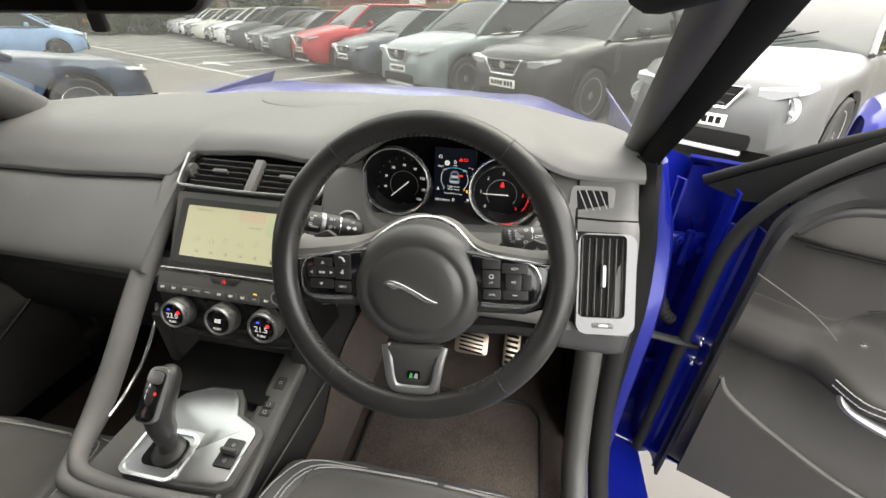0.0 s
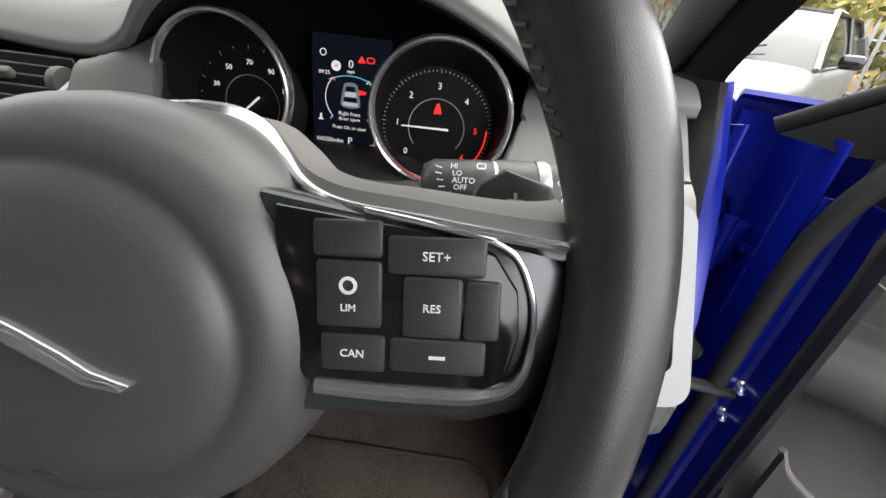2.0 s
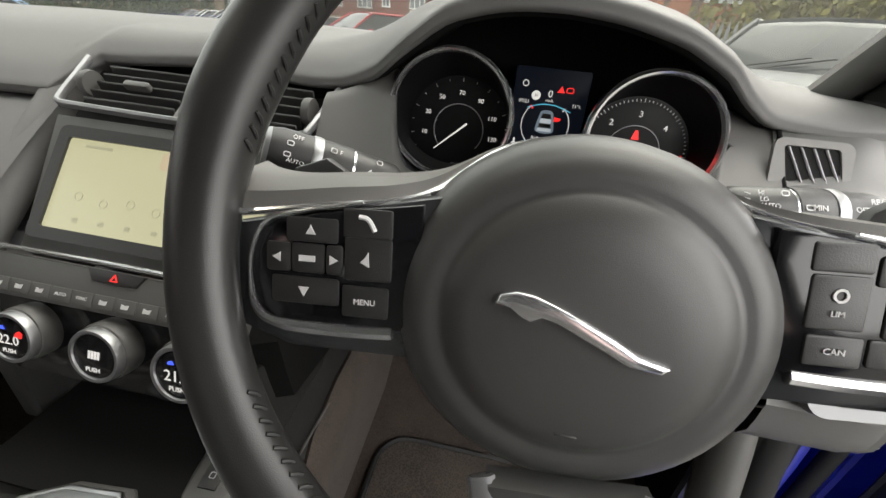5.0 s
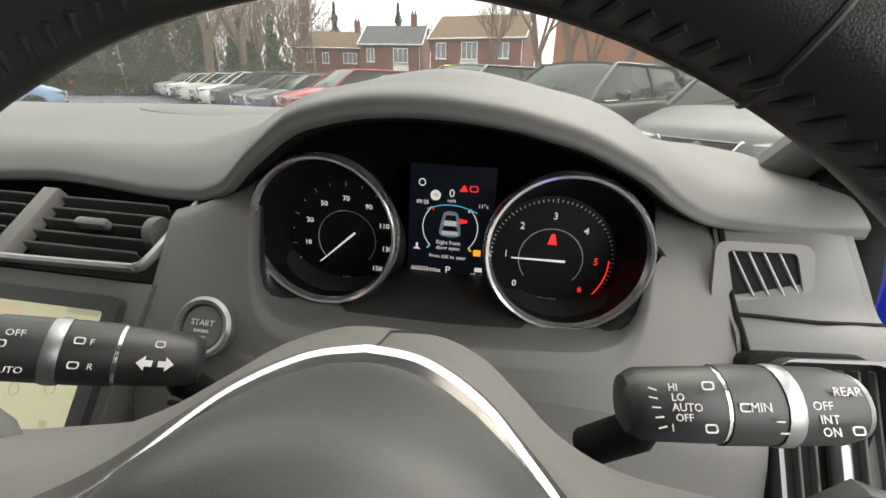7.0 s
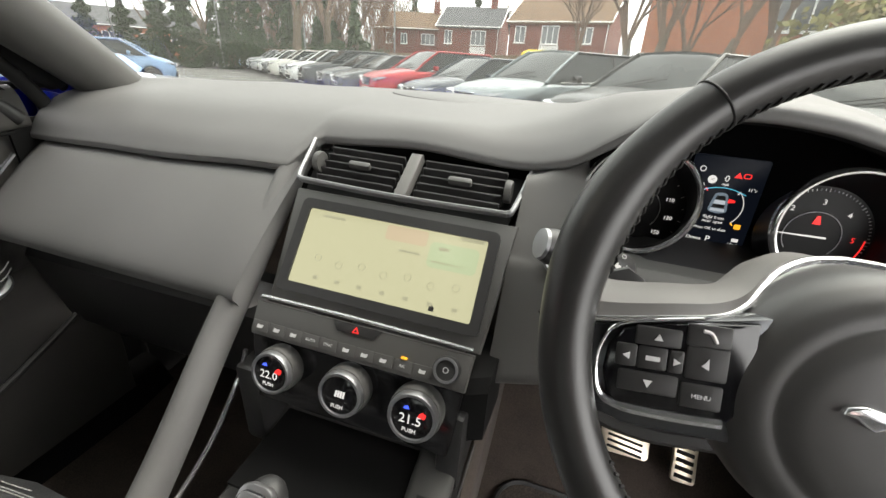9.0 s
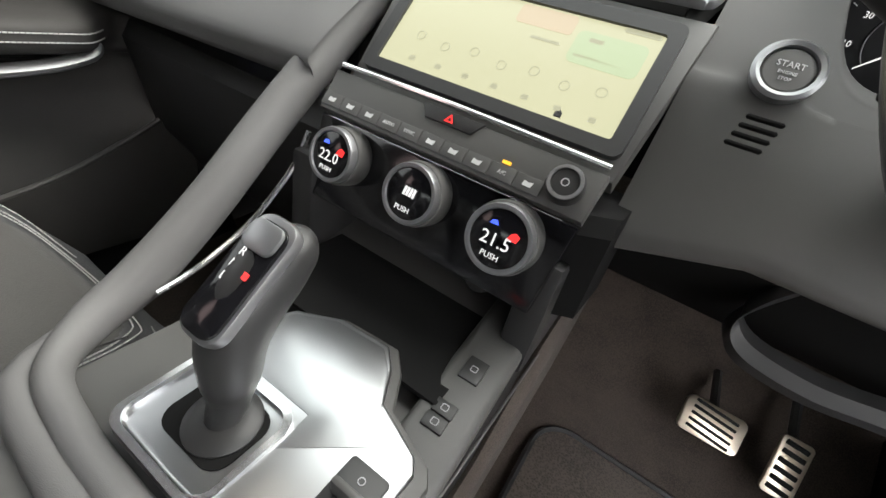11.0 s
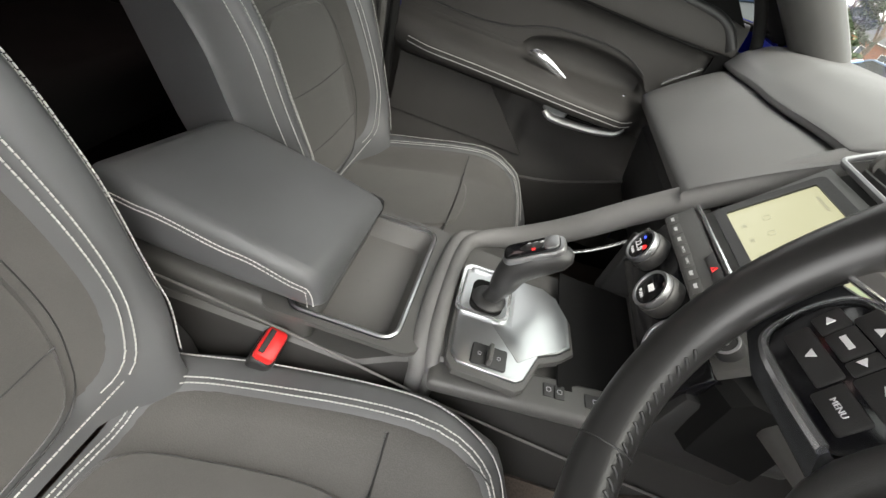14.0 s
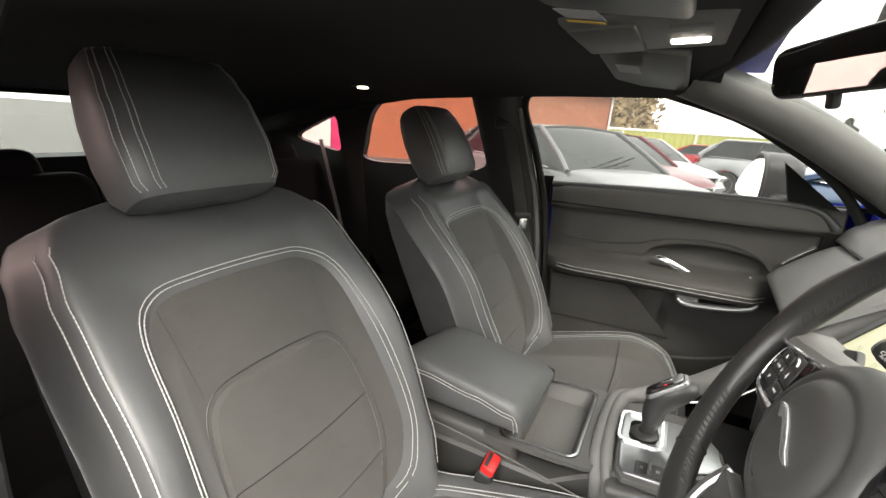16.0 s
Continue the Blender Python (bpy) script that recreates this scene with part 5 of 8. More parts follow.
# storage well under the stack
# recess shade is put into the well's near-black colour
part("well", thick(sheet([[(-0.105, 0.14, 0.87), (0.105, 0.14, 0.87)], [(-0.105, 0.13, 0.806), (0.105, 0.13, 0.806)], [(-0.105, -0.05, 0.806), (0.105, -0.05, 0.806)]]), 0.004), MATT, console, "storage well, near-black for the shade under the stack")
part("well_side", rbox(0.03, 0.16, 0.12, 0.006, m=pose(-0.125, 0.10, 0.85)), DARK, console)
part("well_side", rbox(0.03, 0.14, 0.12, 0.006, m=pose(0.125, 0.11, 0.85)), DARK, console)
part("stack_foot", rbox(0.235, 0.08, 0.05, 0.01, m=pose(0.0, 0.105, 0.885)), MATT, console)
soc = part("power_socket", lathe([(0.013, 0), (0.014, 0.004), (0.0125, 0.008), (0.0, 0.009)], 24, face(0.068, 0.068, 0.848, 10)), DARK, console, "round 12 volt socket cover")
words("12V", 0.008, GREY, soc, face(0.068, 0.0585, 0.8485, 10))
# right rim of the well with its switches
part("right_rim", rbox(0.050, 0.43, 0.024, 0.008, 3, pose(0.1125, 0.010, 0.8036, 8, 0, 2)), TRIM, console, "sloping rim with switches")
for y, dy in ((-0.0605, 0.0125), (-0.0470, 0.0125), (-0.0045, 0.024)):
    b = part("switch", rbox(0.018, dy, 0.003, 0.001, 2, pose(0.1115, y, 0.8142 + 0.14 * (y + 0.005), 8, 0, 2)), DARK, console, "flat black switch")
    part("symbol", ringplate(rrect(0.006, 0.006, 0.0015), rrect(0.0046, 0.0046, 0.001), 0.0006, pose(0.1115, y, 0.8156 + 0.14 * (y + 0.005), 8, 0, 2)), GREY, b)

# shift plate
PLATE = pose(0.0, -0.125, 0.8085, 4, 0, 0)
poly = [(-0.050, -0.055), (-0.038, -0.068), (0.020, -0.068), (0.060, -0.066), (0.108, -0.062), (0.121, -0.052), (0.125, 0.020), (0.118, 0.030), (0.078, 0.046), (0.064, 0.072), (0.048, 0.088), (0.0, 0.084), (-0.034, 0.066), (-0.046, 0.046)]
shift = part("shift_plate", slab(poly, 0.006, 0.0025, PLATE, 3), BRUSH, console, "satin brushed metal shift plate")
part("plate_base", slab([(x * 1.07 + 0.002, y * 1.07) for x, y in poly], 0.010, 0.004, PLATE @ pose(0, 0, -0.008)), TRIM, console)
part("plate_ridge", slab([(0.047, -0.022), (0.098, 0.020), (0.079, 0.043), (0.064, 0.068), (0.047, 0.083), (0.0, 0.079), (-0.031, 0.062), (-0.042, 0.044), (-0.044, 0.006), (0.045, 0.006)], 0.0026, 0.0020, PLATE @ pose(0, 0, 0.0045)), BRUSH, shift)
outer = rrect(0.092, 0.074, 0.014, 5, 0.000, -0.036)
inner = rrect(0.083, 0.065, 0.012, 5, 0.000, -0.036)
part("gate_ring", ringplate(outer, inner, 0.005, PLATE @ pose(0, 0, 0.005)), CHROME, shift, "raised chrome gate ring")
part("gate", slab(rrect(0.060, 0.046, 0.013, 5, 0.006, -0.032), 0.001, 0, PLATE @ pose(0, 0, 0.0062)), MATT, shift)
part("gate_collar", lathe([(0.024, 0), (0.024, 0.003), (0.020, 0.006), (0.012, 0.008), (0.0, 0.008)], 28, PLATE @ pose(0.010, -0.030, 0.006)), DARK, shift)
sw = part("parking_brake_switch", slab(rrect(0.030, 0.044, 0.003), 0.004, 0.001, PLATE @ pose(0.103, -0.016, 0.005)), DARK, shift, "black parking brake switch block")
part("lever", rbox(0.026, 0.006, 0.016, 0.0025, 2, PLATE @ pose(0.104, -0.016, 0.013)), TRIM, sw)
for dy in (-0.012, 0.012):
    part("symbol", ringplate(rrect(0.005, 0.005, 0.0024), rrect(0.0038, 0.0038, 0.0018), 0.0006, PLATE @ pose(0.103, -0.016 + dy, 0.0091)), GREY, sw)
# shift lever, leaning forwards
lev = thing("gear_lever", "black pistol-grip gear lever with a silver-edged display", "gear lever")
base = Vector((0.010, -0.156, 0.816))
ax = [(base, 0.011, 0.011), (base + Vector((0.0, 0.006, 0.018)), 0.0125, 0.0135), (base + Vector((0.0, 0.008, 0.036)), 0.0165, 0.018), (base + Vector((-0.002, 0.012, 0.060)), 0.0185, 0.021), (base + Vector((-0.003, 0.024, 0.082)), 0.0200, 0.023), (base + Vector((-0.004, 0.042, 0.098)), 0.0205, 0.022), (base + Vector((-0.004, 0.060, 0.107)), 0.0160, 0.014), (base + Vector((-0.004, 0.068, 0.109)), 0.008, 0.007)]
rings = []
cs = spline([tuple(a[0]) for a in ax], 4)
rr = spline([(a[1], a[2], 0) for a in ax], 4)
for i, c in enumerate(cs):
    d = (cs[min(i + 1, len(cs) - 1)] - cs[max(i - 1, 0)]).normalized()
    q = Vector((1, 0, 0)).cross(d).normalized()
    rings.append([c + Vector((1, 0, 0)) * (rr[i].x * math.cos(t)) + q * (rr[i].y * math.sin(t)) for t in frange(0, 2 * math.pi, 25)[:-1]])
part("grip", solid(rings), DARK, lev, "moulded black grip")
GT = Matrix.Translation(base + Vector((-0.003, 0.0235, 0.1045))) @ pose(0, 0, 0, 41)
part("edge", slab(rrect(0.033, 0.078, 0.011), 0.008, 0.003, GT @ pose(0, -0.004, -0.005)), SATIN, lev, "silver edge")
part("display", slab(rrect(0.028, 0.070, 0.009), 0.003, 0.0012, GT @ pose(0, -0.005, 0.002)), BLACK, lev, "gloss black display")
part("button", slab(rrect(0.024, 0.018, 0.006), 0.003, 0.0012, GT @ pose(0, 0.020, 0.0045)), SATIN, lev, "silver park button")
for t, x, y in (("R", -0.005, 0.008), ("N", -0.005, 0.0), ("D", -0.005, -0.008)):
    words(t, 0.007, LITW, lev, GT @ pose(x, y, 0.0056))
part("light", rbox(0.005, 0.004, 0.0006, 0, m=GT @ pose(0.006, -0.002, 0.0056)), LITR, lev)

# grab handle that sweeps from the stack down round the back of the shift plate
pts = [(-0.176, 0.262, 1.128), (-0.172, 0.200, 1.085), (-0.168, 0.10, 1.000), (-0.166, 0.02, 0.928), (-0.163, -0.05, 0.862), (-0.156, -0.115, 0.815), (-0.142, -0.168, 0.798), (-0.112, -0.200, 0.796), (-0.06, -0.210, 0.797), (0.0, -0.212, 0.797), (0.07, -0.210, 0.794), (0.102, -0.205, 0.786), (0.1145, -0.199, 0.765), (0.1165, -0.195, 0.70), (0.117, -0.19, 0.60)]
sp = spline(pts, 6)
part("grab_handle", tube(sp, [0.022 if i < 30 else 0.022 - 0.008 * min(1, (i - 30) / 10) for i in range(len(sp))], n=18, flat=0.8), DASH, console, "padded grey grab handle")
for k, (dy, r) in enumerate(((-0.018, 0.0125),)):
    rp = spline([(-0.150 - 0.004 * k, -0.150 + dy, 0.790), (-0.132, -0.188 + dy, 0.790), (-0.10, -0.203 + dy, 0.792), (0.0, -0.209 + dy, 0.793), (0.08, -0.207 + dy, 0.788), (0.105, -0.203 + dy, 0.780), (0.117, -0.198 + dy, 0.760), (0.119, -0.194 + dy, 0.70), (0.119, -0.19 + dy, 0.60)], 6)
    part("handle_ridge", tube(rp, r, n=12), DASH, console, "padded ridge behind the shift plate")
part("handle_trim", tube(spline([(-0.132, 0.035, 0.925), (-0.137, 0.025, 0.895), (-0.140, 0.005, 0.868), (-0.140, -0.03, 0.838), (-0.138, -0.08, 0.815), (-0.134, -0.12, 0.808)], 6), 0.0028, n=8), CHROME, console, "chrome strip under the handle")

# oddments tray and armrest
outer = rrect(0.232, 0.150, 0.022, 5, 0, 0)
inner = rrect(0.216, 0.114, 0.018, 5, 0, 0)
TRAY = pose(0.0, -0.326, 0.778, 3)
dish = [[(x, y, z) for x, y in rrect(w, h, r, 6)] for w, h, r, z in ((0.230, 0.148, 0.022, 0.005), (0.222, 0.140, 0.020, 0.004), (0.214, 0.132, 0.019, -0.006), (0.200, 0.116, 0.018, -0.024), (0.194, 0.110, 0.017, -0.0275), (0.150, 0.080, 0.012, -0.028), (0.002, 0.002, 0.0005, -0.028))]
part("tray_floor", sheet(dish, wrap_v=True), TRIM_L, console, "moulded grey oddments tray").matrix_local = TRAY
part("tray_frame", ringplate(rrect(0.250, 0.21, 0.024), outer, 0.008, TRAY), TRIM, console)
part("tray_rim", tube([(x, y, 0.008) for x, y in rrect(0.224, 0.142, 0.020, 6)], 0.0034, n=6, closed=True), BRUSH, console, "thin silver tray rim").matrix_local = TRAY
rows = []
ARM = [(-0.349, (0.104, 0.803, 0.815)), (-0.352, (0.113, 0.799, 0.830)), (-0.359, (0.118, 0.797, 0.847)), (-0.374, (0.121, 0.797, 0.857)), (-0.45, (0.122, 0.799, 0.873)), (-0.56, (0.122, 0.803, 0.889)), (-0.605, (0.121, 0.806, 0.893)), (-0.628, (0.115, 0.812, 0.884)), (-0.634, (0.098, 0.822, 0.868))]
for y, (w, z0, z1) in ARM:
    r = min(0.017, 0.49 * (z1 - z0))
    bow = 0.0035 * (1 if z1 - z0 > 0.04 else 0)
    sag = 0.036 * min(1.0, (z1 - z0) / 0.06)
    rows.append([(x, y, (z0 + z1) / 2 + z + ((bow * (1 - (x / w) ** 2) - sag * smoothstep(0.10, -0.125, x)) if z > 0 else 0)) for x, z in rrect(2 * w, z1 - z0, r, 6)])
arm = thing("armrest", "padded black leather armrest lid with pale stitching", "armrest")
part("pad", solid(rows), SEATLEA, arm, "leather pad")
for s in (-1, 1):
    for dz in (0.0, 0.007):
        line = []
        for y in frange(-0.62, -0.372, 40):
            w, z0, z1 = lerp(-y, [(-v, q) for v, q in ARM])
            line.append((s * (w + 0.0006), y, z1 - 0.019 - dz - 0.030 * (s < 0)))
        w, z0, z1 = ARM[3][1]
        line += [(s * (0.1215 - 0.0035 * k / 6), -0.372 + (0.0125 - dz) * math.sin(k / 6 * 1.45), z1 - 0.019 - dz - 0.030 * (s < 0) - 0.030 * (1 - 0.8 * (s < 0)) * (k / 6) ** 1.6) for k in range(1, 7)]
        tagged(part("stitching", dashes(line, 0.0052, 0.0040, 0.0008), THREAD, arm, "pale stitching"), kind="stuff")
# body below the armrest lid
part("bin", rbox(0.236, 0.33, 0.15, 0.012, 3, pose(0, -0.525, 0.705)), TRIM, console, "console bin below the armrest")
part("seam_trim", tube(spline([(0.128, -0.66, 0.775), (0.130, -0.5, 0.768), (0.131, -0.35, 0.752), (0.133, -0.2, 0.73), (0.134, -0.02, 0.712), (0.135, 0.28, 0.69)], 4), 0.0018, n=6), TRIM_L, console, "fine pale seam line")
part("bracket", solid([[(0.120, y0, z), (0.158, y0 + 0.012, z + 0.006), (0.162, y0 + 0.09, z), (0.120, y0 + 0.09, z)] for y0, z in ((0.060, 0.848), (0.054, 0.88), (0.046, 0.935), (0.058, 0.948))]), MATT, console, "dark bracket beside the knobs")


# ---------------------------------------------------------------- seats
def smooth(a, b, x):
    t = min(1, max(0, (x - a) / (b - a)))
    return t * t * (3 - 2 * t)


BACK_W = [(0.0, 0.210), (0.10, 0.238), (0.25, 0.250), (0.40, 0.248), (0.50, 0.243), (0.56, 0.234), (0.60, 0.216), (0.625, 0.180), (0.636, 0.12)]


def back_pt(x, s, off=0.0):
    """Point of the backrest's front at x across and s up it (metres), off along its normal."""
    w = lerp(s, BACK_W)
    u = min(1.0, abs(x) / w)
    bol = 0.060 * (1 - smooth(0.30, 0.60, s)) + 0.012
    z = bol * smooth(0.48, 0.82, u) - 0.075 * smooth(0.84, 1.0, u) ** 1.5 - 0.05 * smooth(0.54, 0.64, s)
    z += 0.012 * math.sin(math.pi * min(1, s / 0.6))
    return Vector((x, s, z + off))


def cush_pt(x, y, off=0.0):
    """Point of the cushion's top at x across and y forwards from its back edge (0 to 0.5 m)."""
    w = lerp(y, [(0.0, 0.225), (0.12, 0.250), (0.34, 0.255), (0.44, 0.240), (0.49, 0.20), (0.505, 0.14)])
    u = min(1.0, abs(x) / w)
    bol = 0.040 * (1 - smooth(0.33, 0.50, y)) + 0.004
    z = 0.0 + 0.075 * smooth(0.0, 0.42, y) + bol * smooth(0.45, 0.80, u) - 0.06 * smooth(0.84, 1.0, u) ** 1.5 - 0.07 * smooth(0.42, 0.51, y) ** 1.6
    return Vector((x, y, z + off))


def lofted(fn, vs, widths, depth, n=31):
    rows = []
    for v in vs:
        w = lerp(v, widths)
        front = [fn(w * math.sin(math.pi / 2 * u), v) for u in frange(-1, 1, n)]
        back = [Vector((x * 0.93, front[0].y, -depth)) for x in (w, w * 0.5, 0, -w * 0.5, -w)]
        rows.append(front + back)
    return solid(rows)


def patch(fn, outline, off, rings=14):
    """A panel that lies on the surface fn inside an outline of (x, v) pairs."""
    cx = sum(p[0] for p in outline) / len(outline)
    cy = sum(p[1] for p in outline) / len(outline)
    rows = []
    for k in range(rings, -1, -1):
        t = max(k / rings, 0.001)
        o = off if k < rings else -0.002
        rows.append([fn(cx + (x - cx) * t, cy + (y - cy) * t, o) for x, y in outline])
    bm = sheet(rows, wrap_v=True)
    bmesh.ops.recalc_face_normals(bm, faces=bm.faces[:])
    return bm


def mirror_outline(half, k=6):
    """A closed smooth outline from its right half, top to bottom."""
    pts = half + [(-x, y) for x, y in reversed(half)]
    return [(p.x, p.y) for p in spline([(x, y, 0) for x, y in pts], k, closed=True)]


def shrink(outline, d):
    cx = sum(p[0] for p in outline) / len(outline)
    cy = sum(p[1] for p in outline) / len(outline)
    out = []
    for x, y in outline:
        v = Vector((x - cx, y - cy))
        L = v.length
        out.append((cx + v.x * (L - d) / L, cy + v.y * (L - d) / L))
    return out


def seam(fn, path, mat=THREAD, off=0.0045, step=0.0062, length=0.0050, r=0.00092):
    return dashes([fn(x, y, off) for x, y in path], step, length, r)


def seat(m, label, ahead):
    """A front seat; ahead is how far its cushion is slid forwards."""
    st = thing("bucket_seat", label, "seat", m, group="front seats")
    # cushion
    C = pose(0, -0.585 + ahead, 0.648)
    ys = frange(0.0, 0.505, 44)
    widths = [(0.0, 0.225), (0.12, 0.250), (0.34, 0.255), (0.44, 0.240), (0.49, 0.20), (0.505, 0.14)]
    cu = part("cushion", lofted(cush_pt, ys, widths, 0.12, 61), SEATLEA, st, "black leather cushion with raised bolsters")
    cu.matrix_local = C
    ol = mirror_outline([(0.05, 0.470), (0.135, 0.452), (0.182, 0.385), (0.182, 0.20), (0.160, 0.05), (0.08, 0.02)])
    p = part("cushion_panel", patch(cush_pt, ol, 0.0055), MESHFAB, cu, "perforated grey-brown fabric panel")
    inner = mirror_outline([(0.04, 0.345), (0.095, 0.325), (0.115, 0.25), (0.110, 0.12), (0.095, 0.04), (0.05, 0.015)])
    part("cushion_insert", patch(cush_pt, inner, 0.010), FABRIC, cu, "woven grey fabric insert")
    for d in (-0.010, -0.003):
        tagged(part("stitching", seam(cush_pt, shrink(ol, d)), THREAD, cu, "pale twin stitching"), kind="stuff")
    for s in (-1, 1):
        line = [(p.x, p.y) for p in spline([(s * 0.196, 0.03, 0), (s * 0.216, 0.15, 0), (s * 0.219, 0.30, 0), (s * 0.206, 0.40, 0), (s * 0.170, 0.462, 0), (s * 0.10, 0.488, 0)], 10)]
        tagged(part("stitching", seam(cush_pt, line), THREAD, cu, "pale stitching"), kind="stuff")
    part("cross_seam", tube([cush_pt(x, 0.318 - 0.25 * x * x, 0.0068 + 0.004 * smooth(0.125, 0.10, abs(x))) for x in frange(-0.172, 0.172, 36)], 0.0016, n=6), DARK, cu, "dark crease across the fabric")
    for s in (-1, 1):
        part("front_seam", tube([cush_pt(s * x, y, 0.0062) for x, y in ((0.168, 0.405), (0.166, 0.425), (0.160, 0.442))], 0.0011, n=5), DARK, cu)
    part("plinth", rbox(0.40, 0.40, 0.20, 0.03, 3, pose(0, -0.36, 0.50)), MATT, st, "black seat base")
    part("slide_rail", rbox(0.03, 0.52, 0.03, 0.006, 2, pose(-0.20, -0.36, 0.46)), DARK, st)
    part("slide_rail", rbox(0.03, 0.52, 0.03, 0.006, 2, pose(0.20, -0.36, 0.46)), DARK, st)
    for s in (-1, 1):
        part("hinge_cover", solid([[(s * (0.222 + dx), y + dy, z) for dx, dy in ((-0.012, -0.03), (-0.012, 0.03), (0.010, 0.025), (0.010, -0.025))] for y, z in ((-0.52, 0.60), (-0.54, 0.68), (-0.57, 0.72))]), DARK, st)
    # backrest
    B = Matrix.Translation((0, -0.545, 0.672)) @ Matrix(((1, 0, 0, 0), (0, -0.4067, 0.9135, 0), (0, 0.9135, 0.4067, 0), (0, 0, 0, 1)))
    ba = part("backrest", lofted(back_pt, frange(-0.02, 0.635, 50), BACK_W, 0.11, 61), SEATLEA, st, "black leather backrest with side bolsters")
    ba.matrix_local = B
    ol = mirror_outline([(0.06, 0.493), (0.120, 0.484), (0.154, 0.442), (0.164, 0.34), (0.170, 0.20), (0.158, 0.09), (0.12, 0.03), (0.04, 0.01)])
    part("back_panel", patch(back_pt, ol, 0.0055), FABRIC, ba, "woven grey-brown fabric panel")
    inner = mirror_outline([(0.05, 0.352), (0.104, 0.342), (0.130, 0.300), (0.139, 0.20), (0.131, 0.10), (0.10, 0.03), (0.03, 0.012)])
    part("back_insert", patch(back_pt, inner, 0.012), FABRIC, ba, "padded lower fabric insert")
    part("insert_edge", tube([back_pt(x, y, 0.0062) for x, y in shrink(inner, -0.001)], 0.0010, n=5, closed=True), DARK, ba)
    part("insert_seam", tube([back_pt(x, 0.205 + 0.004 * (x / 0.1) ** 2, 0.0116) for x in frange(-0.132, 0.132, 24)], 0.0012, n=5), DARK, ba)
    part("insert_seam", tube([back_pt(x, 0.095 + 0.004 * (x / 0.1) ** 2, 0.0116) for x in frange(-0.124, 0.124, 24)], 0.0012, n=5), DARK, ba)
    top = [p for p in shrink(ol, -0.006) if p[1] > 0.02]
    k = max(range(len(top)), key=lambda i: math.dist(top[i], top[i - 1]))
    top = top[k:] + top[:k]
    tagged(part("stitching", seam(back_pt, top), THREAD, ba, "pale twin stitching"), kind="stuff")
    top2 = [p for p in shrink(ol, -0.013) if p[1] > 0.02]
    top2 = top2[k:] + top2[:k]
    tagged(part("stitching", seam(back_pt, top2), THREAD, ba, "pale twin stitching"), kind="stuff")
    for s in (-1, 1):
        for d in (0.0, 0.009):
            line = [(s * (lerp(v, BACK_W) * 0.915 - d), v) for v in frange(0.03, 0.575, 60)]
            tagged(part("stitching", seam(back_pt, line), THREAD, ba, "pale stitching"), kind="stuff")
    # head restraint
    H = B @ pose(0, 0.716, -0.012, -4)
    HEAD = [(-0.112, (0.088, 0.026)), (-0.107, (0.108, 0.040)), (-0.088, (0.120, 0.050)), (-0.04, (0.122, 0.057)), (0.02, (0.117, 0.058)), (0.065, (0.110, 0.052)), (0.095, (0.103, 0.042)), (0.108, (0.092, 0.030)), (0.113, (0.070, 0.016))]

    def head_ring(w, dz):
        return [(w * math.copysign(abs(math.cos(a)) ** 0.36, math.cos(a)), dz * math.copysign(abs(math.sin(a)) ** 0.62, math.sin(a)) + 0.008) for a in frange(0, 2 * math.pi, 57)[:-1]]
    hr = part("headrest", solid([[(x, v, z) for x, z in head_ring(w, dz)] for v, (w, dz) in HEAD]), SEATLEA, st, "black leather head restraint with stitched seams")
    hr.matrix_local = H
    for x in (0.084, 0.091, 0.106, 0.113, -0.098, -0.105):
        line = []
        for v in frange(-0.100, 0.104, 60):
            w, dz = lerp(v, HEAD)
            xx = x * w / 0.122
            ca = min(1.0, abs(xx) / w) ** (1 / 0.36)
            line.append((xx, v, dz * math.sqrt(max(0.0, 1 - ca * ca)) ** 0.62 + 0.0092))
        tagged(part("stitching", dashes(line, 0.0052, 0.0040, 0.00075), THREAD, hr, "pale stitching"), kind="stuff")
    for s in (-1, 1):
        line = [(s * p.x, p.y) for p in spline([(0.130, 0.470, 0), (0.124, 0.42, 0), (0.117, 0.345, 0)], 8)]
        part("panel_seam", tube([back_pt(x, y, 0.0056) for x, y in line], 0.0006, n=5), DARK, ba)
        part("post", tube([(s * 0.055, 0.56, -0.05), (s * 0.055, 0.64, -0.05)], 0.006, n=10), DARK, st, "dark post").matrix_local = B
    return st


seat(pose(0.372, 0, 0), "driver's black leather seat with grey fabric centre and pale stitching", 0.05)
seat(pose(-0.372, 0.020, -0.034), "front passenger's black leather seat with grey fabric centre", 0.0)

# buckles
for x in (0.143,):
    bk = thing("seat_belt_buckle", "red-buttoned black seat belt buckle beside the seat", "belt buckle", pose(x, -0.405, 0.714, -18, 8, 0))
    part("body", rbox(0.048, 0.032, 0.085, 0.008, 3, pose(0, 0, -0.018)), DARK, bk)
    part("button", rbox(0.042, 0.027, 0.036, 0.006, 2, pose(0, 0, 0.020)), RED, bk, "bright red release button")
    part("stalk", tube([(0, 0, -0.05), (0.01, -0.03, -0.12)], 0.010, n=10, flat=0.5), DARK, bk)
    part("slot", rbox(0.032, 0.007, 0.003, 0.001, 1, pose(0, -0.006, 0.0375)), DARK, bk)

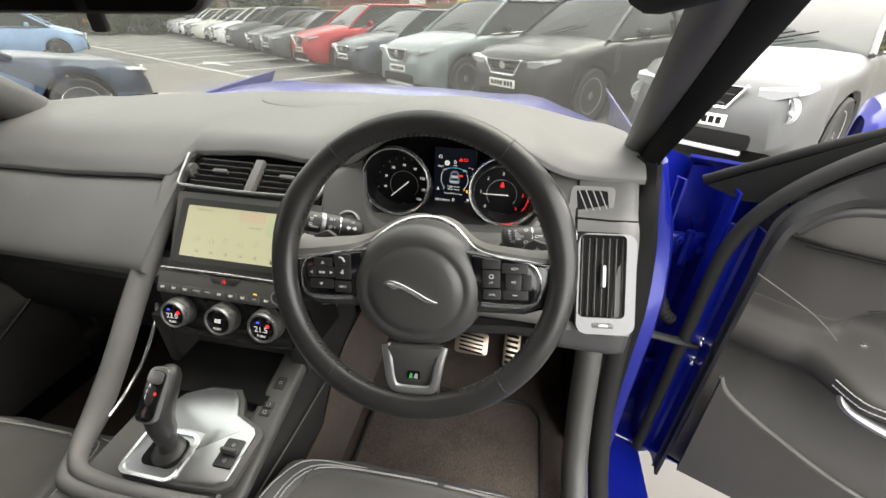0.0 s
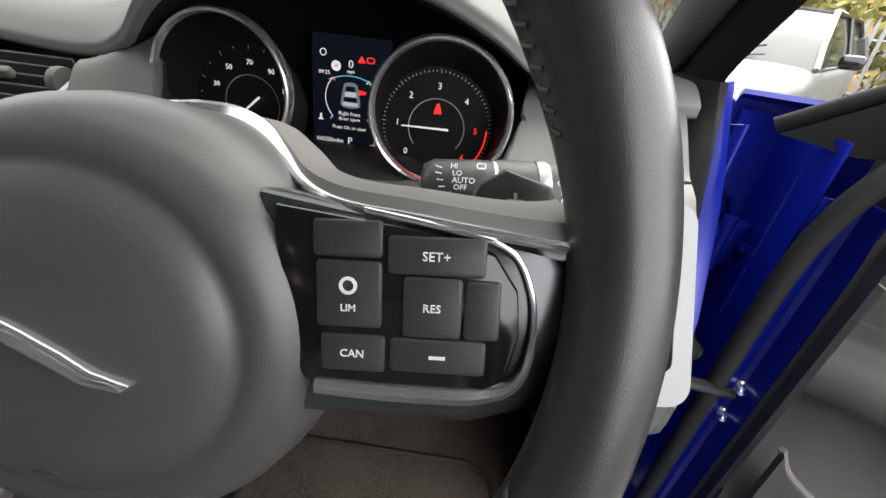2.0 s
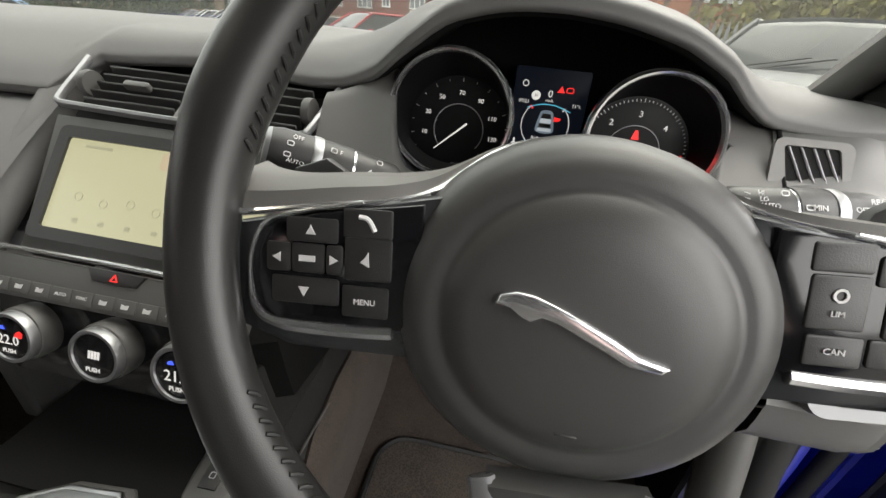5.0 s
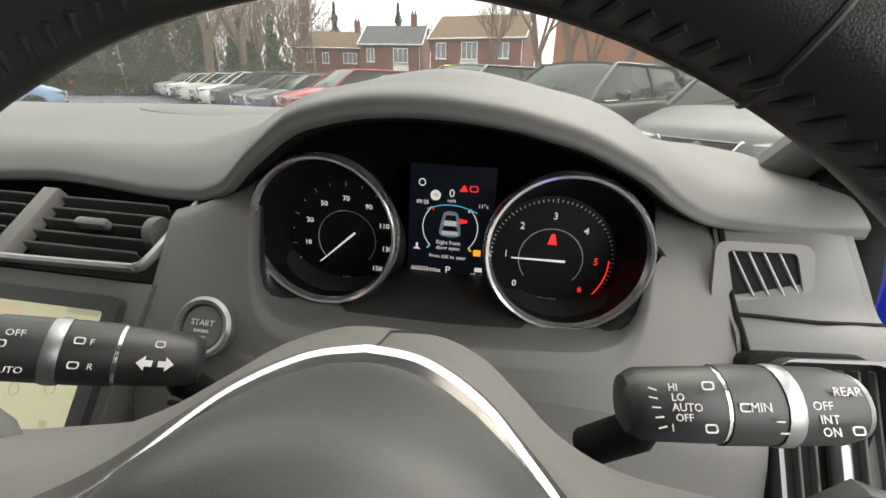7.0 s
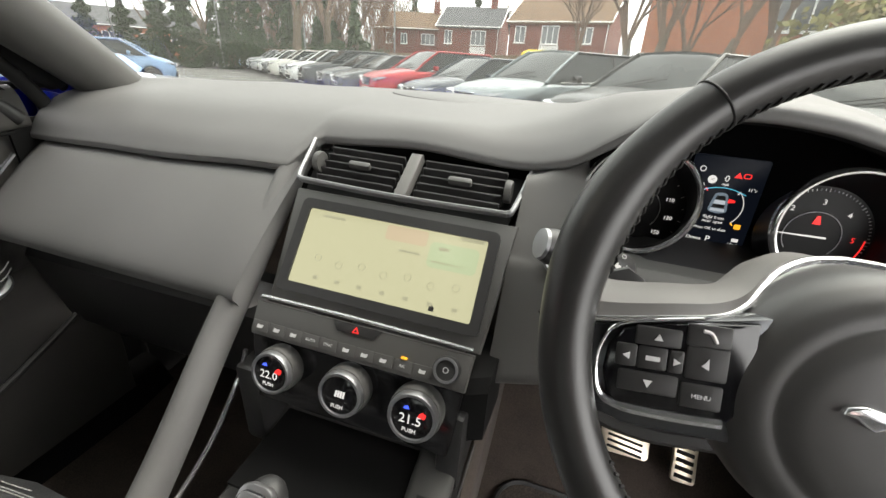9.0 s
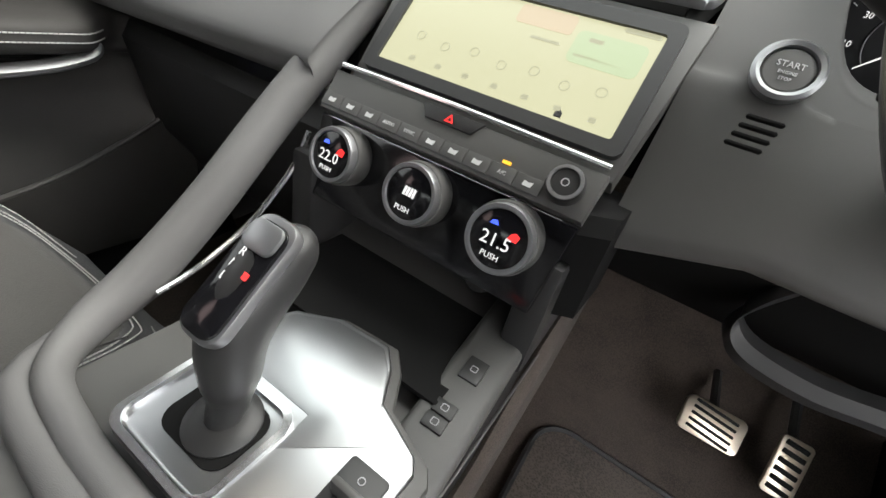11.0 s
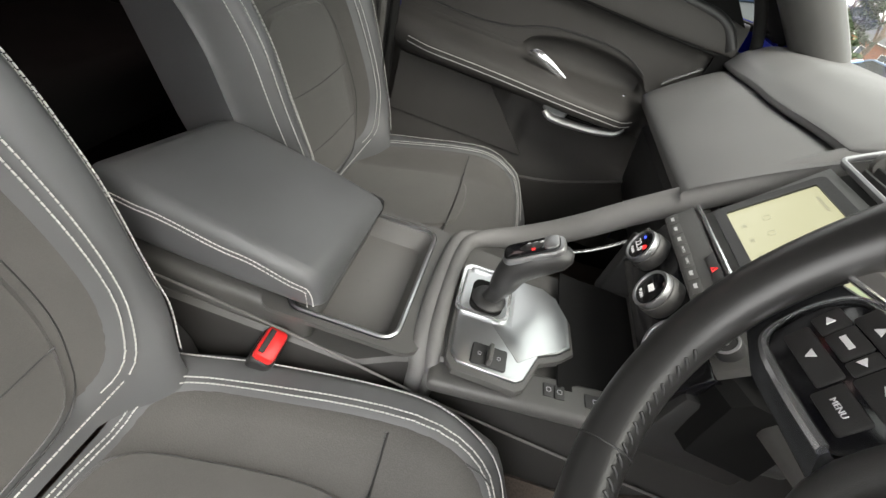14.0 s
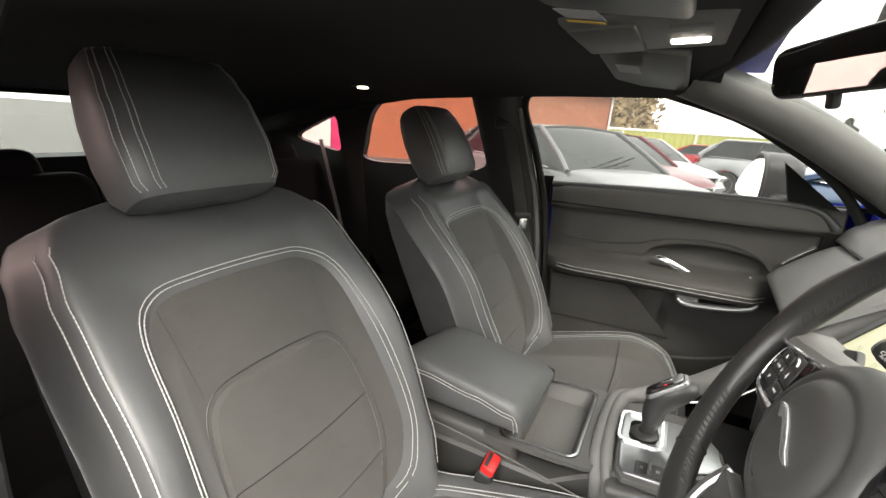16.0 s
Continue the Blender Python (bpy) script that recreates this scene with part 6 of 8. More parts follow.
# rear bench, its near-black colour standing in for the shadow there
bench = thing("bench_seat", "rear bench seat, coloured near-black for the shadow behind the front seats", "rear seat")
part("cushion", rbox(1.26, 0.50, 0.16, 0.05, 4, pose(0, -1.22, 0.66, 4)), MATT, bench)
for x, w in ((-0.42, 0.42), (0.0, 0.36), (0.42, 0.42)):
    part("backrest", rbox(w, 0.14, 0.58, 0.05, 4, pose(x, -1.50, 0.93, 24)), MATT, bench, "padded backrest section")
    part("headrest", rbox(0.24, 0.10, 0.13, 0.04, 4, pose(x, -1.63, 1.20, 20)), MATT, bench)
for x in (-0.54,):
    rb = thing("rear_seat_belt", "black rear seat belt with a bright metal tongue", "seat belt")
    part("webbing", thick(sheet([[(x - 0.10, -1.56, 1.28), (x - 0.06, -1.54, 1.28)], [(x - 0.02, -1.40, 0.98), (x + 0.02, -1.38, 0.98)], [(x + 0.02, -1.32, 0.75), (x + 0.06, -1.30, 0.75)]]), 0.002), BELT, rb)
    part("tongue", rbox(0.030, 0.006, 0.050, 0.003, 2, pose(x, -1.388, 0.955, 0, 0, 40)), CHROME, rb, "bright metal tongue")

# front passenger's belt on the centre pillar
bl = thing("seat_belt", "black seat belt hanging from the centre pillar with a metal tongue", "seat belt")
def webbing(pts, w):
    P = spline(pts, 6)
    return thick(sheet([[p + Vector((0.25, 0.97, 0)) * (-w / 2), p + Vector((0.25, 0.97, 0)) * (w / 2)] for p in P]), 0.0018)
part("webbing", webbing([(-0.625, -0.70, 1.36), (-0.632, -0.66, 1.20), (-0.632, -0.625, 1.04), (-0.635, -0.58, 0.85), (-0.64, -0.55, 0.62)], 0.046), BELT, bl)
part("guide", rbox(0.02, 0.08, 0.05, 0.008, 3, pose(-0.638, -0.705, 1.365, 0, -12, 14)), DARK, bl, "black plastic guide loop")
part("tongue", rbox(0.010, 0.055, 0.022, 0.004, 2, pose(-0.620, -0.622, 1.055, 0, 0, 14)), DARK, bl)
part("tongue", rbox(0.004, 0.024, 0.036, 0.003, 2, pose(-0.613, -0.615, 1.030, 0, 0, 14)), CHROME, bl, "bright metal tongue")


# ---------------------------------------------------------------- doors
def door(s, hinge, angle, label):
    """A front door: s is its side; built shut, then swung about its hinge."""
    hx, hy = hinge
    H = Matrix.Translation((hx, hy, 0)) @ pose(0, 0, 0, 0, 0, angle)
    d = thing("hinged_door", label, "car door", H)
    off = Vector((-hx, -hy, 0))

    def P(x, y, z):
        return Vector((s * x, y, z)) + off
    # trim: profile across, blended along the door
    rows = []
    ys = frange(-0.555, 0.236, 64)
    for y in ys:
        a = smooth(-0.60, -0.42, y) * (1 - smooth(0.05, 0.14, y))
        swell = 0.035 * smooth(-0.35, -0.02, y)
        f = 0.012 * smooth(0.16, 0.236, y) + 0.010 * smooth(-0.5, -0.555, y)
        zs = 1.153 - 0.010 * smooth(0.0, 0.26, y)
        low = 0.05 * smooth(-0.1, 0.2, y)
        el = math.sqrt(max(0.0, 1 - ((y + 0.065) / 0.165) ** 2))
        rec = smooth(0.0, 0.45, el)
        pts = [(0.775, zs + 0.004), (0.748, zs + 0.008), (0.730, zs - 0.008), (0.722, zs - 0.045), (0.724, 1.085), (0.742, 1.072), (0.744, 1.03), (0.743, 0.960 + 0.052 * el), (0.741 + 0.006 * rec, 0.952 + 0.050 * el), (0.740 + 0.030 * rec, 0.946 + 0.040 * el), (0.739 + 0.030 * rec, 0.938), (0.735 - 0.02 * a + 0.018 * rec, 0.925), (0.715 - 0.055 * a - swell * a * 0.5, 0.912),
               (0.705 - 0.058 * a - swell * a * 0.6, 0.892), (0.708 - 0.052 * a - swell * a * 0.6, 0.868), (0.722 - 0.02 * a, 0.848), (0.735 + 0.025 * smooth(-0.24, -0.20, y), 0.825), (0.728 - low * 0.3 + 0.030 * smooth(-0.17, -0.13, y), 0.74), (0.700 - low * 0.2, 0.66), (0.690, 0.56), (0.705, 0.48), (0.74, 0.45)]
        rows.append([P(p.x + f, y, p.y) for p in spline([(u, v, 0) for u, v in pts], 3)])
    part("trim", sheet(rows), DOORTRIM, d, "dark grey grained door trim with a padded armrest")
    # closing strips at the trim's ends
    for row, yy in ((rows[0], -0.57), (rows[-1], 0.262)):
        part("trim_end", sheet([row, [Vector((0.82 * s - hx, yy - hy, p.z)) for p in row]]), DARK, d)
    # fabric-like insert and release lever in its dish
    lev_p = spline([P(0.722, -0.205, 0.944), P(0.715, -0.185, 0.950), P(0.712, -0.14, 0.935), P(0.716, -0.085, 0.912)], 5)
    part("release_lever", tube(lev_p, [0.005 + 0.007 * math.sin(math.pi * min(1, i / 14)) for i in range(len(lev_p))], n=8, flat=0.45), CHROME, d, "polished release lever")
    part("lock_button", lathe([(0.005, 0), (0.005, 0.004), (0, 0.005)], 14, Matrix.Translation(P(0.737, 0.062, 0.925)) @ pose(0, 0, 0, 0, -90 * s, 0)), CHROME, d)
    # pull handle below the armrest
    pts = [P(0.652, -0.115, 0.852), P(0.644, -0.09, 0.842), P(0.640, 0.0, 0.848), P(0.643, 0.060, 0.862), P(0.655, 0.072, 0.874)]
    part("pull_handle", tube(spline(pts, 5), 0.0085, n=10, flat=1.7), SATIN, d, "satin silver pull handle")
    part("pull_cup", rbox(0.05, 0.16, 0.022, 0.008, 3, Matrix.Translation(P(0.690, -0.02, 0.862))), MATT, d)
    for dz in (0, 0.012):
        line = [P(0.645 + 0.055 * (1 - smooth(-0.60, -0.42, y) * (1 - smooth(0.05, 0.14, y))) - 0.021 * smooth(-0.35, -0.02, y) * (1 - smooth(0.05, 0.14, y)), y, 0.884 + dz) for y in frange(-0.5, 0.09, 60)]
        tagged(part("stitching", dashes(line, 0.006, 0.0048, 0.0011), THREAD if s < 0 else GREY, d, "pale stitching"), kind="stuff")
    part("handle_scoop", rbox(0.014, 0.062, 0.034, 0.006, 3, Matrix.Translation(P(0.657, -0.092, 0.862)) @ pose(0, 0, 0, -12, 0, 0)), SATIN, d, "silver finger scoop")
    part("sill_groove", tube(spline([P(0.7225, -0.55, 1.100), P(0.7225, -0.2, 1.090), P(0.7225, 0.06, 1.082), P(0.7225, 0.20, 1.080)], 5), 0.0028, n=6), MATT, d)
    part("panel_crease", tube(spline([P(0.7425, -0.54, 0.975), P(0.7425, -0.36, 0.972), P(0.742, -0.26, 0.985), P(0.742, -0.20, 1.005), P(0.742, -0.12, 1.018), P(0.742, 0.0, 1.016), P(0.742, 0.08, 0.985)], 5), 0.0022, n=6), DARK, d)
    low = bmesh.new()
    low.faces.new([low.verts.new(P(0.716 - 0.05 * (0.84 - z), y, z)) for y, z in ((-0.52, 0.842), (-0.27, 0.842), (-0.225, 0.80), (-0.12, 0.69), (-0.52, 0.69))])
    part("lower_panel", thick(low, 0.008), DOORTRIM, d, "flat lower panel of the door")
    # switch pack and lower pocket edge
    part("switch_pack", rbox(0.04, 0.11, 0.008, 0.003, 2, Matrix.Translation(P(0.694, -0.02, 0.913))), BLACK, d, "gloss black window switches")
    bin_ = bmesh.new()
    edge = [(p.x, p.y) for p in spline([(0.222, 0.790, 0), (0.195, 0.752, 0), (0.10, 0.700, 0), (-0.05, 0.645, 0), (-0.30, 0.605, 0)], 5)]
    bin_.faces.new([bin_.verts.new(P(0.690 - 0.03 * max(0.0, 0.70 - z), y, z)) for y, z in edge + [(-0.30, 0.50), (0.215, 0.50)]])
    part("door_bin", thick(bin_, 0.014), DOORTRIM, d, "moulded door bin panel")
    part("bin_edge", tube([P(0.688 - 0.03 * max(0.0, 0.70 - z), y, z) for y, z in edge], 0.0045, n=8), TRIM_L, d, "pale rounded edge of the door bin")
    # lighter plastic paints the highlight along this edge of the trim
    part("seam", tube(spline([P(0.700, 0.245, 1.02), P(0.712, 0.15, 0.97), P(0.718, 0.10, 0.93)], 5), 0.001, n=5), TRIM_L, d)
    # blue shell: outer skin, front shut face, rear shut face, bottom
    out_rows = []
    for z, x in ((0.36, 0.84), (0.44, 0.895), (0.60, 0.925), (0.80, 0.935), (0.95, 0.925), (1.05, 0.915), (1.145, 0.885), (1.155, 0.855)):
        out_rows.append([P(x - 0.012 * smooth(0.1, 0.42, y), y - 0.03 * smooth(0.2, 0.36, y) * smooth(0.6, 0.36, z), z) for y in frange(-0.66, 0.405, 20)])
    part("outer_skin", thick(sheet(out_rows), 0.006), BLUE, d, "glossy blue outer skin")
    # front end: hinge face, seal, painted jamb with its bolts, black band up to the trim
    fr = []
    for z in frange(0.38, 1.13, 12):
        xo = lerp(z, [(0.38, 0.85), (0.6, 0.915), (0.9, 0.92), (1.15, 0.88)])
        fr.append([P(xo, 0.395, z), P(xo - 0.02, 0.392, z), P(0.886, 0.340, z), P(0.860, 0.322, z), P(0.800, 0.318, z), P(0.766, 0.312, z), P(0.754, 0.306, z)])
    part("front_face", thick(sheet(fr), 0.004), BLUE, d, "blue painted front edge of the door")
    jamb = [[P(0.752, 0.306, z), P(0.752, 0.290, z), P(0.760, 0.279, z), P(0.768, 0.272, z), P(0.766, 0.262, z), P(0.752, 0.254, z), P(0.736, 0.248, z)] for z in (0.40, 0.55, 0.68, 0.74, 0.84, 0.90, 1.02, 1.075)]
    part("jamb", thick(sheet(jamb), 0.003), BLUE, d, "glossy blue pressed door jamb")
    seal = spline([P(0.745, 0.298, 0.42), P(0.744, 0.299, 0.70), P(0.744, 0.300, 0.95), P(0.742, 0.292, 1.05), P(0.739, 0.268, 1.120), P(0.734, 0.225, 1.185), P(0.726, 0.160, 1.250), P(0.706, 0.070, 1.312), P(0.672, -0.06, 1.384), P(0.632, -0.26, 1.452)], 6)
    part("edge_seal", tube(seal, 0.0125, n=10), RUBBER, d, "black rubber seal")
    if s > 0:
        left = spline([P(0.738, 0.249, 0.40), P(0.738, 0.249, 0.70), P(0.738, 0.249, 0.98), P(0.738, 0.252, 1.06), P(0.737, 0.245, 1.125), P(0.734, 0.200, 1.190), P(0.726, 0.140, 1.246), P(0.712, 0.068, 1.292), P(0.678, -0.03, 1.352)], 6)
        right_ = spline([P(0.708, 0.236, 0.40), P(0.706, 0.236, 0.70), P(0.704, 0.236, 0.98), P(0.708, 0.232, 1.06), P(0.716, 0.218, 1.112), P(0.722, 0.175, 1.155), P(0.722, 0.100, 1.182), P(0.716, 0.030, 1.245), P(0.684, -0.05, 1.328)], 6)
        part("shut_band", thick(sheet([[p, p.lerp(q, 0.12) + Vector((-0.006, 0.005, 0)), p.lerp(q, 0.3) + Vector((-0.002, 0.002, 0)), p.lerp(q, 0.75) + Vector((-0.007, 0.004, 0)), q] for p, q in zip(left, right_)]), 0.004), APRON, d, "wide black band that sweeps up into the window frame")
        part("seal_groove", tube([p + Vector((-0.002, -0.006, -0.002)) for p in left], 0.0022, n=6), MATT, d)
    for z, h in ((1.03, 0.06), (0.915, 0.035), (0.60, 0.07)):
        part("pressing", tube([P(0.800 + 0.026 * (c + 1), 0.3215, z + h * q) for c, q in ((-1, -1), (-1, 1), (0.7, 0.8), (0.7, -0.8))], 0.0026, n=6, closed=True), BLUE, d, "pressed panel edge")
    part("warning_sticker", rbox(0.004, 0.010, 0.060, 0.001, 1, Matrix.Translation(P(0.7655, 0.2745, 0.885)) @ pose(0, 0, 0, 0, 0, 30)), GREY, d, "pale worn sticker")
    for z in (0.798, 0.742):
        part("bolt", lathe([(0.010, -0.008), (0.010, 0.004), (0.0065, 0.006), (0.006, 0.016), (0.003, 0.020), (0, 0.020)], 8, Matrix.Translation(P(0.768, 0.267, z)) @ pose(0, 0, 0, 0, -90 * s, 0)), CHROME, d, "bright check strap bolt")
    re = [[P(0.90, -0.655, z), P(0.80, -0.60, z), P(0.745, -0.565, z)] for z in frange(0.38, 1.15, 6)]
    part("rear_face", thick(sheet(re), 0.004), BLUE, d)
    bo = [[P(0.90, y, 0.385), P(0.74, y, 0.44)] for y in frange(-0.65, 0.38, 8)]
    part("bottom_face", thick(sheet(bo), 0.004), BLUE, d)
    part("edge_roll", tube(spline([P(0.736, 0.222, 1.098), P(0.742, 0.175, 1.140), P(0.748, 0.08, 1.153), P(0.752, -0.2, 1.158), P(0.752, -0.56, 1.156)], 6), 0.0135, n=10), DARK, d, "rounded dark edge of the door trim")
    # window frame, sill seal, corner trim, pane
    fp = [P(0.790, 0.368, 1.128) if s > 0 else P(0.770, 0.330, 1.140), P(0.752, 0.17, 1.262), P(0.680, -0.05, 1.385), P(0.640, -0.25, 1.458), P(0.628, -0.45, 1.478), P(0.632, -0.64, 1.470), P(0.655, -0.672, 1.40), P(0.705, -0.655, 1.27), P(0.755, -0.62, 1.15)]
    part("window_frame", tube(spline(fp, 6), 0.009, n=12), MATT, d, "black window frame")
    part("sill_seal", tube([P(0.775, -0.60, 1.158), P(0.780, 0.30, 1.148)], 0.008, n=8), RUBBER, d)
    tri = [P(0.780, 0.362, 1.122), P(0.752, 0.30, 1.118), P(0.740, 0.12, 1.150), P(0.742, 0.17, 1.262)] if s > 0 else [P(0.748, 0.230, 1.140), P(0.745, 0.113, 1.140), P(0.742, 0.080, 1.268)]
    bm = bmesh.new()
    bm.faces.new([bm.verts.new(p) for p in tri])
    part("corner_trim", thick(bm, 0.012), MATT, d, "black triangular mirror trim")
    gl = [P(0.772, 0.13, 1.152), P(0.775, -0.60, 1.155), P(0.70, -0.655, 1.30), P(0.645, -0.655, 1.45), P(0.640, -0.45, 1.468), P(0.650, -0.25, 1.448), P(0.688, -0.05, 1.38), P(0.738, 0.13, 1.275)]
    bm = bmesh.new()
    bm.faces.new([bm.verts.new(p) for p in gl])
    pane = part("pane", bm, SIDEPANE, d, "window pane, darkened to dim the bright outdoors")
    pane.visible_shadow = False
    # exterior mirror
    rows = []
    for v, sc in ((-0.105, 0.35), (-0.098, 0.72), (-0.07, 0.95), (-0.03, 1.0), (-0.004, 1.0), (0.0, 0.97)):
        rows.append([P(0.985 + sc * (0.128 * math.copysign(abs(math.cos(a)) ** 0.7, math.cos(a))), 0.060 - v, 1.205 + sc * (0.082 * math.copysign(abs(math.sin(a)) ** 0.7, math.sin(a)))) for a in frange(0, 2 * math.pi, 33)[:-1]])
    mi = part("door_mirror", solid(rows, caps=False), BLUE if s > 0 else DARK, d, "glossy door mirror housing")
    part("mirror_glass", slab([(s * 0.117 * math.copysign(abs(math.cos(a)) ** 0.7, math.cos(a)), 0.073 * math.copysign(abs(math.sin(a)) ** 0.7, math.sin(a))) for a in (frange(0, 2 * math.pi, 33)[:-1] if s > 0 else frange(2 * math.pi, 0, 33)[:-1])], 0.002, 0, Matrix.Translation(P(0.985, 0.066, 1.205)) @ face(0, 0, 0, 13 if s > 0 else 24, -20 * s)), MIRROR, mi, "silvered mirror glass")
    part("mirror_rim", tube([P(0.985 + 0.123 * math.copysign(abs(math.cos(a)) ** 0.7, math.cos(a)), 0.058, 1.205 + 0.078 * math.copysign(abs(math.sin(a)) ** 0.7, math.sin(a))) for a in frange(0, 2 * math.pi, 41)[:-1]], 0.006, n=6, closed=True), DARK, mi)
    part("mirror_arm", rbox(0.14, 0.07, 0.03, 0.012, 3, Matrix.Translation(P(0.85, 0.115, 1.155))), DARK, mi)
    # outer handle
    part("outer_handle", rbox(0.025, 0.20, 0.03, 0.010, 3, Matrix.Translation(P(0.945, -0.52, 0.98))), BLUE, d)
    return d


door(-1, (-0.86, 0.40), 0, "closed passenger door with grey trim, silver handle and mirror")
door(1, (0.82, 0.385), 67, "driver's door standing wide open, blue outside and grey trim inside")
# bolts and check strap on the hinge pillar
hp = thing("hinge_pillar", "blue painted hinge pillar with bolts and a door check strap", "hinge pillar")
rows = []
for z in frange(0.40, 1.17, 13):
    rx, ry = lerp(z, [(0.40, (0.745, 0.20)), (0.70, (0.748, 0.215)), (0.85, (0.752, 0.225)), (0.92, (0.760, 0.255)), (1.00, (0.760, 0.292)), (1.06, (0.748, 0.295)), (1.10, (0.735, 0.286)), (1.17, (0.720, 0.292))])
    d = 0.034 * (1 - 0.6 * smooth(1.0, 1.16, z))
    rows.append([(rx - 0.004, ry + 0.008, z), (rx + 0.3 * d, ry + 0.006, z), (rx + 0.8 * d, ry + 0.012, z), (rx + d, ry + 0.024, z), (rx + d + 0.002, ry + 0.06, z), (rx + d + 0.006, 0.42, z), (0.83, 0.455, 0.4 + (z - 0.4) * 0.95), (0.885, 0.475, 0.4 + (z - 0.4) * 0.88), (0.905, 0.52, 0.4 + (z - 0.4) * 0.84), (0.905, 0.62, 0.4 + (z - 0.4) * 0.80)])
part("pillar", thick(sheet(rows), -0.006), BLUE, hp, "glossy blue painted pillar")
rub_l = spline([(0.700, 0.310, 1.170), (0.699, 0.266, 1.100), (0.700, 0.258, 1.000), (0.701, 0.235, 0.900), (0.700, 0.210, 0.800), (0.700, 0.185, 0.660), (0.702, 0.120, 0.540)], 6)
rub_r = spline([(0.722, 0.290, 1.170), (0.734, 0.283, 1.100), (0.758, 0.288, 1.000), (0.757, 0.240, 0.900), (0.750, 0.214, 0.800), (0.746, 0.188, 0.660), (0.742, 0.120, 0.530)], 6)
part("pillar_trim", thick(sheet([[p + Vector((-0.006, 0.02, 0)), p, p.lerp(q, 0.3) + Vector((0, -0.008, 0)), p.lerp(q, 0.7) + Vector((0, -0.009, 0)), q, q + Vector((0.001, 0.012, 0))] for p, q in zip(rub_l, rub_r)]), -0.003), MATT, hp, "black rubber-faced inner edge of the pillar")
for z in (0.600, 0.962):
    hg = part("hinge", merge(rbox(0.075, 0.020, 0.050, 0.006, 2, pose(0.835, 0.405, z)), rbox(0.045, 0.026, 0.060, 0.006, 2, pose(0.872, 0.395, z, 0, 0, 25)), lathe([(0.009, -0.04), (0.009, 0.04)], 14, pose(0.852, 0.386, z))), BLUE, hp, "blue painted door hinge")
    for dx, dz in ((-0.020, -0.012), (0.004, 0.014), (0.044, 0.0)):
        part("bolt", lathe([(0.010, 0), (0.010, 0.006), (0.006, 0.007), (0.005, 0.013), (0, 0.013)], 6, face(0.835 + dx, 0.394 - 0.3 * max(0, dx), z + dz, 0)), BLUE, hg, "painted hinge bolt")
for y0, z, h in ((0.372, 1.07, 0.055), (0.372, 0.80, 0.060)):
    part("pressing", tube([(0.7935 + 0.0004 * k, y0 + 0.022 * c, z + h * q) for k, (c, q) in enumerate(((-1, -1), (-1, 1), (1, 0.8), (1, -0.8)))], 0.003, n=6, closed=True), BLUE, hp, "pressed panel edge")
part("wiring_boot", tube(spline([(0.795, 0.335, 0.90), (0.815, 0.325, 0.865), (0.83, 0.318, 0.835), (0.848, 0.316, 0.82)], 6), [0.012 + 0.0022 * (k % 2) for k in range(19)], n=12), RUBBER, hp, "black ribbed rubber wiring boot")
part("check_strap", tube([(0.755, 0.243, 0.835), (0.80, 0.258, 0.822), (0.898, 0.284, 0.785)], 0.0075, n=8, flat=1.3), DARK, hp, "dark steel check strap")
tagged(part("aperture_seal", tube(spline([(0.722, 0.225, 0.86), (0.724, 0.185, 0.68), (0.732, 0.11, 0.53), (0.742, 0.02, 0.465), (0.738, -0.2, 0.455), (0.735, -0.5, 0.455)], 6), 0.021, n=12), RUBBER), "black rubber seal round the open doorway", "door seal", kind="structure")
tagged(part("sill", thick(sheet([[(x, y, z) for y in frange(-0.62, 0.30, 8)] for x, z in ((0.69, 0.43), (0.72, 0.44), (0.80, 0.435), (0.88, 0.40), (0.90, 0.32), (0.86, 0.24))]), 0.006), BLUE), "blue painted door sill", "door sill", kind="structure")
# grey panel coloured near-black for the footwell's shade
part("kick_panel", thick(sheet([[(0.690, y, z) for y in frange(0.25, 0.6, 4)] for z in (0.44, 0.9)]), 0.01), MATT, hp, "kick panel, near-black for the shade in the footwell")
st_ = spline([(0.664, 0.262, 0.92), (0.668, 0.240, 0.86), (0.673, 0.212, 0.77), (0.676, 0.172, 0.65), (0.680, 0.11, 0.54), (0.688, 0.0, 0.474), (0.69, -0.3, 0.458), (0.69, -0.55, 0.455)], 6)
part("sill_trim", tube(st_, 0.027, n=14, flat=1.25), TRIM, hp, "rounded grey trim of the doorway")

# ---------------------------------------------------------------- pedals and mat
def pedal(x, y, z, w, h, lean, label):
    p = thing("pedal", label, "pedal", face(x, y, z, lean))
    part("plate", slab(rrect(w, h, min(w, h) * 0.18), 0.006, 0.002), STEEL, p, "bright steel plate")
    n = 5 if w > h else 6
    for k in range(n):
        yy = -h / 2 + h * (k + 0.75) / (n + 0.5)
        part("rubber_bar", rbox(w * 0.72, h * 0.085, 0.003, 0.001, 1, pose(0, yy, 0.0065, 0, 0, -6)), RUBBER, p)
    part("arm", tube([(0, h * 0.3, -0.002), (0.0, h * 0.6, -0.03), (0, h * 1.6, -0.09)], 0.008, n=8), DARK, p)
    return p


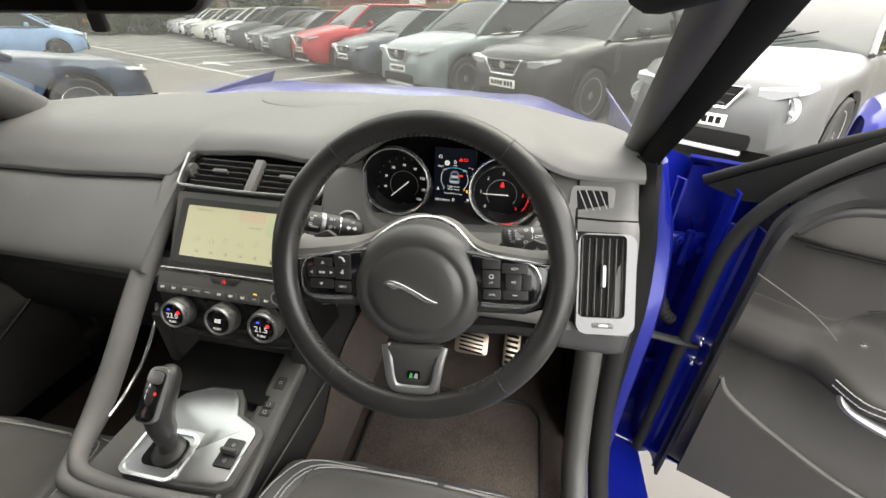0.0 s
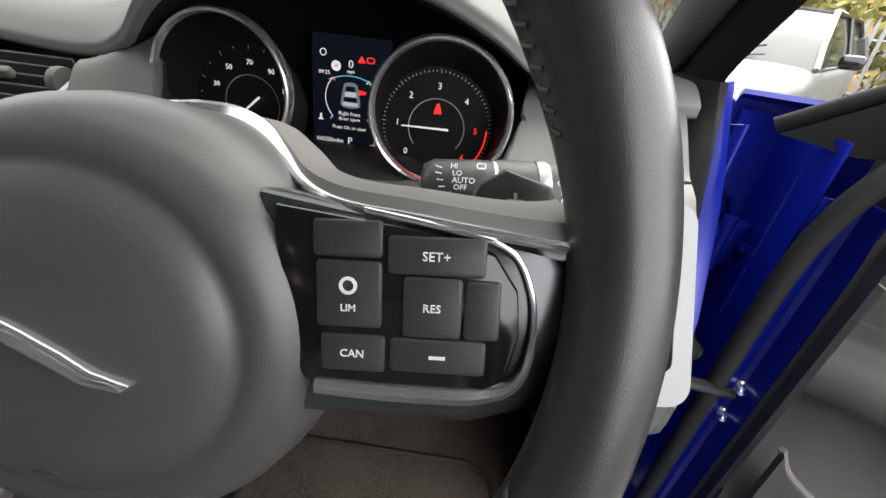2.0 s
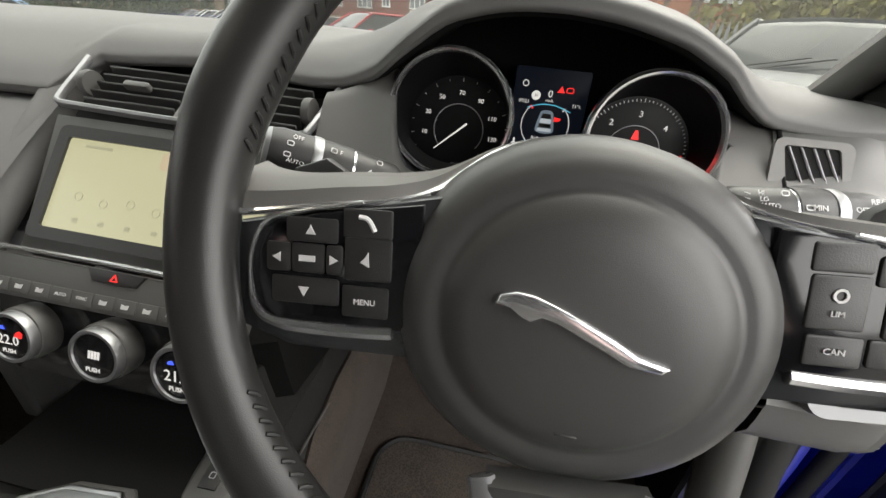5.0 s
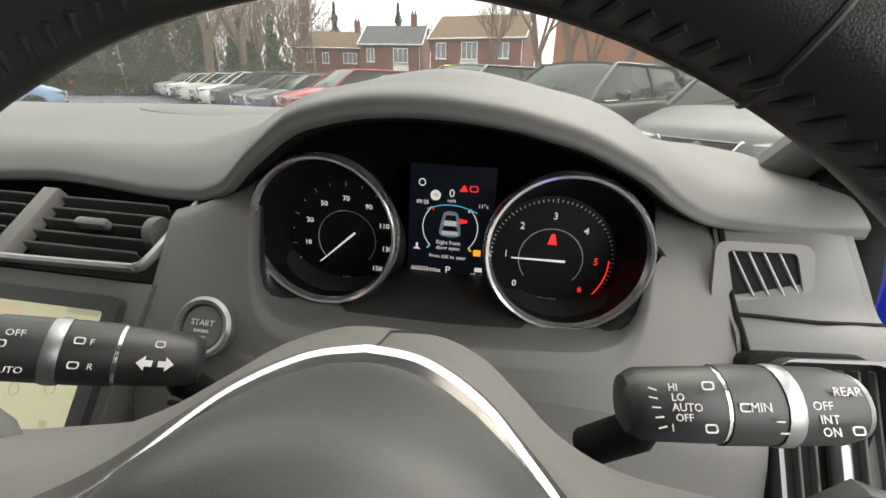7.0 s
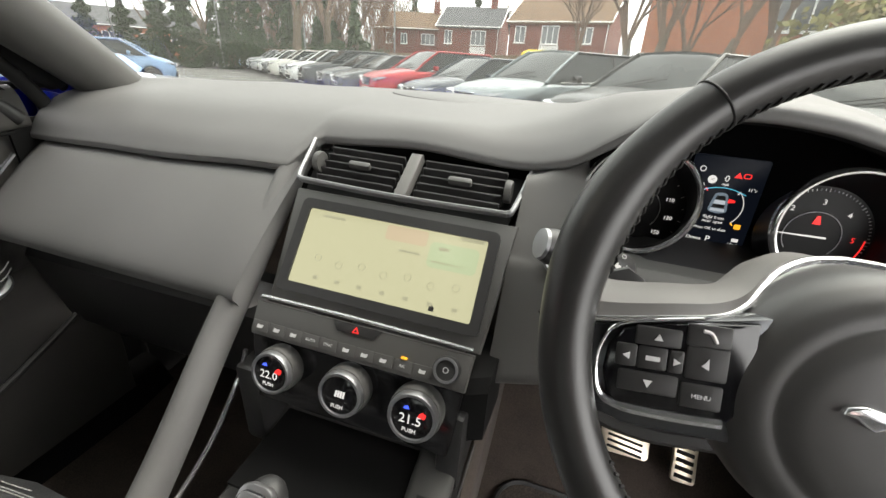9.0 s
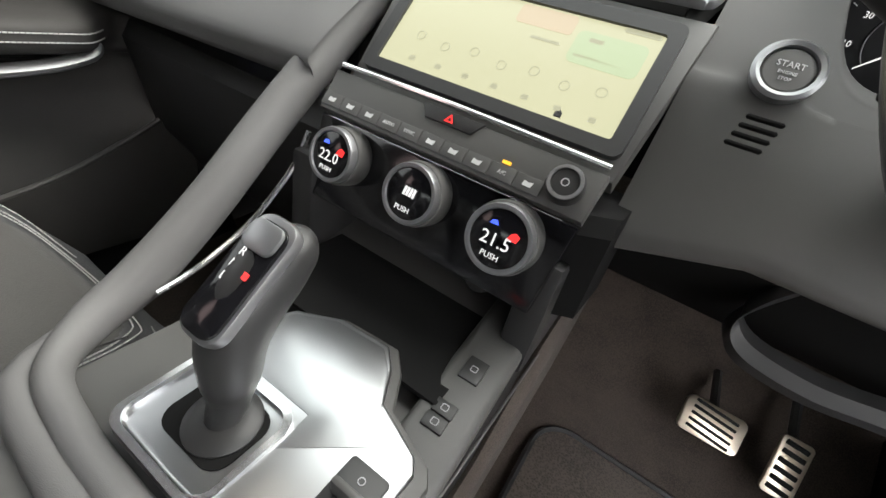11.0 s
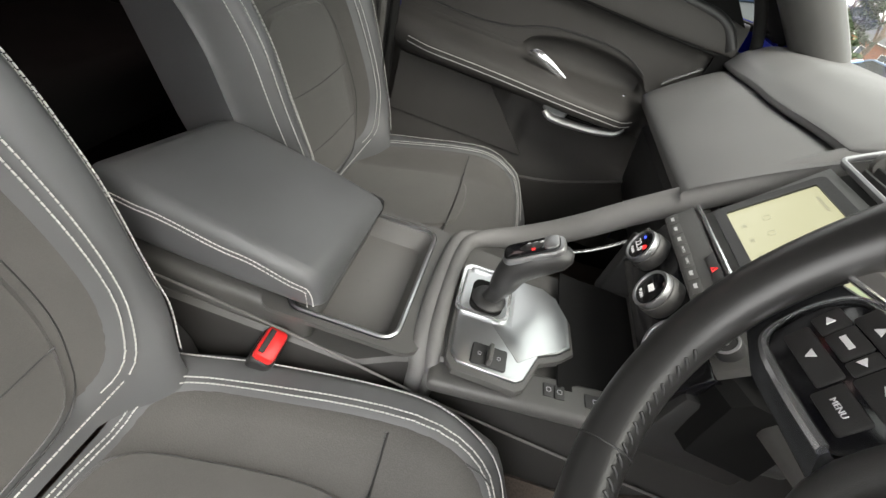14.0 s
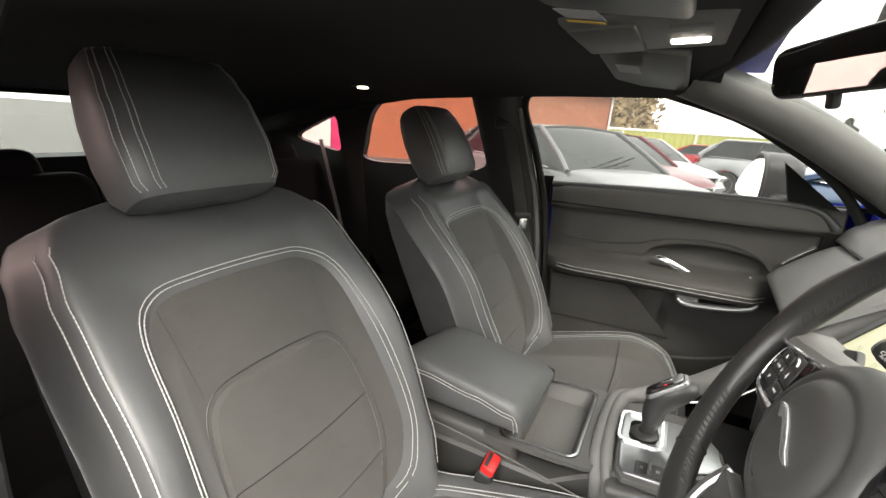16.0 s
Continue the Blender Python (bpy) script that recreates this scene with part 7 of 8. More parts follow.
pedal(0.413, 0.428, 0.552, 0.095, 0.062, 42, "wide steel brake pedal with rubber bars")
pedal(0.528, 0.430, 0.548, 0.046, 0.098, 38, "narrow steel accelerator pedal with rubber bars")
mat = thing("floor_mat", "dark carpet mat in the driver's footwell", "floor mat")
part("mat", slab(rrect(0.44, 0.62, 0.06, 6), 0.012, 0.004, pose(0.40, 0.02, 0.441)), weave("mat_carpet", (0.060, 0.047, 0.038), 0.95, 300, 0.7, 0.15), mat, "worn brown carpet pile")
part("binding", tube([(0.40 + x, 0.02 + y, 0.452) for x, y in rrect(0.44, 0.62, 0.06, 6)], 0.006, n=6, closed=True), DARK, mat)
part("tunnel_carpet", thick(sheet([[(0.146 - 0.012 * (f == 1), y, 0.44 + f * (lerp(y, [(-0.5, 0.53), (0.05, 0.61), (0.18, 0.71), (0.7, 0.72)]) - 0.44)) for y in frange(-0.5, 0.7, 16)] for f in (0, 0.5, 0.9, 1)]), 0.01), CARPET, console, "brown-black carpet on the tunnel")

# ---------------------------------------------------------------- roof fittings
oh = thing("overhead_console", "grey overhead console with lit reading lamps", "overhead console")
part("body", rbox(0.24, 0.22, 0.03, 0.012, 3, pose(0, -0.245, 1.492)), TRIM_L, oh)
part("panel", rbox(0.19, 0.09, 0.012, 0.004, 2, pose(0, -0.30, 1.478)), TRIM, oh)
LAMP = material("lamp_glow", (0.8, 0.8, 0.75), 0.4, emit=(1.0, 0.93, 0.8), glow=3.0)
for x in (-0.05, 0.05):
    part("lamp_lens", rbox(0.035, 0.055, 0.010, 0.004, 2, pose(x, -0.19, 1.480)), LAMP if x < 0 else TRIM_L, oh, "lit reading lamp" if x < 0 else "")
rl = thing("rear_roof_lamp", "small lit roof lamp in the headlining", "roof lamp")
part("frame", rbox(0.10, 0.06, 0.016, 0.006, 2, pose(-0.47, -1.17, 1.478)), DARK, rl)
part("lens", rbox(0.055, 0.035, 0.010, 0.004, 2, pose(-0.47, -1.17, 1.470)), LAMP, rl, "lit lens")
for s in (-1, 1):
    vz = thing("sun_visor", "dark grey sun visor folded against the roof", "sun visor", group="sun visors")
    part("flap", rbox(0.38, 0.17, 0.018, 0.008, 3, pose(s * 0.33, -0.27, 1.474, -9, s * 4)), TRIM, vz)
    lb = part("label", rbox(0.07, 0.045, 0.001, 0, m=pose(s * 0.23, -0.295, 1.4615, -9, s * 4)), GREY, vz, "pale warning label")
    part("label_band", rbox(0.012, 0.045, 0.001, 0, m=pose(s * 0.23 - 0.03, -0.295, 1.4608, -9, s * 4)), YELLOW, lb, "yellow band")
rv = thing("rear_view_mirror", "black rear view mirror at the top of the windscreen", "rear view mirror", face(0.033, -0.035, 1.424, -6, 20))
part("housing", slab(rrect(0.235, 0.070, 0.022, 6), 0.030, 0.008, pose(0, 0, -0.03)), DARK, rv)
part("glass", slab(rrect(0.222, 0.060, 0.018, 6), 0.002, 0.0, pose(0, 0, 0.0005)), MIRROR, rv, "silvered glass")
part("stem", tube([(0, 0.0, -0.03), (0.0, 0.04, -0.06), (0.0, 0.075, -0.07)], 0.014, n=10), DARK, rv)
part("lever", rbox(0.016, 0.022, 0.012, 0.004, 2, pose(0, -0.042, -0.012)), DARK, rv)


# the car and all in it lean with the yard
for ob in list(bpy.data.objects):
    if ob.parent is None and ob is not cam and ob is not sun:
        ob.matrix_basis = LEAN @ ob.matrix_basis

# ---------------------------------------------------------------- parked cars
TYRE = material("tyre_rubber", (0.018, 0.018, 0.018), 0.75, vary=0.2)
ALLOY = material("alloy_rim", (0.5, 0.51, 0.52), 0.4, metal=0.35, vary=0.1)
LAMPGLASS = material("headlamp_lens", (0.30, 0.31, 0.32), 0.18, metal=0.2, coat=0.3)
TAIL = material("tail_lamp", (0.35, 0.01, 0.01), 0.2, coat=1.0)
PLATEW = material("plate_white", (0.75, 0.75, 0.72), 0.5)
PLATEY = material("plate_yellow", (0.7, 0.55, 0.05), 0.5)
CARGLASS = material("car_glass", (0.022, 0.027, 0.026), 0.06, spec=0.22, vary=0.25, vscale=2)
PAINTS = {}


def paint(color, metal=0.35, rough=0.3, coat=0.22, spec=0.5):
    k = tuple(color)
    if k not in PAINTS:
        PAINTS[k] = material("car_paint", tuple(0.85 * c for c in color), rough, metal=metal, coat=coat, spec=spec, vary=0.1, vscale=2)
    return PAINTS[k]


BODIES = {   # length, width, height, bonnet height, wheel radius, front axle, rear axle, windscreen base, roof front, roof rear, tail base
    "crossover": (4.4, 1.82, 1.62, 1.02, 0.36, 0.90, 3.55, 1.15, 1.95, 3.75, 4.28),
    "hatch": (4.2, 1.78, 1.47, 0.92, 0.32, 0.85, 3.45, 1.05, 1.85, 3.45, 4.08),
    "supermini": (3.8, 1.68, 1.52, 0.94, 0.29, 0.78, 3.20, 0.80, 1.60, 3.10, 3.70),
    "coupe": (4.6, 1.80, 1.40, 0.90, 0.34, 0.92, 3.72, 1.40, 2.25, 3.05, 4.20),
}


def parked_car(kind, color, m, label, near=False, dull=False):
    L, W, Ht, bh, wr, fa, ra, wb, rf, rr, tb = BODIES[kind]
    c = thing("parked_car", label, "car", m, group="parked cars")
    P = paint(color, 0.3, 0.42, 0.05, 0.3) if dull else paint(color)
    hw = W / 2

    # Y runs from nose (0) back to L
    def top(y):
        return lerp(y, [(0.0, bh - 0.30), (0.10, bh - 0.16), (0.35, bh - 0.06), (wb, bh + 0.04), (tb, bh + 0.12), (L - 0.06, bh + 0.02), (L, bh - 0.15)])

    def half(y):
        return hw * lerp(y, [(0.0, 0.70), (0.12, 0.84), (0.45, 0.96), (1.2, 1.0), (3.2, 1.0), (L - 0.4, 0.95), (L - 0.05, 0.84), (L, 0.74)])

    def low(y):
        z = lerp(y, [(0.0, 0.30), (0.25, 0.20), (L - 0.3, 0.22), (L, 0.36)])
        for a in (fa, ra):
            d = abs(y - a)
            if d < wr + 0.06:
                z = max(z, wr + math.sqrt(max(0, (wr + 0.065) ** 2 - d * d)) - 0.02)
        return z
    ys = sorted(set([round(v, 3) for v in frange(0, L, 22)] + [round(a + d * (wr + 0.06), 3) for a in (fa, ra) for d in (-1, -0.99, -0.9, -0.7, -0.4, 0, 0.4, 0.7, 0.9, 0.99, 1)] + [0.05, 0.12, L - 0.05]))
    rows = []
    for y in ys:
        t, h, b = top(y), half(y), low(y)
        crease = 0.55 * t + 0.45 * b if b > 0.4 else 0.62 * t
        ring = [(h - 0.05, b), (h - 0.005, b + 0.02), (h, max(b + 0.03, crease - 0.12)), (h - 0.015, max(b + 0.04, crease)), (h - 0.03, max(b + 0.05, t - 0.10)), (h - 0.075, t - 0.025), (h - 0.16, t), (h * 0.5, t + 0.025), (0.0, t + 0.03)]
        row = [(x, y, z) for x, z in ring] + [(-x, y, z) for x, z in reversed(ring[:-1])]
        rows.append(row)
    bm = sheet(rows)
    bm.verts.ensure_lookup_table()
    n = len(rows[0])
    bm.faces.new(bm.verts[:n])
    bm.faces.new(bm.verts[-n:])
    bmesh.ops.recalc_face_normals(bm, faces=bm.faces[:])
    part("body", bm, P, c, crease=50)

    # cabin: glass block with painted roof and pillars
    def cab(y):
        return lerp(y, [(wb, 0.0), (rf, 1.0)]) if y <= rf else lerp(y, [(rr, 1.0), (tb, 0.0)])
    rows = []
    cys = [wb, wb + 0.25, wb + 0.5, rf - 0.12, rf, (rf + rr) / 2, rr, rr + (tb - rr) * 0.35, rr + (tb - rr) * 0.7, tb]
    lin = []
    for y in cys:
        k = (y - wb) / (rf - wb) if y < rf else (1.0 if y <= rr else 1 - (y - rr) / (tb - rr))
        k = max(0.0, min(1.0, k))
        zb = top(y) - 0.02
        zt = zb + (Ht - 0.05 - zb) * (k ** 0.9)
        wt = hw * (0.90 - 0.16 * k)
        wbse = hw * 0.92
        lin.append((y, zb, zt, wt, wbse))
        rows.append([(wbse, y, zb), ((wbse + wt) / 2 + 0.01, y, (zb + zt) / 2), (wt, y, zt), (wt * 0.6, y, zt + 0.03 * k), (0, y, zt + 0.045 * k), (-wt * 0.6, y, zt + 0.03 * k), (-wt, y, zt), (-(wbse + wt) / 2 - 0.01, y, (zb + zt) / 2), (-wbse, y, zb)])
    part("glasshouse", sheet(rows), CARGLASS, c, "dark window glass")
    rrows = [[(u * lin[i][3] * 1.01, lin[i][0], lin[i][2] + 0.012 + 0.045 * (1 - u * u)) for u in frange(-1, 1, 9)] for i in range(4, 8 if kind != "coupe" else 7)]
    part("roof", thick(sheet(rrows), 0.015), P if kind != "coupe" else BLACK, c)
    for s in (-1, 1):
        def edge(i, f):
            y, zb, zt, wt, wbse = lin[i]
            return Vector((s * (wbse + (wt - wbse) * f + 0.012), y, zb + (zt - zb) * f + 0.01))
        part("front_pillar", tube([edge(0, 0), edge(1, 1), edge(2, 1), edge(3, 1), edge(4, 1)], 0.030, n=6), P, c)
        part("roof_rail", tube([edge(3, 1), edge(4, 1), edge(5, 1), edge(6, 1), edge(7, 1)], 0.026, n=6), P if not near else BLACK, c)
        part("rear_pillar", tube([edge(7, 1), edge(8, 1), edge(9, 0)], 0.06, n=6), P, c)
        y, zb, zt, wt, wbse = lin[5]
        part("centre_pillar", tube([(s * (wbse + 0.008), y + 0.12, zb), (s * (wt + 0.010), y + 0.02, zt)], 0.032, n=6), BLACK, c)
        part("waist_strip", tube([(s * (hw * 0.925 + 0.005), wb + 0.35, top(wb) + 0.0), (s * (hw * 0.925 + 0.005), tb - 0.25, top(tb) - 0.02)], 0.010, n=6), CHROME, c, "bright waist strip")
        part("sill", rbox(0.04, ra - fa - 2 * wr - 0.2, 0.10, 0.02, 2, pose(s * (hw - 0.03), (fa + ra) / 2, 0.24)), MATT, c)
        part("door_mirror", rbox(0.20, 0.11, 0.13, 0.04, 3, pose(s * (hw + 0.10), wb + 0.55, bh + 0.12)), P if not near else BLACK, c)
        part("head_lamp", solid([[(s * (x + dx), y + dy, z + dz) for dx, dz in ((-0.17 * q, 0.035 * q), (0.14 * q, 0.06 * q), (0.16 * q, 0.02 * q), (-0.02 * q, -0.045 * q), (-0.17 * q, -0.03 * q))] for x, y, z, dy, q in ((half(0.2) - 0.20, 0.02, bh - 0.24, 0.0, 0.9), (half(0.2) - 0.19, 0.09, bh - 0.23, 0.0, 1.1), (half(0.3) - 0.19, 0.34, bh - 0.20, 0.0, 0.9))]), LAMPGLASS, c, "clear headlamp")
        part("fog_lamp", lathe([(0.05, 0), (0.05, 0.02), (0.0, 0.025)], 14, pose(s * half(0.05) * 0.78, 0.03, 0.46, 90)), BLACK, c)
        part("tail_lamp", rbox(0.30, 0.16, 0.14, 0.03, 2, pose(s * (half(L - 0.1) - 0.12), L - 0.08, bh - 0.02)), TAIL, c, "red tail lamp")
        for a in (fa, ra):
            w = part("wheel", lathe([(wr * 0.66, 0.0), (wr * 0.70, 0.012), (wr * 0.93, 0.020), (wr, 0.0), (wr, -0.16), (wr * 0.9, -0.19), (wr * 0.6, -0.19)], 32, pose(s * (hw - 0.035), a, wr, 0, 90 * s, 0)), TYRE, c, "black tyre")
            spokes = bmesh.new()
            merge(spokes, lathe([(0.0, 0.0), (wr * 0.16, 0.0), (wr * 0.18, -0.02), (wr * 0.1, -0.05)], 14))
            for k in range(5 if not near else 10):
                ang = 360 * k / (5 if not near else 10)
                merge(spokes, rbox(wr * 0.56, wr * (0.15 if not near else 0.09), 0.03, 0.006, 1, pose(wr * 0.38 * math.cos(radians(ang)), wr * 0.38 * math.sin(radians(ang)), -0.018, 0, 0, ang)))
            merge(spokes, lathe([(wr * 0.69, 0.004), (wr * 0.66, 0.006), (wr * 0.62, -0.04), (wr * 0.62, -0.15)], 28, cap=False))
            moved(spokes, pose(s * (hw - 0.035), a, wr, 0, 90 * s, 0))
            part("rim", spokes, ALLOY, w, "silver alloy rim")
            part("arch", lathe([(wr + 0.055, -0.20), (wr + 0.055, 0.0)], 28, pose(s * (hw - 0.03), a, wr, 0, 90 * s, 0), cap=False), MATT, c)
        if dull:   # round lamps low in the nose and a lattice grille
            lp = part("round_lamp", lathe([(0.118, 0.0), (0.124, 0.03), (0.112, 0.042), (0.100, 0.026), (0.05, 0.020), (0, 0.020)], 28, face(s * 0.66, 0.11, bh - 0.35, -6, -s * 28)), ALLOY, c, "round lamp in a silver ring")
            for k in range(3):
                part("lamp_rib", rbox(0.10, 0.028, 0.012, 0.004, 1, face(s * 0.66, 0.085, bh - 0.35, -6, -s * 28) @ pose(0.05 * math.cos(radians(90 + 120 * k)), 0.05 * math.sin(radians(90 + 120 * k)), 0.008, 0, 0, 90 + 120 * k)), CHROME, lp)
    # grille, bumper, plates, badge
    gz = bh - 0.27
    g = part("grille", slab([(-0.34, 0.08), (0.34, 0.08), (0.22, -0.10), (-0.22, -0.10)], 0.03, 0.008, face(0, 0.012, gz, -8)), BLACK, c, "black grille")
    for k in range(4):
        part("grille_bar", rbox(0.60 - 0.07 * k, 0.010, 0.012, 0.003, 1, face(0, 0.012, gz, -8) @ pose(0, 0.05 - 0.04 * k, 0.032)), DARK if k % 2 else MATT, g)
    part("grille_trim", tube([face(0, -0.02, gz, -8) @ Vector(p) for p in ((-0.36, 0.09, 0.01), (-0.23, -0.11, 0.01), (0.23, -0.11, 0.01), (0.36, 0.09, 0.01))], 0.016, n=6), CHROME, g, "bright grille trim")
    part("badge", lathe([(0.055, 0), (0.055, 0.012), (0.04, 0.016), (0, 0.016)], 24, face(0, -0.02, gz + 0.01, -8)), CHROME, c, "round silver badge")
    part("lower_intake", slab(rrect(1.0, 0.14, 0.04), 0.03, 0.006, face(0, 0.018, 0.36, 0)), MATT, c, "black lower intake")
    part("skid_plate", rbox(0.9, 0.05, 0.05, 0.015, 2, pose(0, 0.02, 0.255)), ALLOY if kind == "crossover" else MATT, c)
    pl = part("number_plate", rbox(0.52, 0.012, 0.11, 0.004, 1, pose(0, -0.018, 0.52)), PLATEW, c, "white plate with dark bars")
    for k in range(7):
        part("bar", rbox(0.045, 0.004, 0.062, 0, m=pose(-0.195 + 0.062 * k + (0.02 if k > 3 else 0), -0.026, 0.52)), MATT, pl)
    part("rear_plate", rbox(0.52, 0.012, 0.11, 0.004, 1, pose(0, L + 0.005, 0.72)), PLATEY, c, "yellow plate")
    for s in (-1, 1):
        part("wiper", tube([(s * 0.1 - 0.35, wb + 0.02, top(wb) + 0.035), (s * 0.1 + 0.25, wb + 0.16, top(wb) + 0.17)], 0.008, n=5), MATT, c)
    part("seat_shape", rbox(1.2, 0.1, 0.45, 0.08, 3, pose(0, rf + 0.55, bh + 0.12)), MATT, c)
    return c


def heading(x, y, dx, dy):
    """Pose of a car whose nose is at (x, y) and points along (dx, dy)."""
    return pose(x, y, 0, 0, 0, math.degrees(math.atan2(dx, -dy)))


ROW = [("crossover", (0.125, 0.128, 0.129), "pale grey crossover parked in the row"), ("crossover", (0.012, 0.013, 0.012), "black crossover parked in the row"), ("crossover", (0.20, 0.23, 0.24), "blue-grey crossover parked in the row"),
       ("hatch", (0.035, 0.045, 0.06), "dark slate hatchback parked in the row"), ("crossover", (0.38, 0.012, 0.02), "bright red crossover parked in the row"), ("hatch", (0.07, 0.075, 0.08), "dark grey hatchback parked in the row"),
       ("hatch", (0.12, 0.125, 0.13), "mid grey hatchback parked in the row"), ("crossover", (0.06, 0.065, 0.07), "dark grey crossover parked in the row"), ("crossover", (0.70, 0.71, 0.70), "white crossover parked in the row"),
       ("hatch", (0.30, 0.32, 0.33), "silver hatchback parked in the row"), ("crossover", (0.55, 0.54, 0.50), "pale beige crossover parked in the row"), ("hatch", (0.10, 0.105, 0.11), "grey hatchback parked in the row"),
       ("crossover", (0.72, 0.73, 0.72), "white crossover parked in the row"), ("hatch", (0.33, 0.34, 0.35), "silver hatchback parked in the row"), ("crossover", (0.40, 0.41, 0.42), "silver crossover parked in the row"),
       ("hatch", (0.05, 0.055, 0.06), "dark grey hatchback parked in the row"), ("hatch", (0.20, 0.30, 0.45), "pale blue hatchback parked in the row"), ("crossover", (0.25, 0.26, 0.27), "grey crossover parked in the row")]
for k, (kind, col, label) in enumerate(ROW):
    parked_car(kind, col, heading(2.16 - 1.97 * k - 0.03 * (k % 3), 4.02 + 1.80 * k + 0.15 * math.sin(k * 2.3), -0.675 - 0.01 * (k % 4), -0.74), label, near=k < 3, dull=k == 0)
parked_car("coupe", (0.010, 0.026, 0.052), heading(-5.45, 5.35, 0.45, 0.88), "dark blue coupe parked beside the lane")
parked_car("supermini", (0.22, 0.34, 0.52), heading(-15.4, 13.7, 0.70, 0.70), "pale blue small hatchback standing across the yard")
parked_car("hatch", (0.17, 0.176, 0.178), heading(-4.12, 0.02, 0.6, 0.8), "silver hatchback parked alongside the car")
parked_car("hatch", (0.16, 0.01, 0.018), heading(-6.7, 0.10, 0.6, 0.8), "maroon hatchback parked in the next bay")
parked_car("hatch", (0.65, 0.66, 0.66), heading(-9.6, 0.35, 0.6, 0.8), "white hatchback parked in a further bay")
parked_car("hatch", (0.42, 0.01, 0.02), heading(-22.5, 3.6, 0.25, 1.0), "bright red hatchback across the yard")
parked_car("crossover", (0.40, 0.41, 0.42), heading(-13.6, 4.6, 0.2, 1.0), "silver crossover across the yard")
parked_car("hatch", (0.45, 0.46, 0.46), heading(-22.0, 6.0, 0.3, 1.0), "silver hatchback at the far side of the yard")

# ---------------------------------------------------------------- road paint
ROADW = material("worn_road_paint", (0.5, 0.5, 0.46), 0.8, vary=0.3, vscale=6)
ux, uy = Vector((-0.85, 0.527, 0)), Vector((-0.527, -0.85, 0))
for k in range(16):
    c = Vector((2.75, 4.55, 0)) + ux * (2.6 * (k + 0.5)) - uy * 2.0
    q = math.degrees(math.atan2(-uy.x, uy.y))
    tagged(part("bay_line", rbox(0.09, 4.6, 0.004, 0, m=Matrix.Translation((c.x, c.y, 0.003)) @ pose(0, 0, 0, 0, 0, q)), ROADW), "worn white parking bay line", "road marking", kind="structure")
c = Vector((2.75, 4.55, 0)) + ux * 14 + uy * 0.55
tagged(part("row_line", rbox(32, 0.08, 0.004, 0, m=Matrix.Translation((c.x, c.y, 0.003)) @ pose(0, 0, 0, 0, 0, math.degrees(math.atan2(ux.y, ux.x)))), ROADW), "worn white line along the parking row", "road marking", kind="structure")
ar = slab([(-0.9, -0.07), (0.2, -0.07), (0.2, -0.3), (0.9, 0), (0.2, 0.3), (0.2, 0.07), (-0.9, 0.07)], 0.004, 0, Matrix.Translation((-9.2, 12.2, 0.002)) @ pose(0, 0, 0, 0, 0, 150))
tagged(part("lane_arrow", ar, ROADW), "white arrow painted on the asphalt", "road marking", kind="structure")
tagged(part("worn_patch", slab(rrect(14, 3.2, 0.8), 0.003, 0, Matrix.Translation((-5.5, 7.4, 0.001)) @ pose(0, 0, 0, 0, 0, -31)), material("patched_asphalt", (0.13, 0.122, 0.108), 0.85, grain=0.7, scale=50, vary=0.12)), "paler patched strip of asphalt", "road", kind="structure")

# ---------------------------------------------------------------- houses
def brickwork(name, a, b):
    m = material(name, a, 0.85, vary=0.2)
    nt = m.node_tree
    tc = nt.nodes.new("ShaderNodeTexCoord")
    br = nt.nodes.new("ShaderNodeTexBrick")
    br.inputs["Color1"].default_value, br.inputs["Color2"].default_value, br.inputs["Mortar"].default_value = (*a, 1), (*b, 1), (0.22, 0.19, 0.16, 1)
    br.inputs["Scale"].default_value = 4.4
    br.inputs["Mortar Size"].default_value = 0.012
    sep = nt.nodes.new("ShaderNodeSeparateXYZ")
    com = nt.nodes.new("ShaderNodeCombineXYZ")
    add = nt.nodes.new("ShaderNodeMath")
    nt.links.new(tc.outputs["Object"], sep.inputs[0])
    nt.links.new(sep.outputs[0], add.inputs[0])
    nt.links.new(sep.outputs[1], add.inputs[1])
    nt.links.new(add.outputs[0], com.inputs[0])
    nt.links.new(sep.outputs[2], com.inputs[1])
    nt.links.new(com.outputs[0], br.inputs["Vector"])
    nt.links.new(br.outputs[0], nt.nodes["Principled BSDF"].inputs["Base Color"])
    return m


BRICK = brickwork("red_brick", (0.20, 0.055, 0.035), (0.15, 0.04, 0.03))
BRICK2 = brickwork("orange_brick", (0.42, 0.15, 0.07), (0.34, 0.11, 0.055))
TILE1 = material("brown_roof_tiles", (0.16, 0.10, 0.06), 0.9, grain=1, scale=8, vary=0.2, vscale=2)
TILE2 = material("grey_roof_tiles", (0.09, 0.09, 0.095), 0.9, grain=1, scale=8, vary=0.2, vscale=2)
UPVC = material("white_frame", (0.75, 0.75, 0.73), 0.5, vary=0.05)
HGLASS = material("house_glass", (0.08, 0.09, 0.10), 0.08, coat=1.0, vary=0.3)


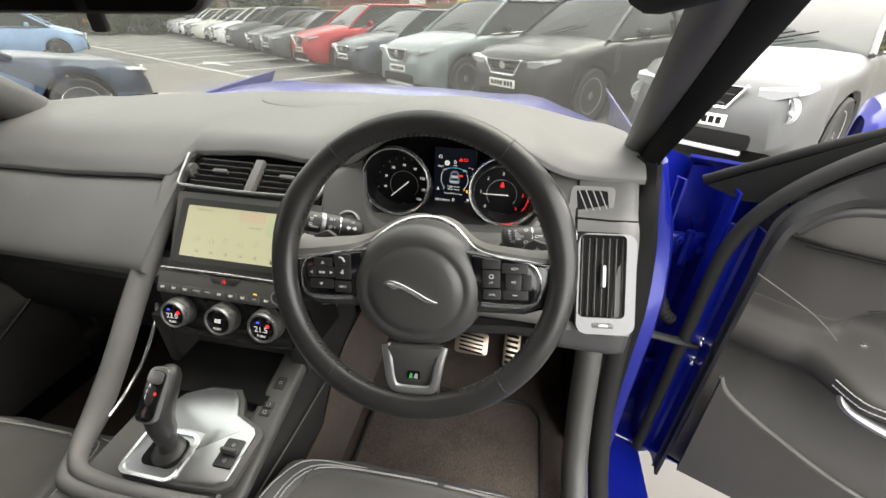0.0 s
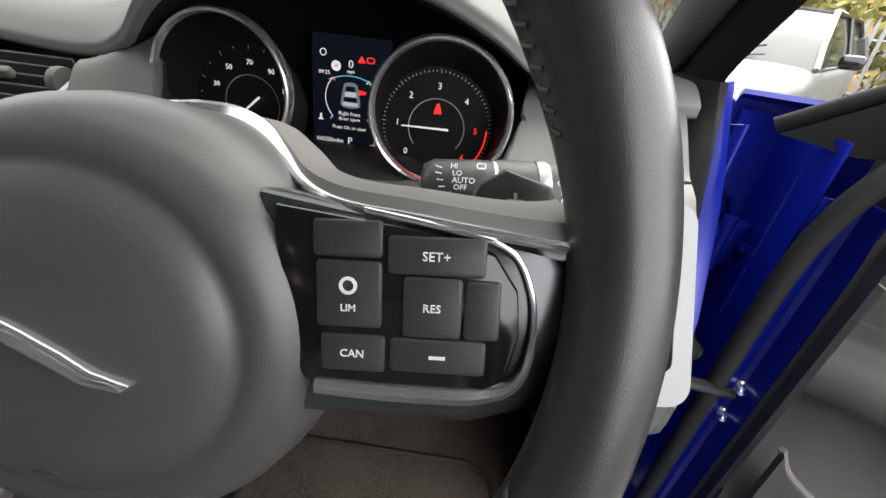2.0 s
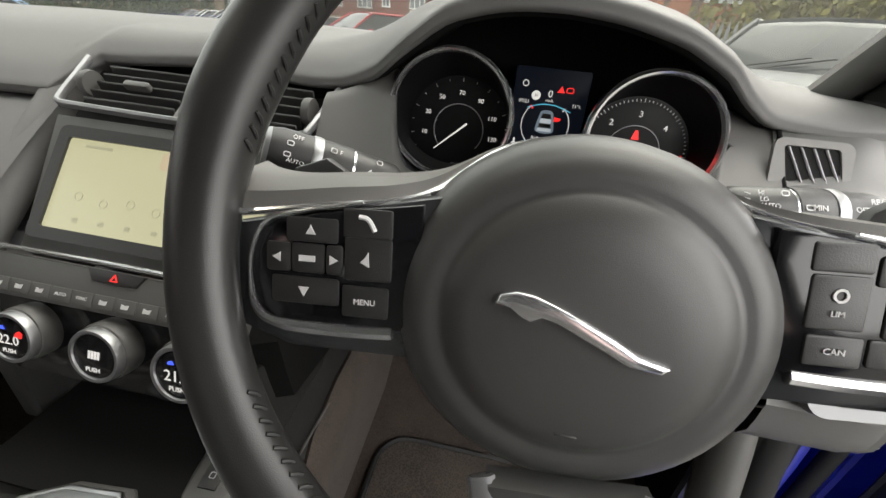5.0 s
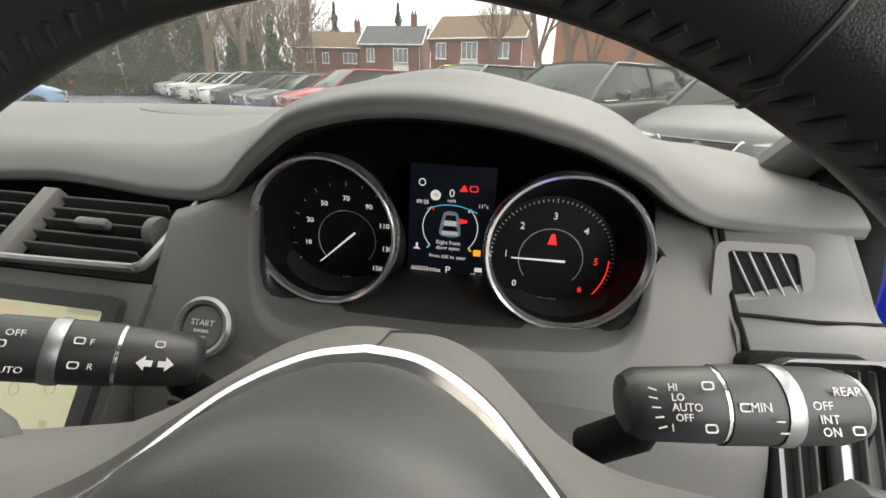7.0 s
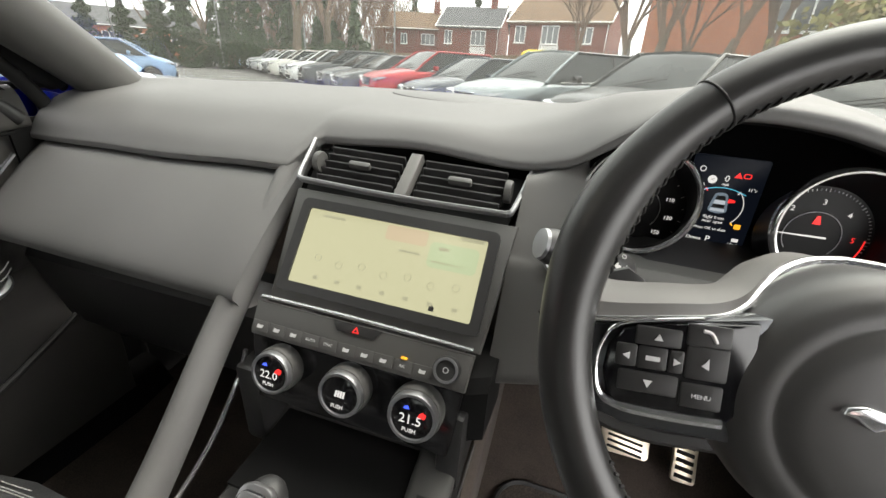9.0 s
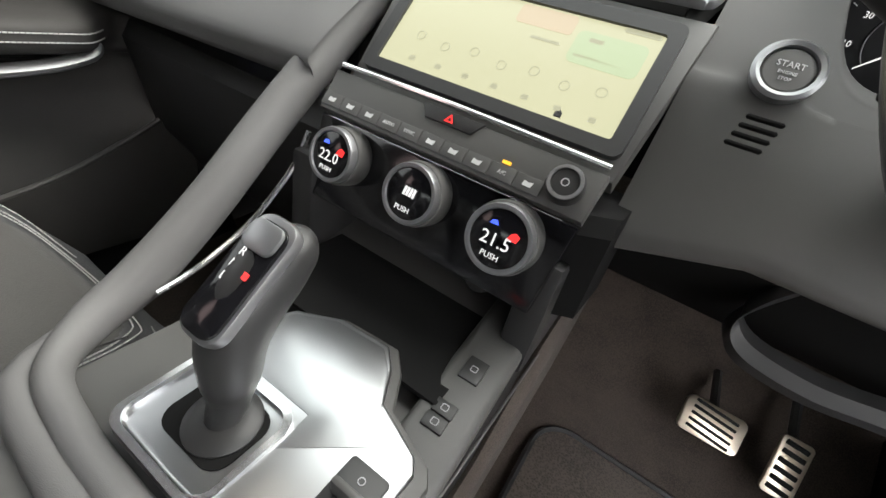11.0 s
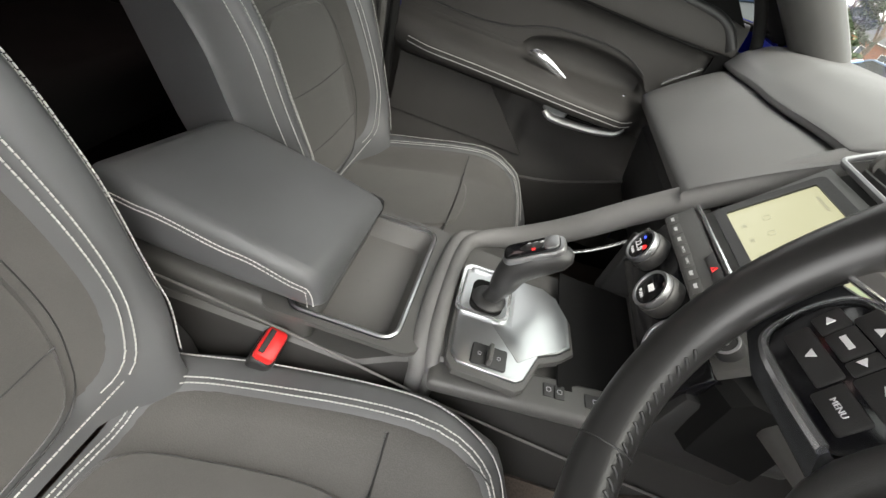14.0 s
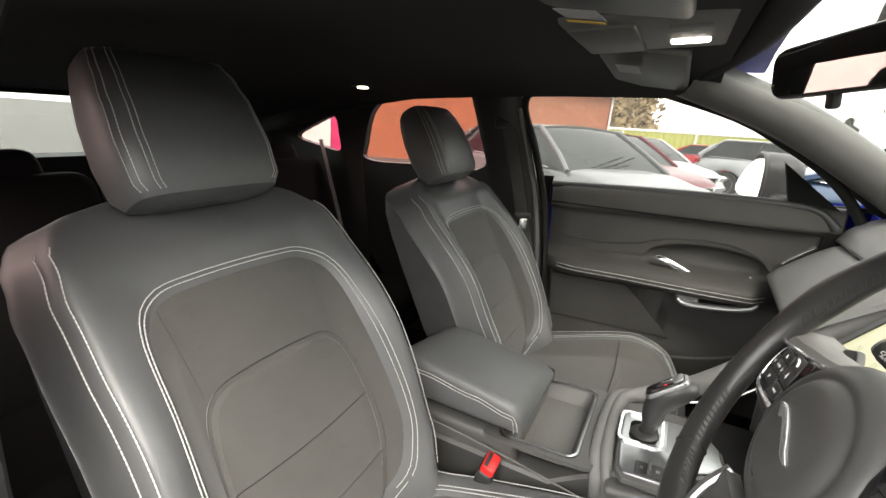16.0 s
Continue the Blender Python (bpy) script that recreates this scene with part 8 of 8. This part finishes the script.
def house(m, w, d, eave, ridge, wall_mat, roof_mat, windows, label, chimney=True, panels=()):
    """A gabled house; its front is at local y = 0, facing -y. windows: (x, z, width, height)."""
    h = thing("house", label, "house", m, group="houses")
    bm = bmesh.new()
    prof = [(-w / 2, 0), (w / 2, 0), (w / 2, eave), (-w / 2, eave)]
    box = rbox(w, d, eave, 0, m=pose(0, d / 2, eave / 2))
    gab = solid([[(x, 0, eave), (x, d, eave), (x, d / 2, ridge - 0.06)] for x in (-w / 2, w / 2)])
    part("wall", merge(box, gab), wall_mat, h, "brick walls")
    for s in (0, 1):
        y0 = -0.35 if s == 0 else d + 0.35
        k = 0.35 * (ridge - eave) / (d / 2)
        part("roof", thick(sheet([[(x, y0, eave - k + 0.03), (x, d / 2, ridge + 0.03)] for x in frange(-w / 2 - 0.25, w / 2 + 0.25, 4)]), 0.12), roof_mat, h, "tiled roof slope")
    part("gutter", tube([(-w / 2 - 0.25, -0.40, eave - 0.10), (w / 2 + 0.25, -0.40, eave - 0.10)], 0.06, n=6), UPVC, h, "white gutter")
    for s in (-1, 1):
        part("barge_board", tube([(s * (w / 2 + 0.27), -0.38, eave - 0.1), (s * (w / 2 + 0.27), d / 2, ridge + 0.02), (s * (w / 2 + 0.27), d + 0.38, eave - 0.1)], 0.07, n=4), UPVC, h, "white barge board")
    part("down_pipe", tube([(w / 2 - 0.1, -0.08, eave - 0.1), (w / 2 - 0.1, -0.08, 0.1)], 0.045, n=6), UPVC, h)
    if chimney:
        ch = part("chimney", rbox(0.7, 0.6, 1.5, 0.02, 1, pose(w * 0.3, d / 2, ridge + 0.5)), wall_mat, h, "brick chimney")
        for dx in (-0.18, 0.18):
            part("pot", lathe([(0.11, 0), (0.10, 0.35), (0.08, 0.35)], 10, pose(w * 0.3 + dx, d / 2, ridge + 1.25)), wall_mat, ch)
    for x, z, ww, hh in panels:
        part("white_panel", rbox(ww, 0.06, hh, 0.01, 1, pose(x, -0.02, z)), UPVC, h, "white boarded panel")
    for x, z, ww, hh in windows:
        win = part("window", ringplate(rrect(ww, hh, 0.02, 1), rrect(ww - 0.16, hh - 0.16, 0.02, 1), 0.09, face(x, -0.02, z)), UPVC, h, "white framed window")
        part("pane", rbox(ww - 0.1, 0.02, hh - 0.1, 0, m=pose(x, -0.03, z)), HGLASS, win)
        n = 3 if ww > 1.4 else 2
        for k in range(1, n):
            part("mullion", rbox(0.07, 0.05, hh - 0.1, 0, m=pose(x - ww / 2 + ww * k / n, -0.06, z)), UPVC, win)
        part("sill", rbox(ww + 0.15, 0.16, 0.06, 0.01, 1, pose(x, -0.08, z - hh / 2 - 0.03)), UPVC, win)
    return h


def sited(az, dist, turn=0.0):
    """A pose at that bearing from the car, turned to face it."""
    a = radians(az)
    return pose(0.4 + dist * math.sin(a), -0.4 + dist * math.cos(a), 0, 0, 0, -az + turn)


W1 = [(-2.6, 4.0, 1.0, 1.2), (-0.8, 4.0, 0.8, 1.2), (2.2, 4.0, 1.7, 1.2), (2.2, 1.5, 1.8, 1.3), (-2.4, 1.5, 1.2, 1.2)]
house(sited(-22.0, 58, -14), 8.6, 7.0, 5.2, 7.2, BRICK, TILE1, W1, "red brick house with a brown tiled roof")
house(sited(-15.0, 53, -14), 7.0, 7.0, 5.4, 7.6, BRICK, TILE2, [(-2.3, 4.2, 0.9, 1.4), (1.2, 4.2, 1.7, 1.5)], "red brick house with a grey tiled roof", panels=[(1.2, 1.7, 1.8, 3.2)])
house(sited(-4.5, 46, -16), 9.5, 7.5, 5.6, 8.0, BRICK, TILE1, [(-3.6, 4.4, 1.1, 1.5), (-0.6, 4.4, 1.7, 1.6), (2.8, 4.4, 1.2, 1.4)], "red brick house with white panels and a brown roof", panels=[(-0.6, 1.8, 1.9, 3.4)])
house(sited(15.5, 26, 8), 9.5, 8.0, 6.2, 9.0, BRICK2, TILE2, [(1.5, 4.2, 2.0, 1.6), (1.2, 1.6, 2.0, 1.3), (-3.6, 1.3, 0.5, 0.6)], "orange brick house close behind the fence", chimney=False)
house(sited(-56, 75, 10), 34, 12, 3.8, 6.2, BRICK2, TILE2, [(-12 + 4 * k, 2.4, 2.4, 1.2) for k in range(7)], "long low brick building with a grey roof", chimney=False)
# buildings on the passenger's side
house(pose(-16.6, -7.6, 0, 0, 0, 136), 12.0, 9, 3.5, 5.0, BRICK2, TILE2, [], "single storey orange brick building beside the yard", chimney=False)
shed = thing("industrial_shed", "yellow-green corrugated metal shed across the yard", "shed", pose(-40, 0, 0, 0, 0, 90))
LIME = material("lime_cladding", (0.42, 0.43, 0.12), 0.6, vary=0.1)
bm = bmesh.new()
rows = []
for k in range(241):
    x = -9 + 18 * k / 240
    off = 0.05 if k % 6 in (1, 2, 3) else 0.0
    rows.append([(x, -off, 0.0), (x, -off, 2.35)])
part("cladding", thick(sheet(rows), 0.02), LIME, shed, "ribbed yellow-green cladding")
part("roof", rbox(18.4, 8, 0.2, 0.02, 1, pose(0, 3.9, 2.45)), UPVC, shed)
part("doorway", rbox(2.4, 0.1, 1.7, 0.01, 1, pose(3.0, -0.06, 0.85)), MATT, shed, "dark open doorway")
for x in (-5, 0.6, 6):
    part("post", rbox(0.15, 0.12, 2.5, 0.01, 1, pose(x, -0.1, 1.25)), UPVC, shed)
sign = thing("advertising_board", "white and magenta board on posts", "board", pose(-5.5, -7.05, 0, 0, 0, 138))
part("white_panel", rbox(1.3, 0.06, 2.6, 0.01, 1, pose(-0.07, 0, 1.5)), UPVC, sign)
part("magenta_panel", rbox(0.72, 0.06, 2.6, 0.01, 1, pose(0.95, 0, 1.5)), material("magenta_vinyl", (0.55, 0.04, 0.16), 0.5, vary=0.05), sign, "plain magenta panel")
part("post", rbox(0.08, 0.08, 0.4, 0, m=pose(-0.9, 0, 0.2)), MATT, sign)
part("post", rbox(0.08, 0.08, 0.4, 0, m=pose(0.43, 0, 0.2)), MATT, sign)

# palisade fence behind the row
GALV = material("galvanised_steel", (0.20, 0.205, 0.205), 0.5, metal=0.6, vary=0.2, vscale=20)
fence = thing("palisade_fence", "galvanised steel palisade fence behind the parked cars", "fence")
pale = slab([(-0.035, 0), (0.035, 0), (0.035, 1.72), (0.018, 1.78), (0.0, 1.88), (-0.018, 1.78), (-0.035, 1.72)], 0.012, 0)
pale_ob = part("pale", pale, GALV, fence)
f0, f1 = Vector((9.5, 9.0, 0)), Vector((-1.5, 15.8, 0))
fd = (f1 - f0).normalized()
nf = 84
rot = math.degrees(math.atan2(fd.y, fd.x))
pale_ob.matrix_local = Matrix.Translation(f0 + Vector((0, 0, 0.05))) @ pose(0, 0, 0, 90, 0, rot)
for k in range(1, nf):
    o = new("pale", pale_ob.data)
    o.parent = fence
    o.matrix_local = Matrix.Translation(f0 + (f1 - f0) * k / nf + Vector((0, 0, 0.05))) @ pose(0, 0, 0, 90, 0, rot)
for z in (0.5, 1.5):
    part("rail", tube([f0 + Vector((0, 0.03, z)), f1 + Vector((0, 0.03, z))], 0.03, n=4), GALV, fence)
wf = thing("timber_fence", "brown close-boarded timber fence behind the row", "fence")
part("boards", thick(sheet([[(x, y, z) for z in (0, 1.7)] for x, y in ((-1.5, 15.8), (-14, 25.5), (-33, 36))]), 0.05), material("fence_timber", (0.14, 0.10, 0.06), 0.9, vary=0.3, vscale=3), wf)
yb = thing("grit_bin", "yellow plastic grit bin by the fence", "grit bin", pose(-1.4, 14.9, 0))
part("box", solid([[(x * sx, y * sx, z) for x, y in ((-0.5, -0.35), (0.5, -0.35), (0.5, 0.35), (-0.5, 0.35))] for z, sx in ((0.0, 0.85), (1.55, 1.0), (1.75, 1.0), (1.85, 0.6))]), material("yellow_plastic", (0.6, 0.45, 0.02), 0.5), yb)

# lamp posts
def lamp_post(x, y, h, lean=0):
    p = thing("lamp_post", "tall galvanised lamp post", "lamp post", pose(x, y, 0, lean, 0, 0), group="lamp posts")
    part("column", tube([(0, 0, 0), (0, 0, 1.2), (0, 0, h)], [0.09, 0.07, 0.045], n=8), GALV, p)
    part("head", rbox(0.6, 0.2, 0.1, 0.03, 2, pose(0.2, 0, h)), GALV, p)


for az, d, h in ((-24.0, 34, 9), (-34.5, 40, 7), (-43.5, 42, 6.5), (-53, 44, 6)):
    a = radians(az)
    lamp_post(0.4 + d * math.sin(a), -0.4 + d * math.cos(a), h)

# ---------------------------------------------------------------- trees
BARK = material("bark", (0.13, 0.10, 0.07), 0.95, grain=1, scale=30, vary=0.3, vscale=3)
TWIG = material("twigs", (0.15, 0.10, 0.07), 0.95, vary=0.3)
NEEDLE = material("evergreen_foliage", (0.035, 0.055, 0.022), 0.8, vary=0.45, vscale=1.5)
IVY = material("yellow_green_foliage", (0.14, 0.13, 0.03), 0.8, vary=0.45, vscale=2)


def stick(bm, a, b, ra, rb, n=4):
    d = (b - a)
    if d.length < 1e-6:
        return
    d.normalize()
    s = d.orthogonal().normalized()
    q = d.cross(s)
    v = [[bm.verts.new(p + s * (r * math.cos(2 * math.pi * k / n)) + q * (r * math.sin(2 * math.pi * k / n))) for k in range(n)] for p, r in ((a, ra), (b, rb))]
    for k in range(n):
        bm.faces.new((v[0][k], v[0][(k + 1) % n], v[1][(k + 1) % n], v[1][k]))


def grow(bm, rng, p, d, length, r, depth):
    q = p + d * length
    stick(bm, p, q, r, r * 0.7, 4 if depth < 3 else 3)
    if depth == 0:
        return
    for _ in range(rng.choice((2, 3, 3))):
        nd = (d + Vector((rng.uniform(-1, 1), rng.uniform(-1, 1), rng.uniform(-0.15, 0.7))) * 0.62).normalized()
        grow(bm, rng, p + d * length * rng.uniform(0.65, 1.0), nd, length * rng.uniform(0.6, 0.82), r * 0.55, depth - 1)


def bare_tree(x, y, h, seed, spread=1.0):
    rng = random.Random(seed)
    t = thing("bare_tree", "tall leafless tree with fine brown branches", "tree", pose(x, y, 0), group="bare trees")
    pts = [Vector((0, 0, -0.1)), Vector((rng.uniform(-0.1, 0.1), 0, h * 0.15)), Vector((rng.uniform(-0.3, 0.3), 0.1, h * 0.34))]
    part("trunk", tube(spline(pts, 4), [h * 0.028 * (1 - 0.04 * i) for i in range(9)], n=9), BARK, t, "rough brown trunk")
    bm = bmesh.new()
    for k in range(5):
        a = rng.uniform(0, 6.28)
        d = Vector((math.cos(a) * 0.55 * spread, math.sin(a) * 0.55 * spread, 1)).normalized()
        grow(bm, rng, pts[2] - Vector((0, 0, rng.uniform(0, h * 0.12))), d, h * 0.22, h * 0.013, 5)
    tagged(part("crown", bm, TWIG, t, "crown of bare branches and twigs"), kind="stuff")
    return t


def leaf_cloud(rng, pts, size):
    bm = bmesh.new()
    for p in pts:
        n = Vector((rng.gauss(0, 1), rng.gauss(0, 1), rng.gauss(0, 1))).normalized()
        s = n.orthogonal().normalized() * size * rng.uniform(0.5, 1.3)
        q = n.cross(s) * rng.uniform(0.4, 0.8)
        bm.faces.new([bm.verts.new(Vector(p) + v) for v in (s, q, -s, -q)])
    return bm


def conifer(x, y, h, r, seed, mat=NEEDLE, label="dark evergreen conifer with a ragged outline"):
    rng = random.Random(seed)
    t = thing("conifer", label, "tree", pose(x, y, 0), group="evergreens")
    part("trunk", tube([(0, 0, 0), (0, 0, h * 0.9)], [0.14, 0.03], n=6), BARK, t)
    pts = []
    for _ in range(int(2200 * min(1.6, r * h / 8))):
        f = rng.random() ** 0.8
        rad = r * (1 - f) ** 0.7 * (0.75 + 0.35 * math.sin(f * 40 + rng.uniform(-0.6, 0.6))) * math.sqrt(rng.uniform(0.25, 1))
        a = rng.uniform(0, 6.283)
        pts.append((rad * math.cos(a) * (1 + 0.2 * math.sin(3 * a + seed)), rad * math.sin(a), 0.1 + f * h))
    tagged(part("crown", leaf_cloud(rng, pts, 0.16), mat, t, "dense ragged foliage"), kind="stuff")


def bush(x, y, w, h, seed, mat, label, leaf=0.13):
    rng = random.Random(seed)
    t = thing("bush", label, "bush", pose(x, y, 0), group="bushes")
    pts = []
    lobes = [(rng.uniform(-w / 2, w / 2), rng.uniform(-0.8, 0.8), rng.uniform(0.25, 0.8) * h, rng.uniform(0.25, 0.5) * h) for _ in range(7)]
    for _ in range(2400):
        lx, ly, lz, lr = rng.choice(lobes)
        d = Vector((rng.gauss(0, 1), rng.gauss(0, 1), rng.gauss(0, 1))).normalized() * lr * rng.uniform(0.6, 1.05)
        pts.append((lx + d.x, ly + d.y, max(0.05, lz + d.z)))
    tagged(part("foliage", leaf_cloud(rng, pts, leaf), mat, t, "small leaves"), kind="stuff")
    for k in range(5):
        part("stem", tube([(rng.uniform(-w / 3, w / 3), 0, 0), (rng.uniform(-w / 2, w / 2), 0, h * 0.8)], 0.03, n=5), TWIG, t)


def at_bearing(az, d):
    a = radians(az)
    return 0.4 + d * math.sin(a), -0.4 + d * math.cos(a)


for k, (az, d, h) in enumerate(((-26, 60, 14), (-28.5, 50, 13), (-30.5, 56, 15), (-32, 44, 15), (-35.5, 40, 14), (-38, 52, 16), (-40.5, 46, 12), (-45, 55, 12), (-50, 60, 10), (-58, 58, 11), (-23, 75, 13), (-19, 78, 12), (-8, 70, 13), (-65, 52, 9), (-72, 55, 10), (-62, 48, 8))):
    bare_tree(*at_bearing(az, d), h, 100 + k)
for k, (az, d, h) in enumerate(((3.5, 20, 7.5), (6.5, 19, 8), (9.5, 21, 7), (13, 18.5, 7.5), (17, 19, 8), (-2, 26, 7), (26, 20, 8), (31, 19, 7))):
    bare_tree(*at_bearing(az, d), h, 300 + k, 0.6)
for k, (az, d, h, r) in enumerate(((-36.5, 46, 11, 2.4), (-41.5, 44, 7.5, 2.6), (-46.8, 43, 7.0, 1.6), (-49.0, 45, 6.4, 1.5), (-52, 47, 4.6, 1.9), (-55, 45, 5.4, 1.2), (-60, 46, 7.0, 2.2), (-31.5, 47, 5.0, 2.2), (-21.5, 78, 13, 1.8), (-14, 70, 12, 1.7), (-67, 40, 4.4, 2.0), (-76, 42, 4.0, 2.2))):
    conifer(*at_bearing(az, d), h, r, 500 + k)
for k, (az, d, w, h) in enumerate(((-43, 42, 6, 2.6), (-38.5, 42, 6, 2.8), (-34, 41, 5, 2.2), (-47.5, 42, 6, 2.0), (-28, 44, 5, 2.2), (-51.5, 43, 6, 1.8), (-80, 42, 7, 2.2), (-72, 40, 7, 2.2))):
    bush(*at_bearing(az, d), w, h, 700 + k, NEEDLE, "dark green hedge bush along the boundary")
for k, (az, d, w, h) in enumerate(((28, 17, 5, 3.4), (34, 17, 5, 3.2), (40, 16, 5, 3.4), (47, 15, 5, 3.4), (55, 14, 5, 3.0), (23, 19, 3.5, 3.6))):
    bush(*at_bearing(az, d), w, h, 800 + k, IVY, "yellow-green autumnal shrubs behind the fence")
for k, (az, d, w, h) in enumerate(((-96, 52, 9, 7.0), (-99, 54, 6, 6.0))):
    bush(*at_bearing(az, d), w, h, 900 + k, material("tan_winter_foliage", (0.26, 0.19, 0.10), 0.9, vary=0.4, vscale=2), "large brown-green tree clump behind the shed", 0.42)

# overgrown slope behind the palisade
rngb = random.Random(77)
rows = []
for i, f in enumerate(frange(0, 1, 14)):
    row = []
    for az in frange(22, 84, 40):
        x, y = at_bearing(az, 18.5 + 8 * f + rngb.uniform(-0.3, 0.3))
        row.append((x, y, -0.05 if i == 0 else 5.2 * smooth(0, 1, f) + rngb.uniform(-0.22, 0.28)))
    rows.append(row)
tagged(part("slope", sheet(rows), material("leaf_litter_slope", (0.17, 0.105, 0.035), 0.95, grain=0.9, scale=14, vary=0.5, vscale=1.4)), "slope of brown leaf litter and dead grass behind the fence", "slope", kind="structure")

# far wood: brown thicket and dark green undergrowth beyond the yard
rngw = random.Random(77)
bm = bmesh.new()
for _ in range(7500):
    x, y = at_bearing(rngw.uniform(-43, -24), rngw.uniform(50, 66))
    z = 9.5 * rngw.random() ** 1.25
    L = rngw.uniform(0.7, 2.2)
    d = Vector((rngw.gauss(0, 0.35), rngw.gauss(0, 0.35), 1)).normalized() * L
    w = Vector((0.84, 0.54, 0)) * rngw.uniform(0.02, 0.055)
    p = Vector((x, y, z))
    bm.faces.new([bm.verts.new(q) for q in (p - w, p + w, p + d)])
tagged(part("thicket", bm, material("red_brown_twigs", (0.15, 0.085, 0.06), 0.95, vary=0.4, vscale=0.5)), "dense red-brown winter thicket beyond the yard", "wood", kind="stuff")
pts = []
for _ in range(5200):
    az = rngw.uniform(-47, -27)
    x, y = at_bearing(az, rngw.uniform(44, 50))
    pts.append((x, y, (3.4 + 2.4 * math.sin(az * 1.7) + 1.2 * math.sin(az * 4.1)) * math.sqrt(rngw.random())))
tagged(part("undergrowth", leaf_cloud(rngw, pts, 0.30), NEEDLE), "dark evergreen undergrowth along the boundary", "wood", kind="stuff")


# ---------------------------------------------------------------- ground
bm = bmesh.new()
bmesh.ops.create_grid(bm, x_segments=40, y_segments=40, size=300)
ASPHALT = material("asphalt", (0.09, 0.087, 0.081), 0.85, grain=0.8, scale=60, vary=0.18, vscale=0.6)
tagged(part("ground", bm, ASPHALT), "worn grey asphalt of the car park", "ground", kind="structure")
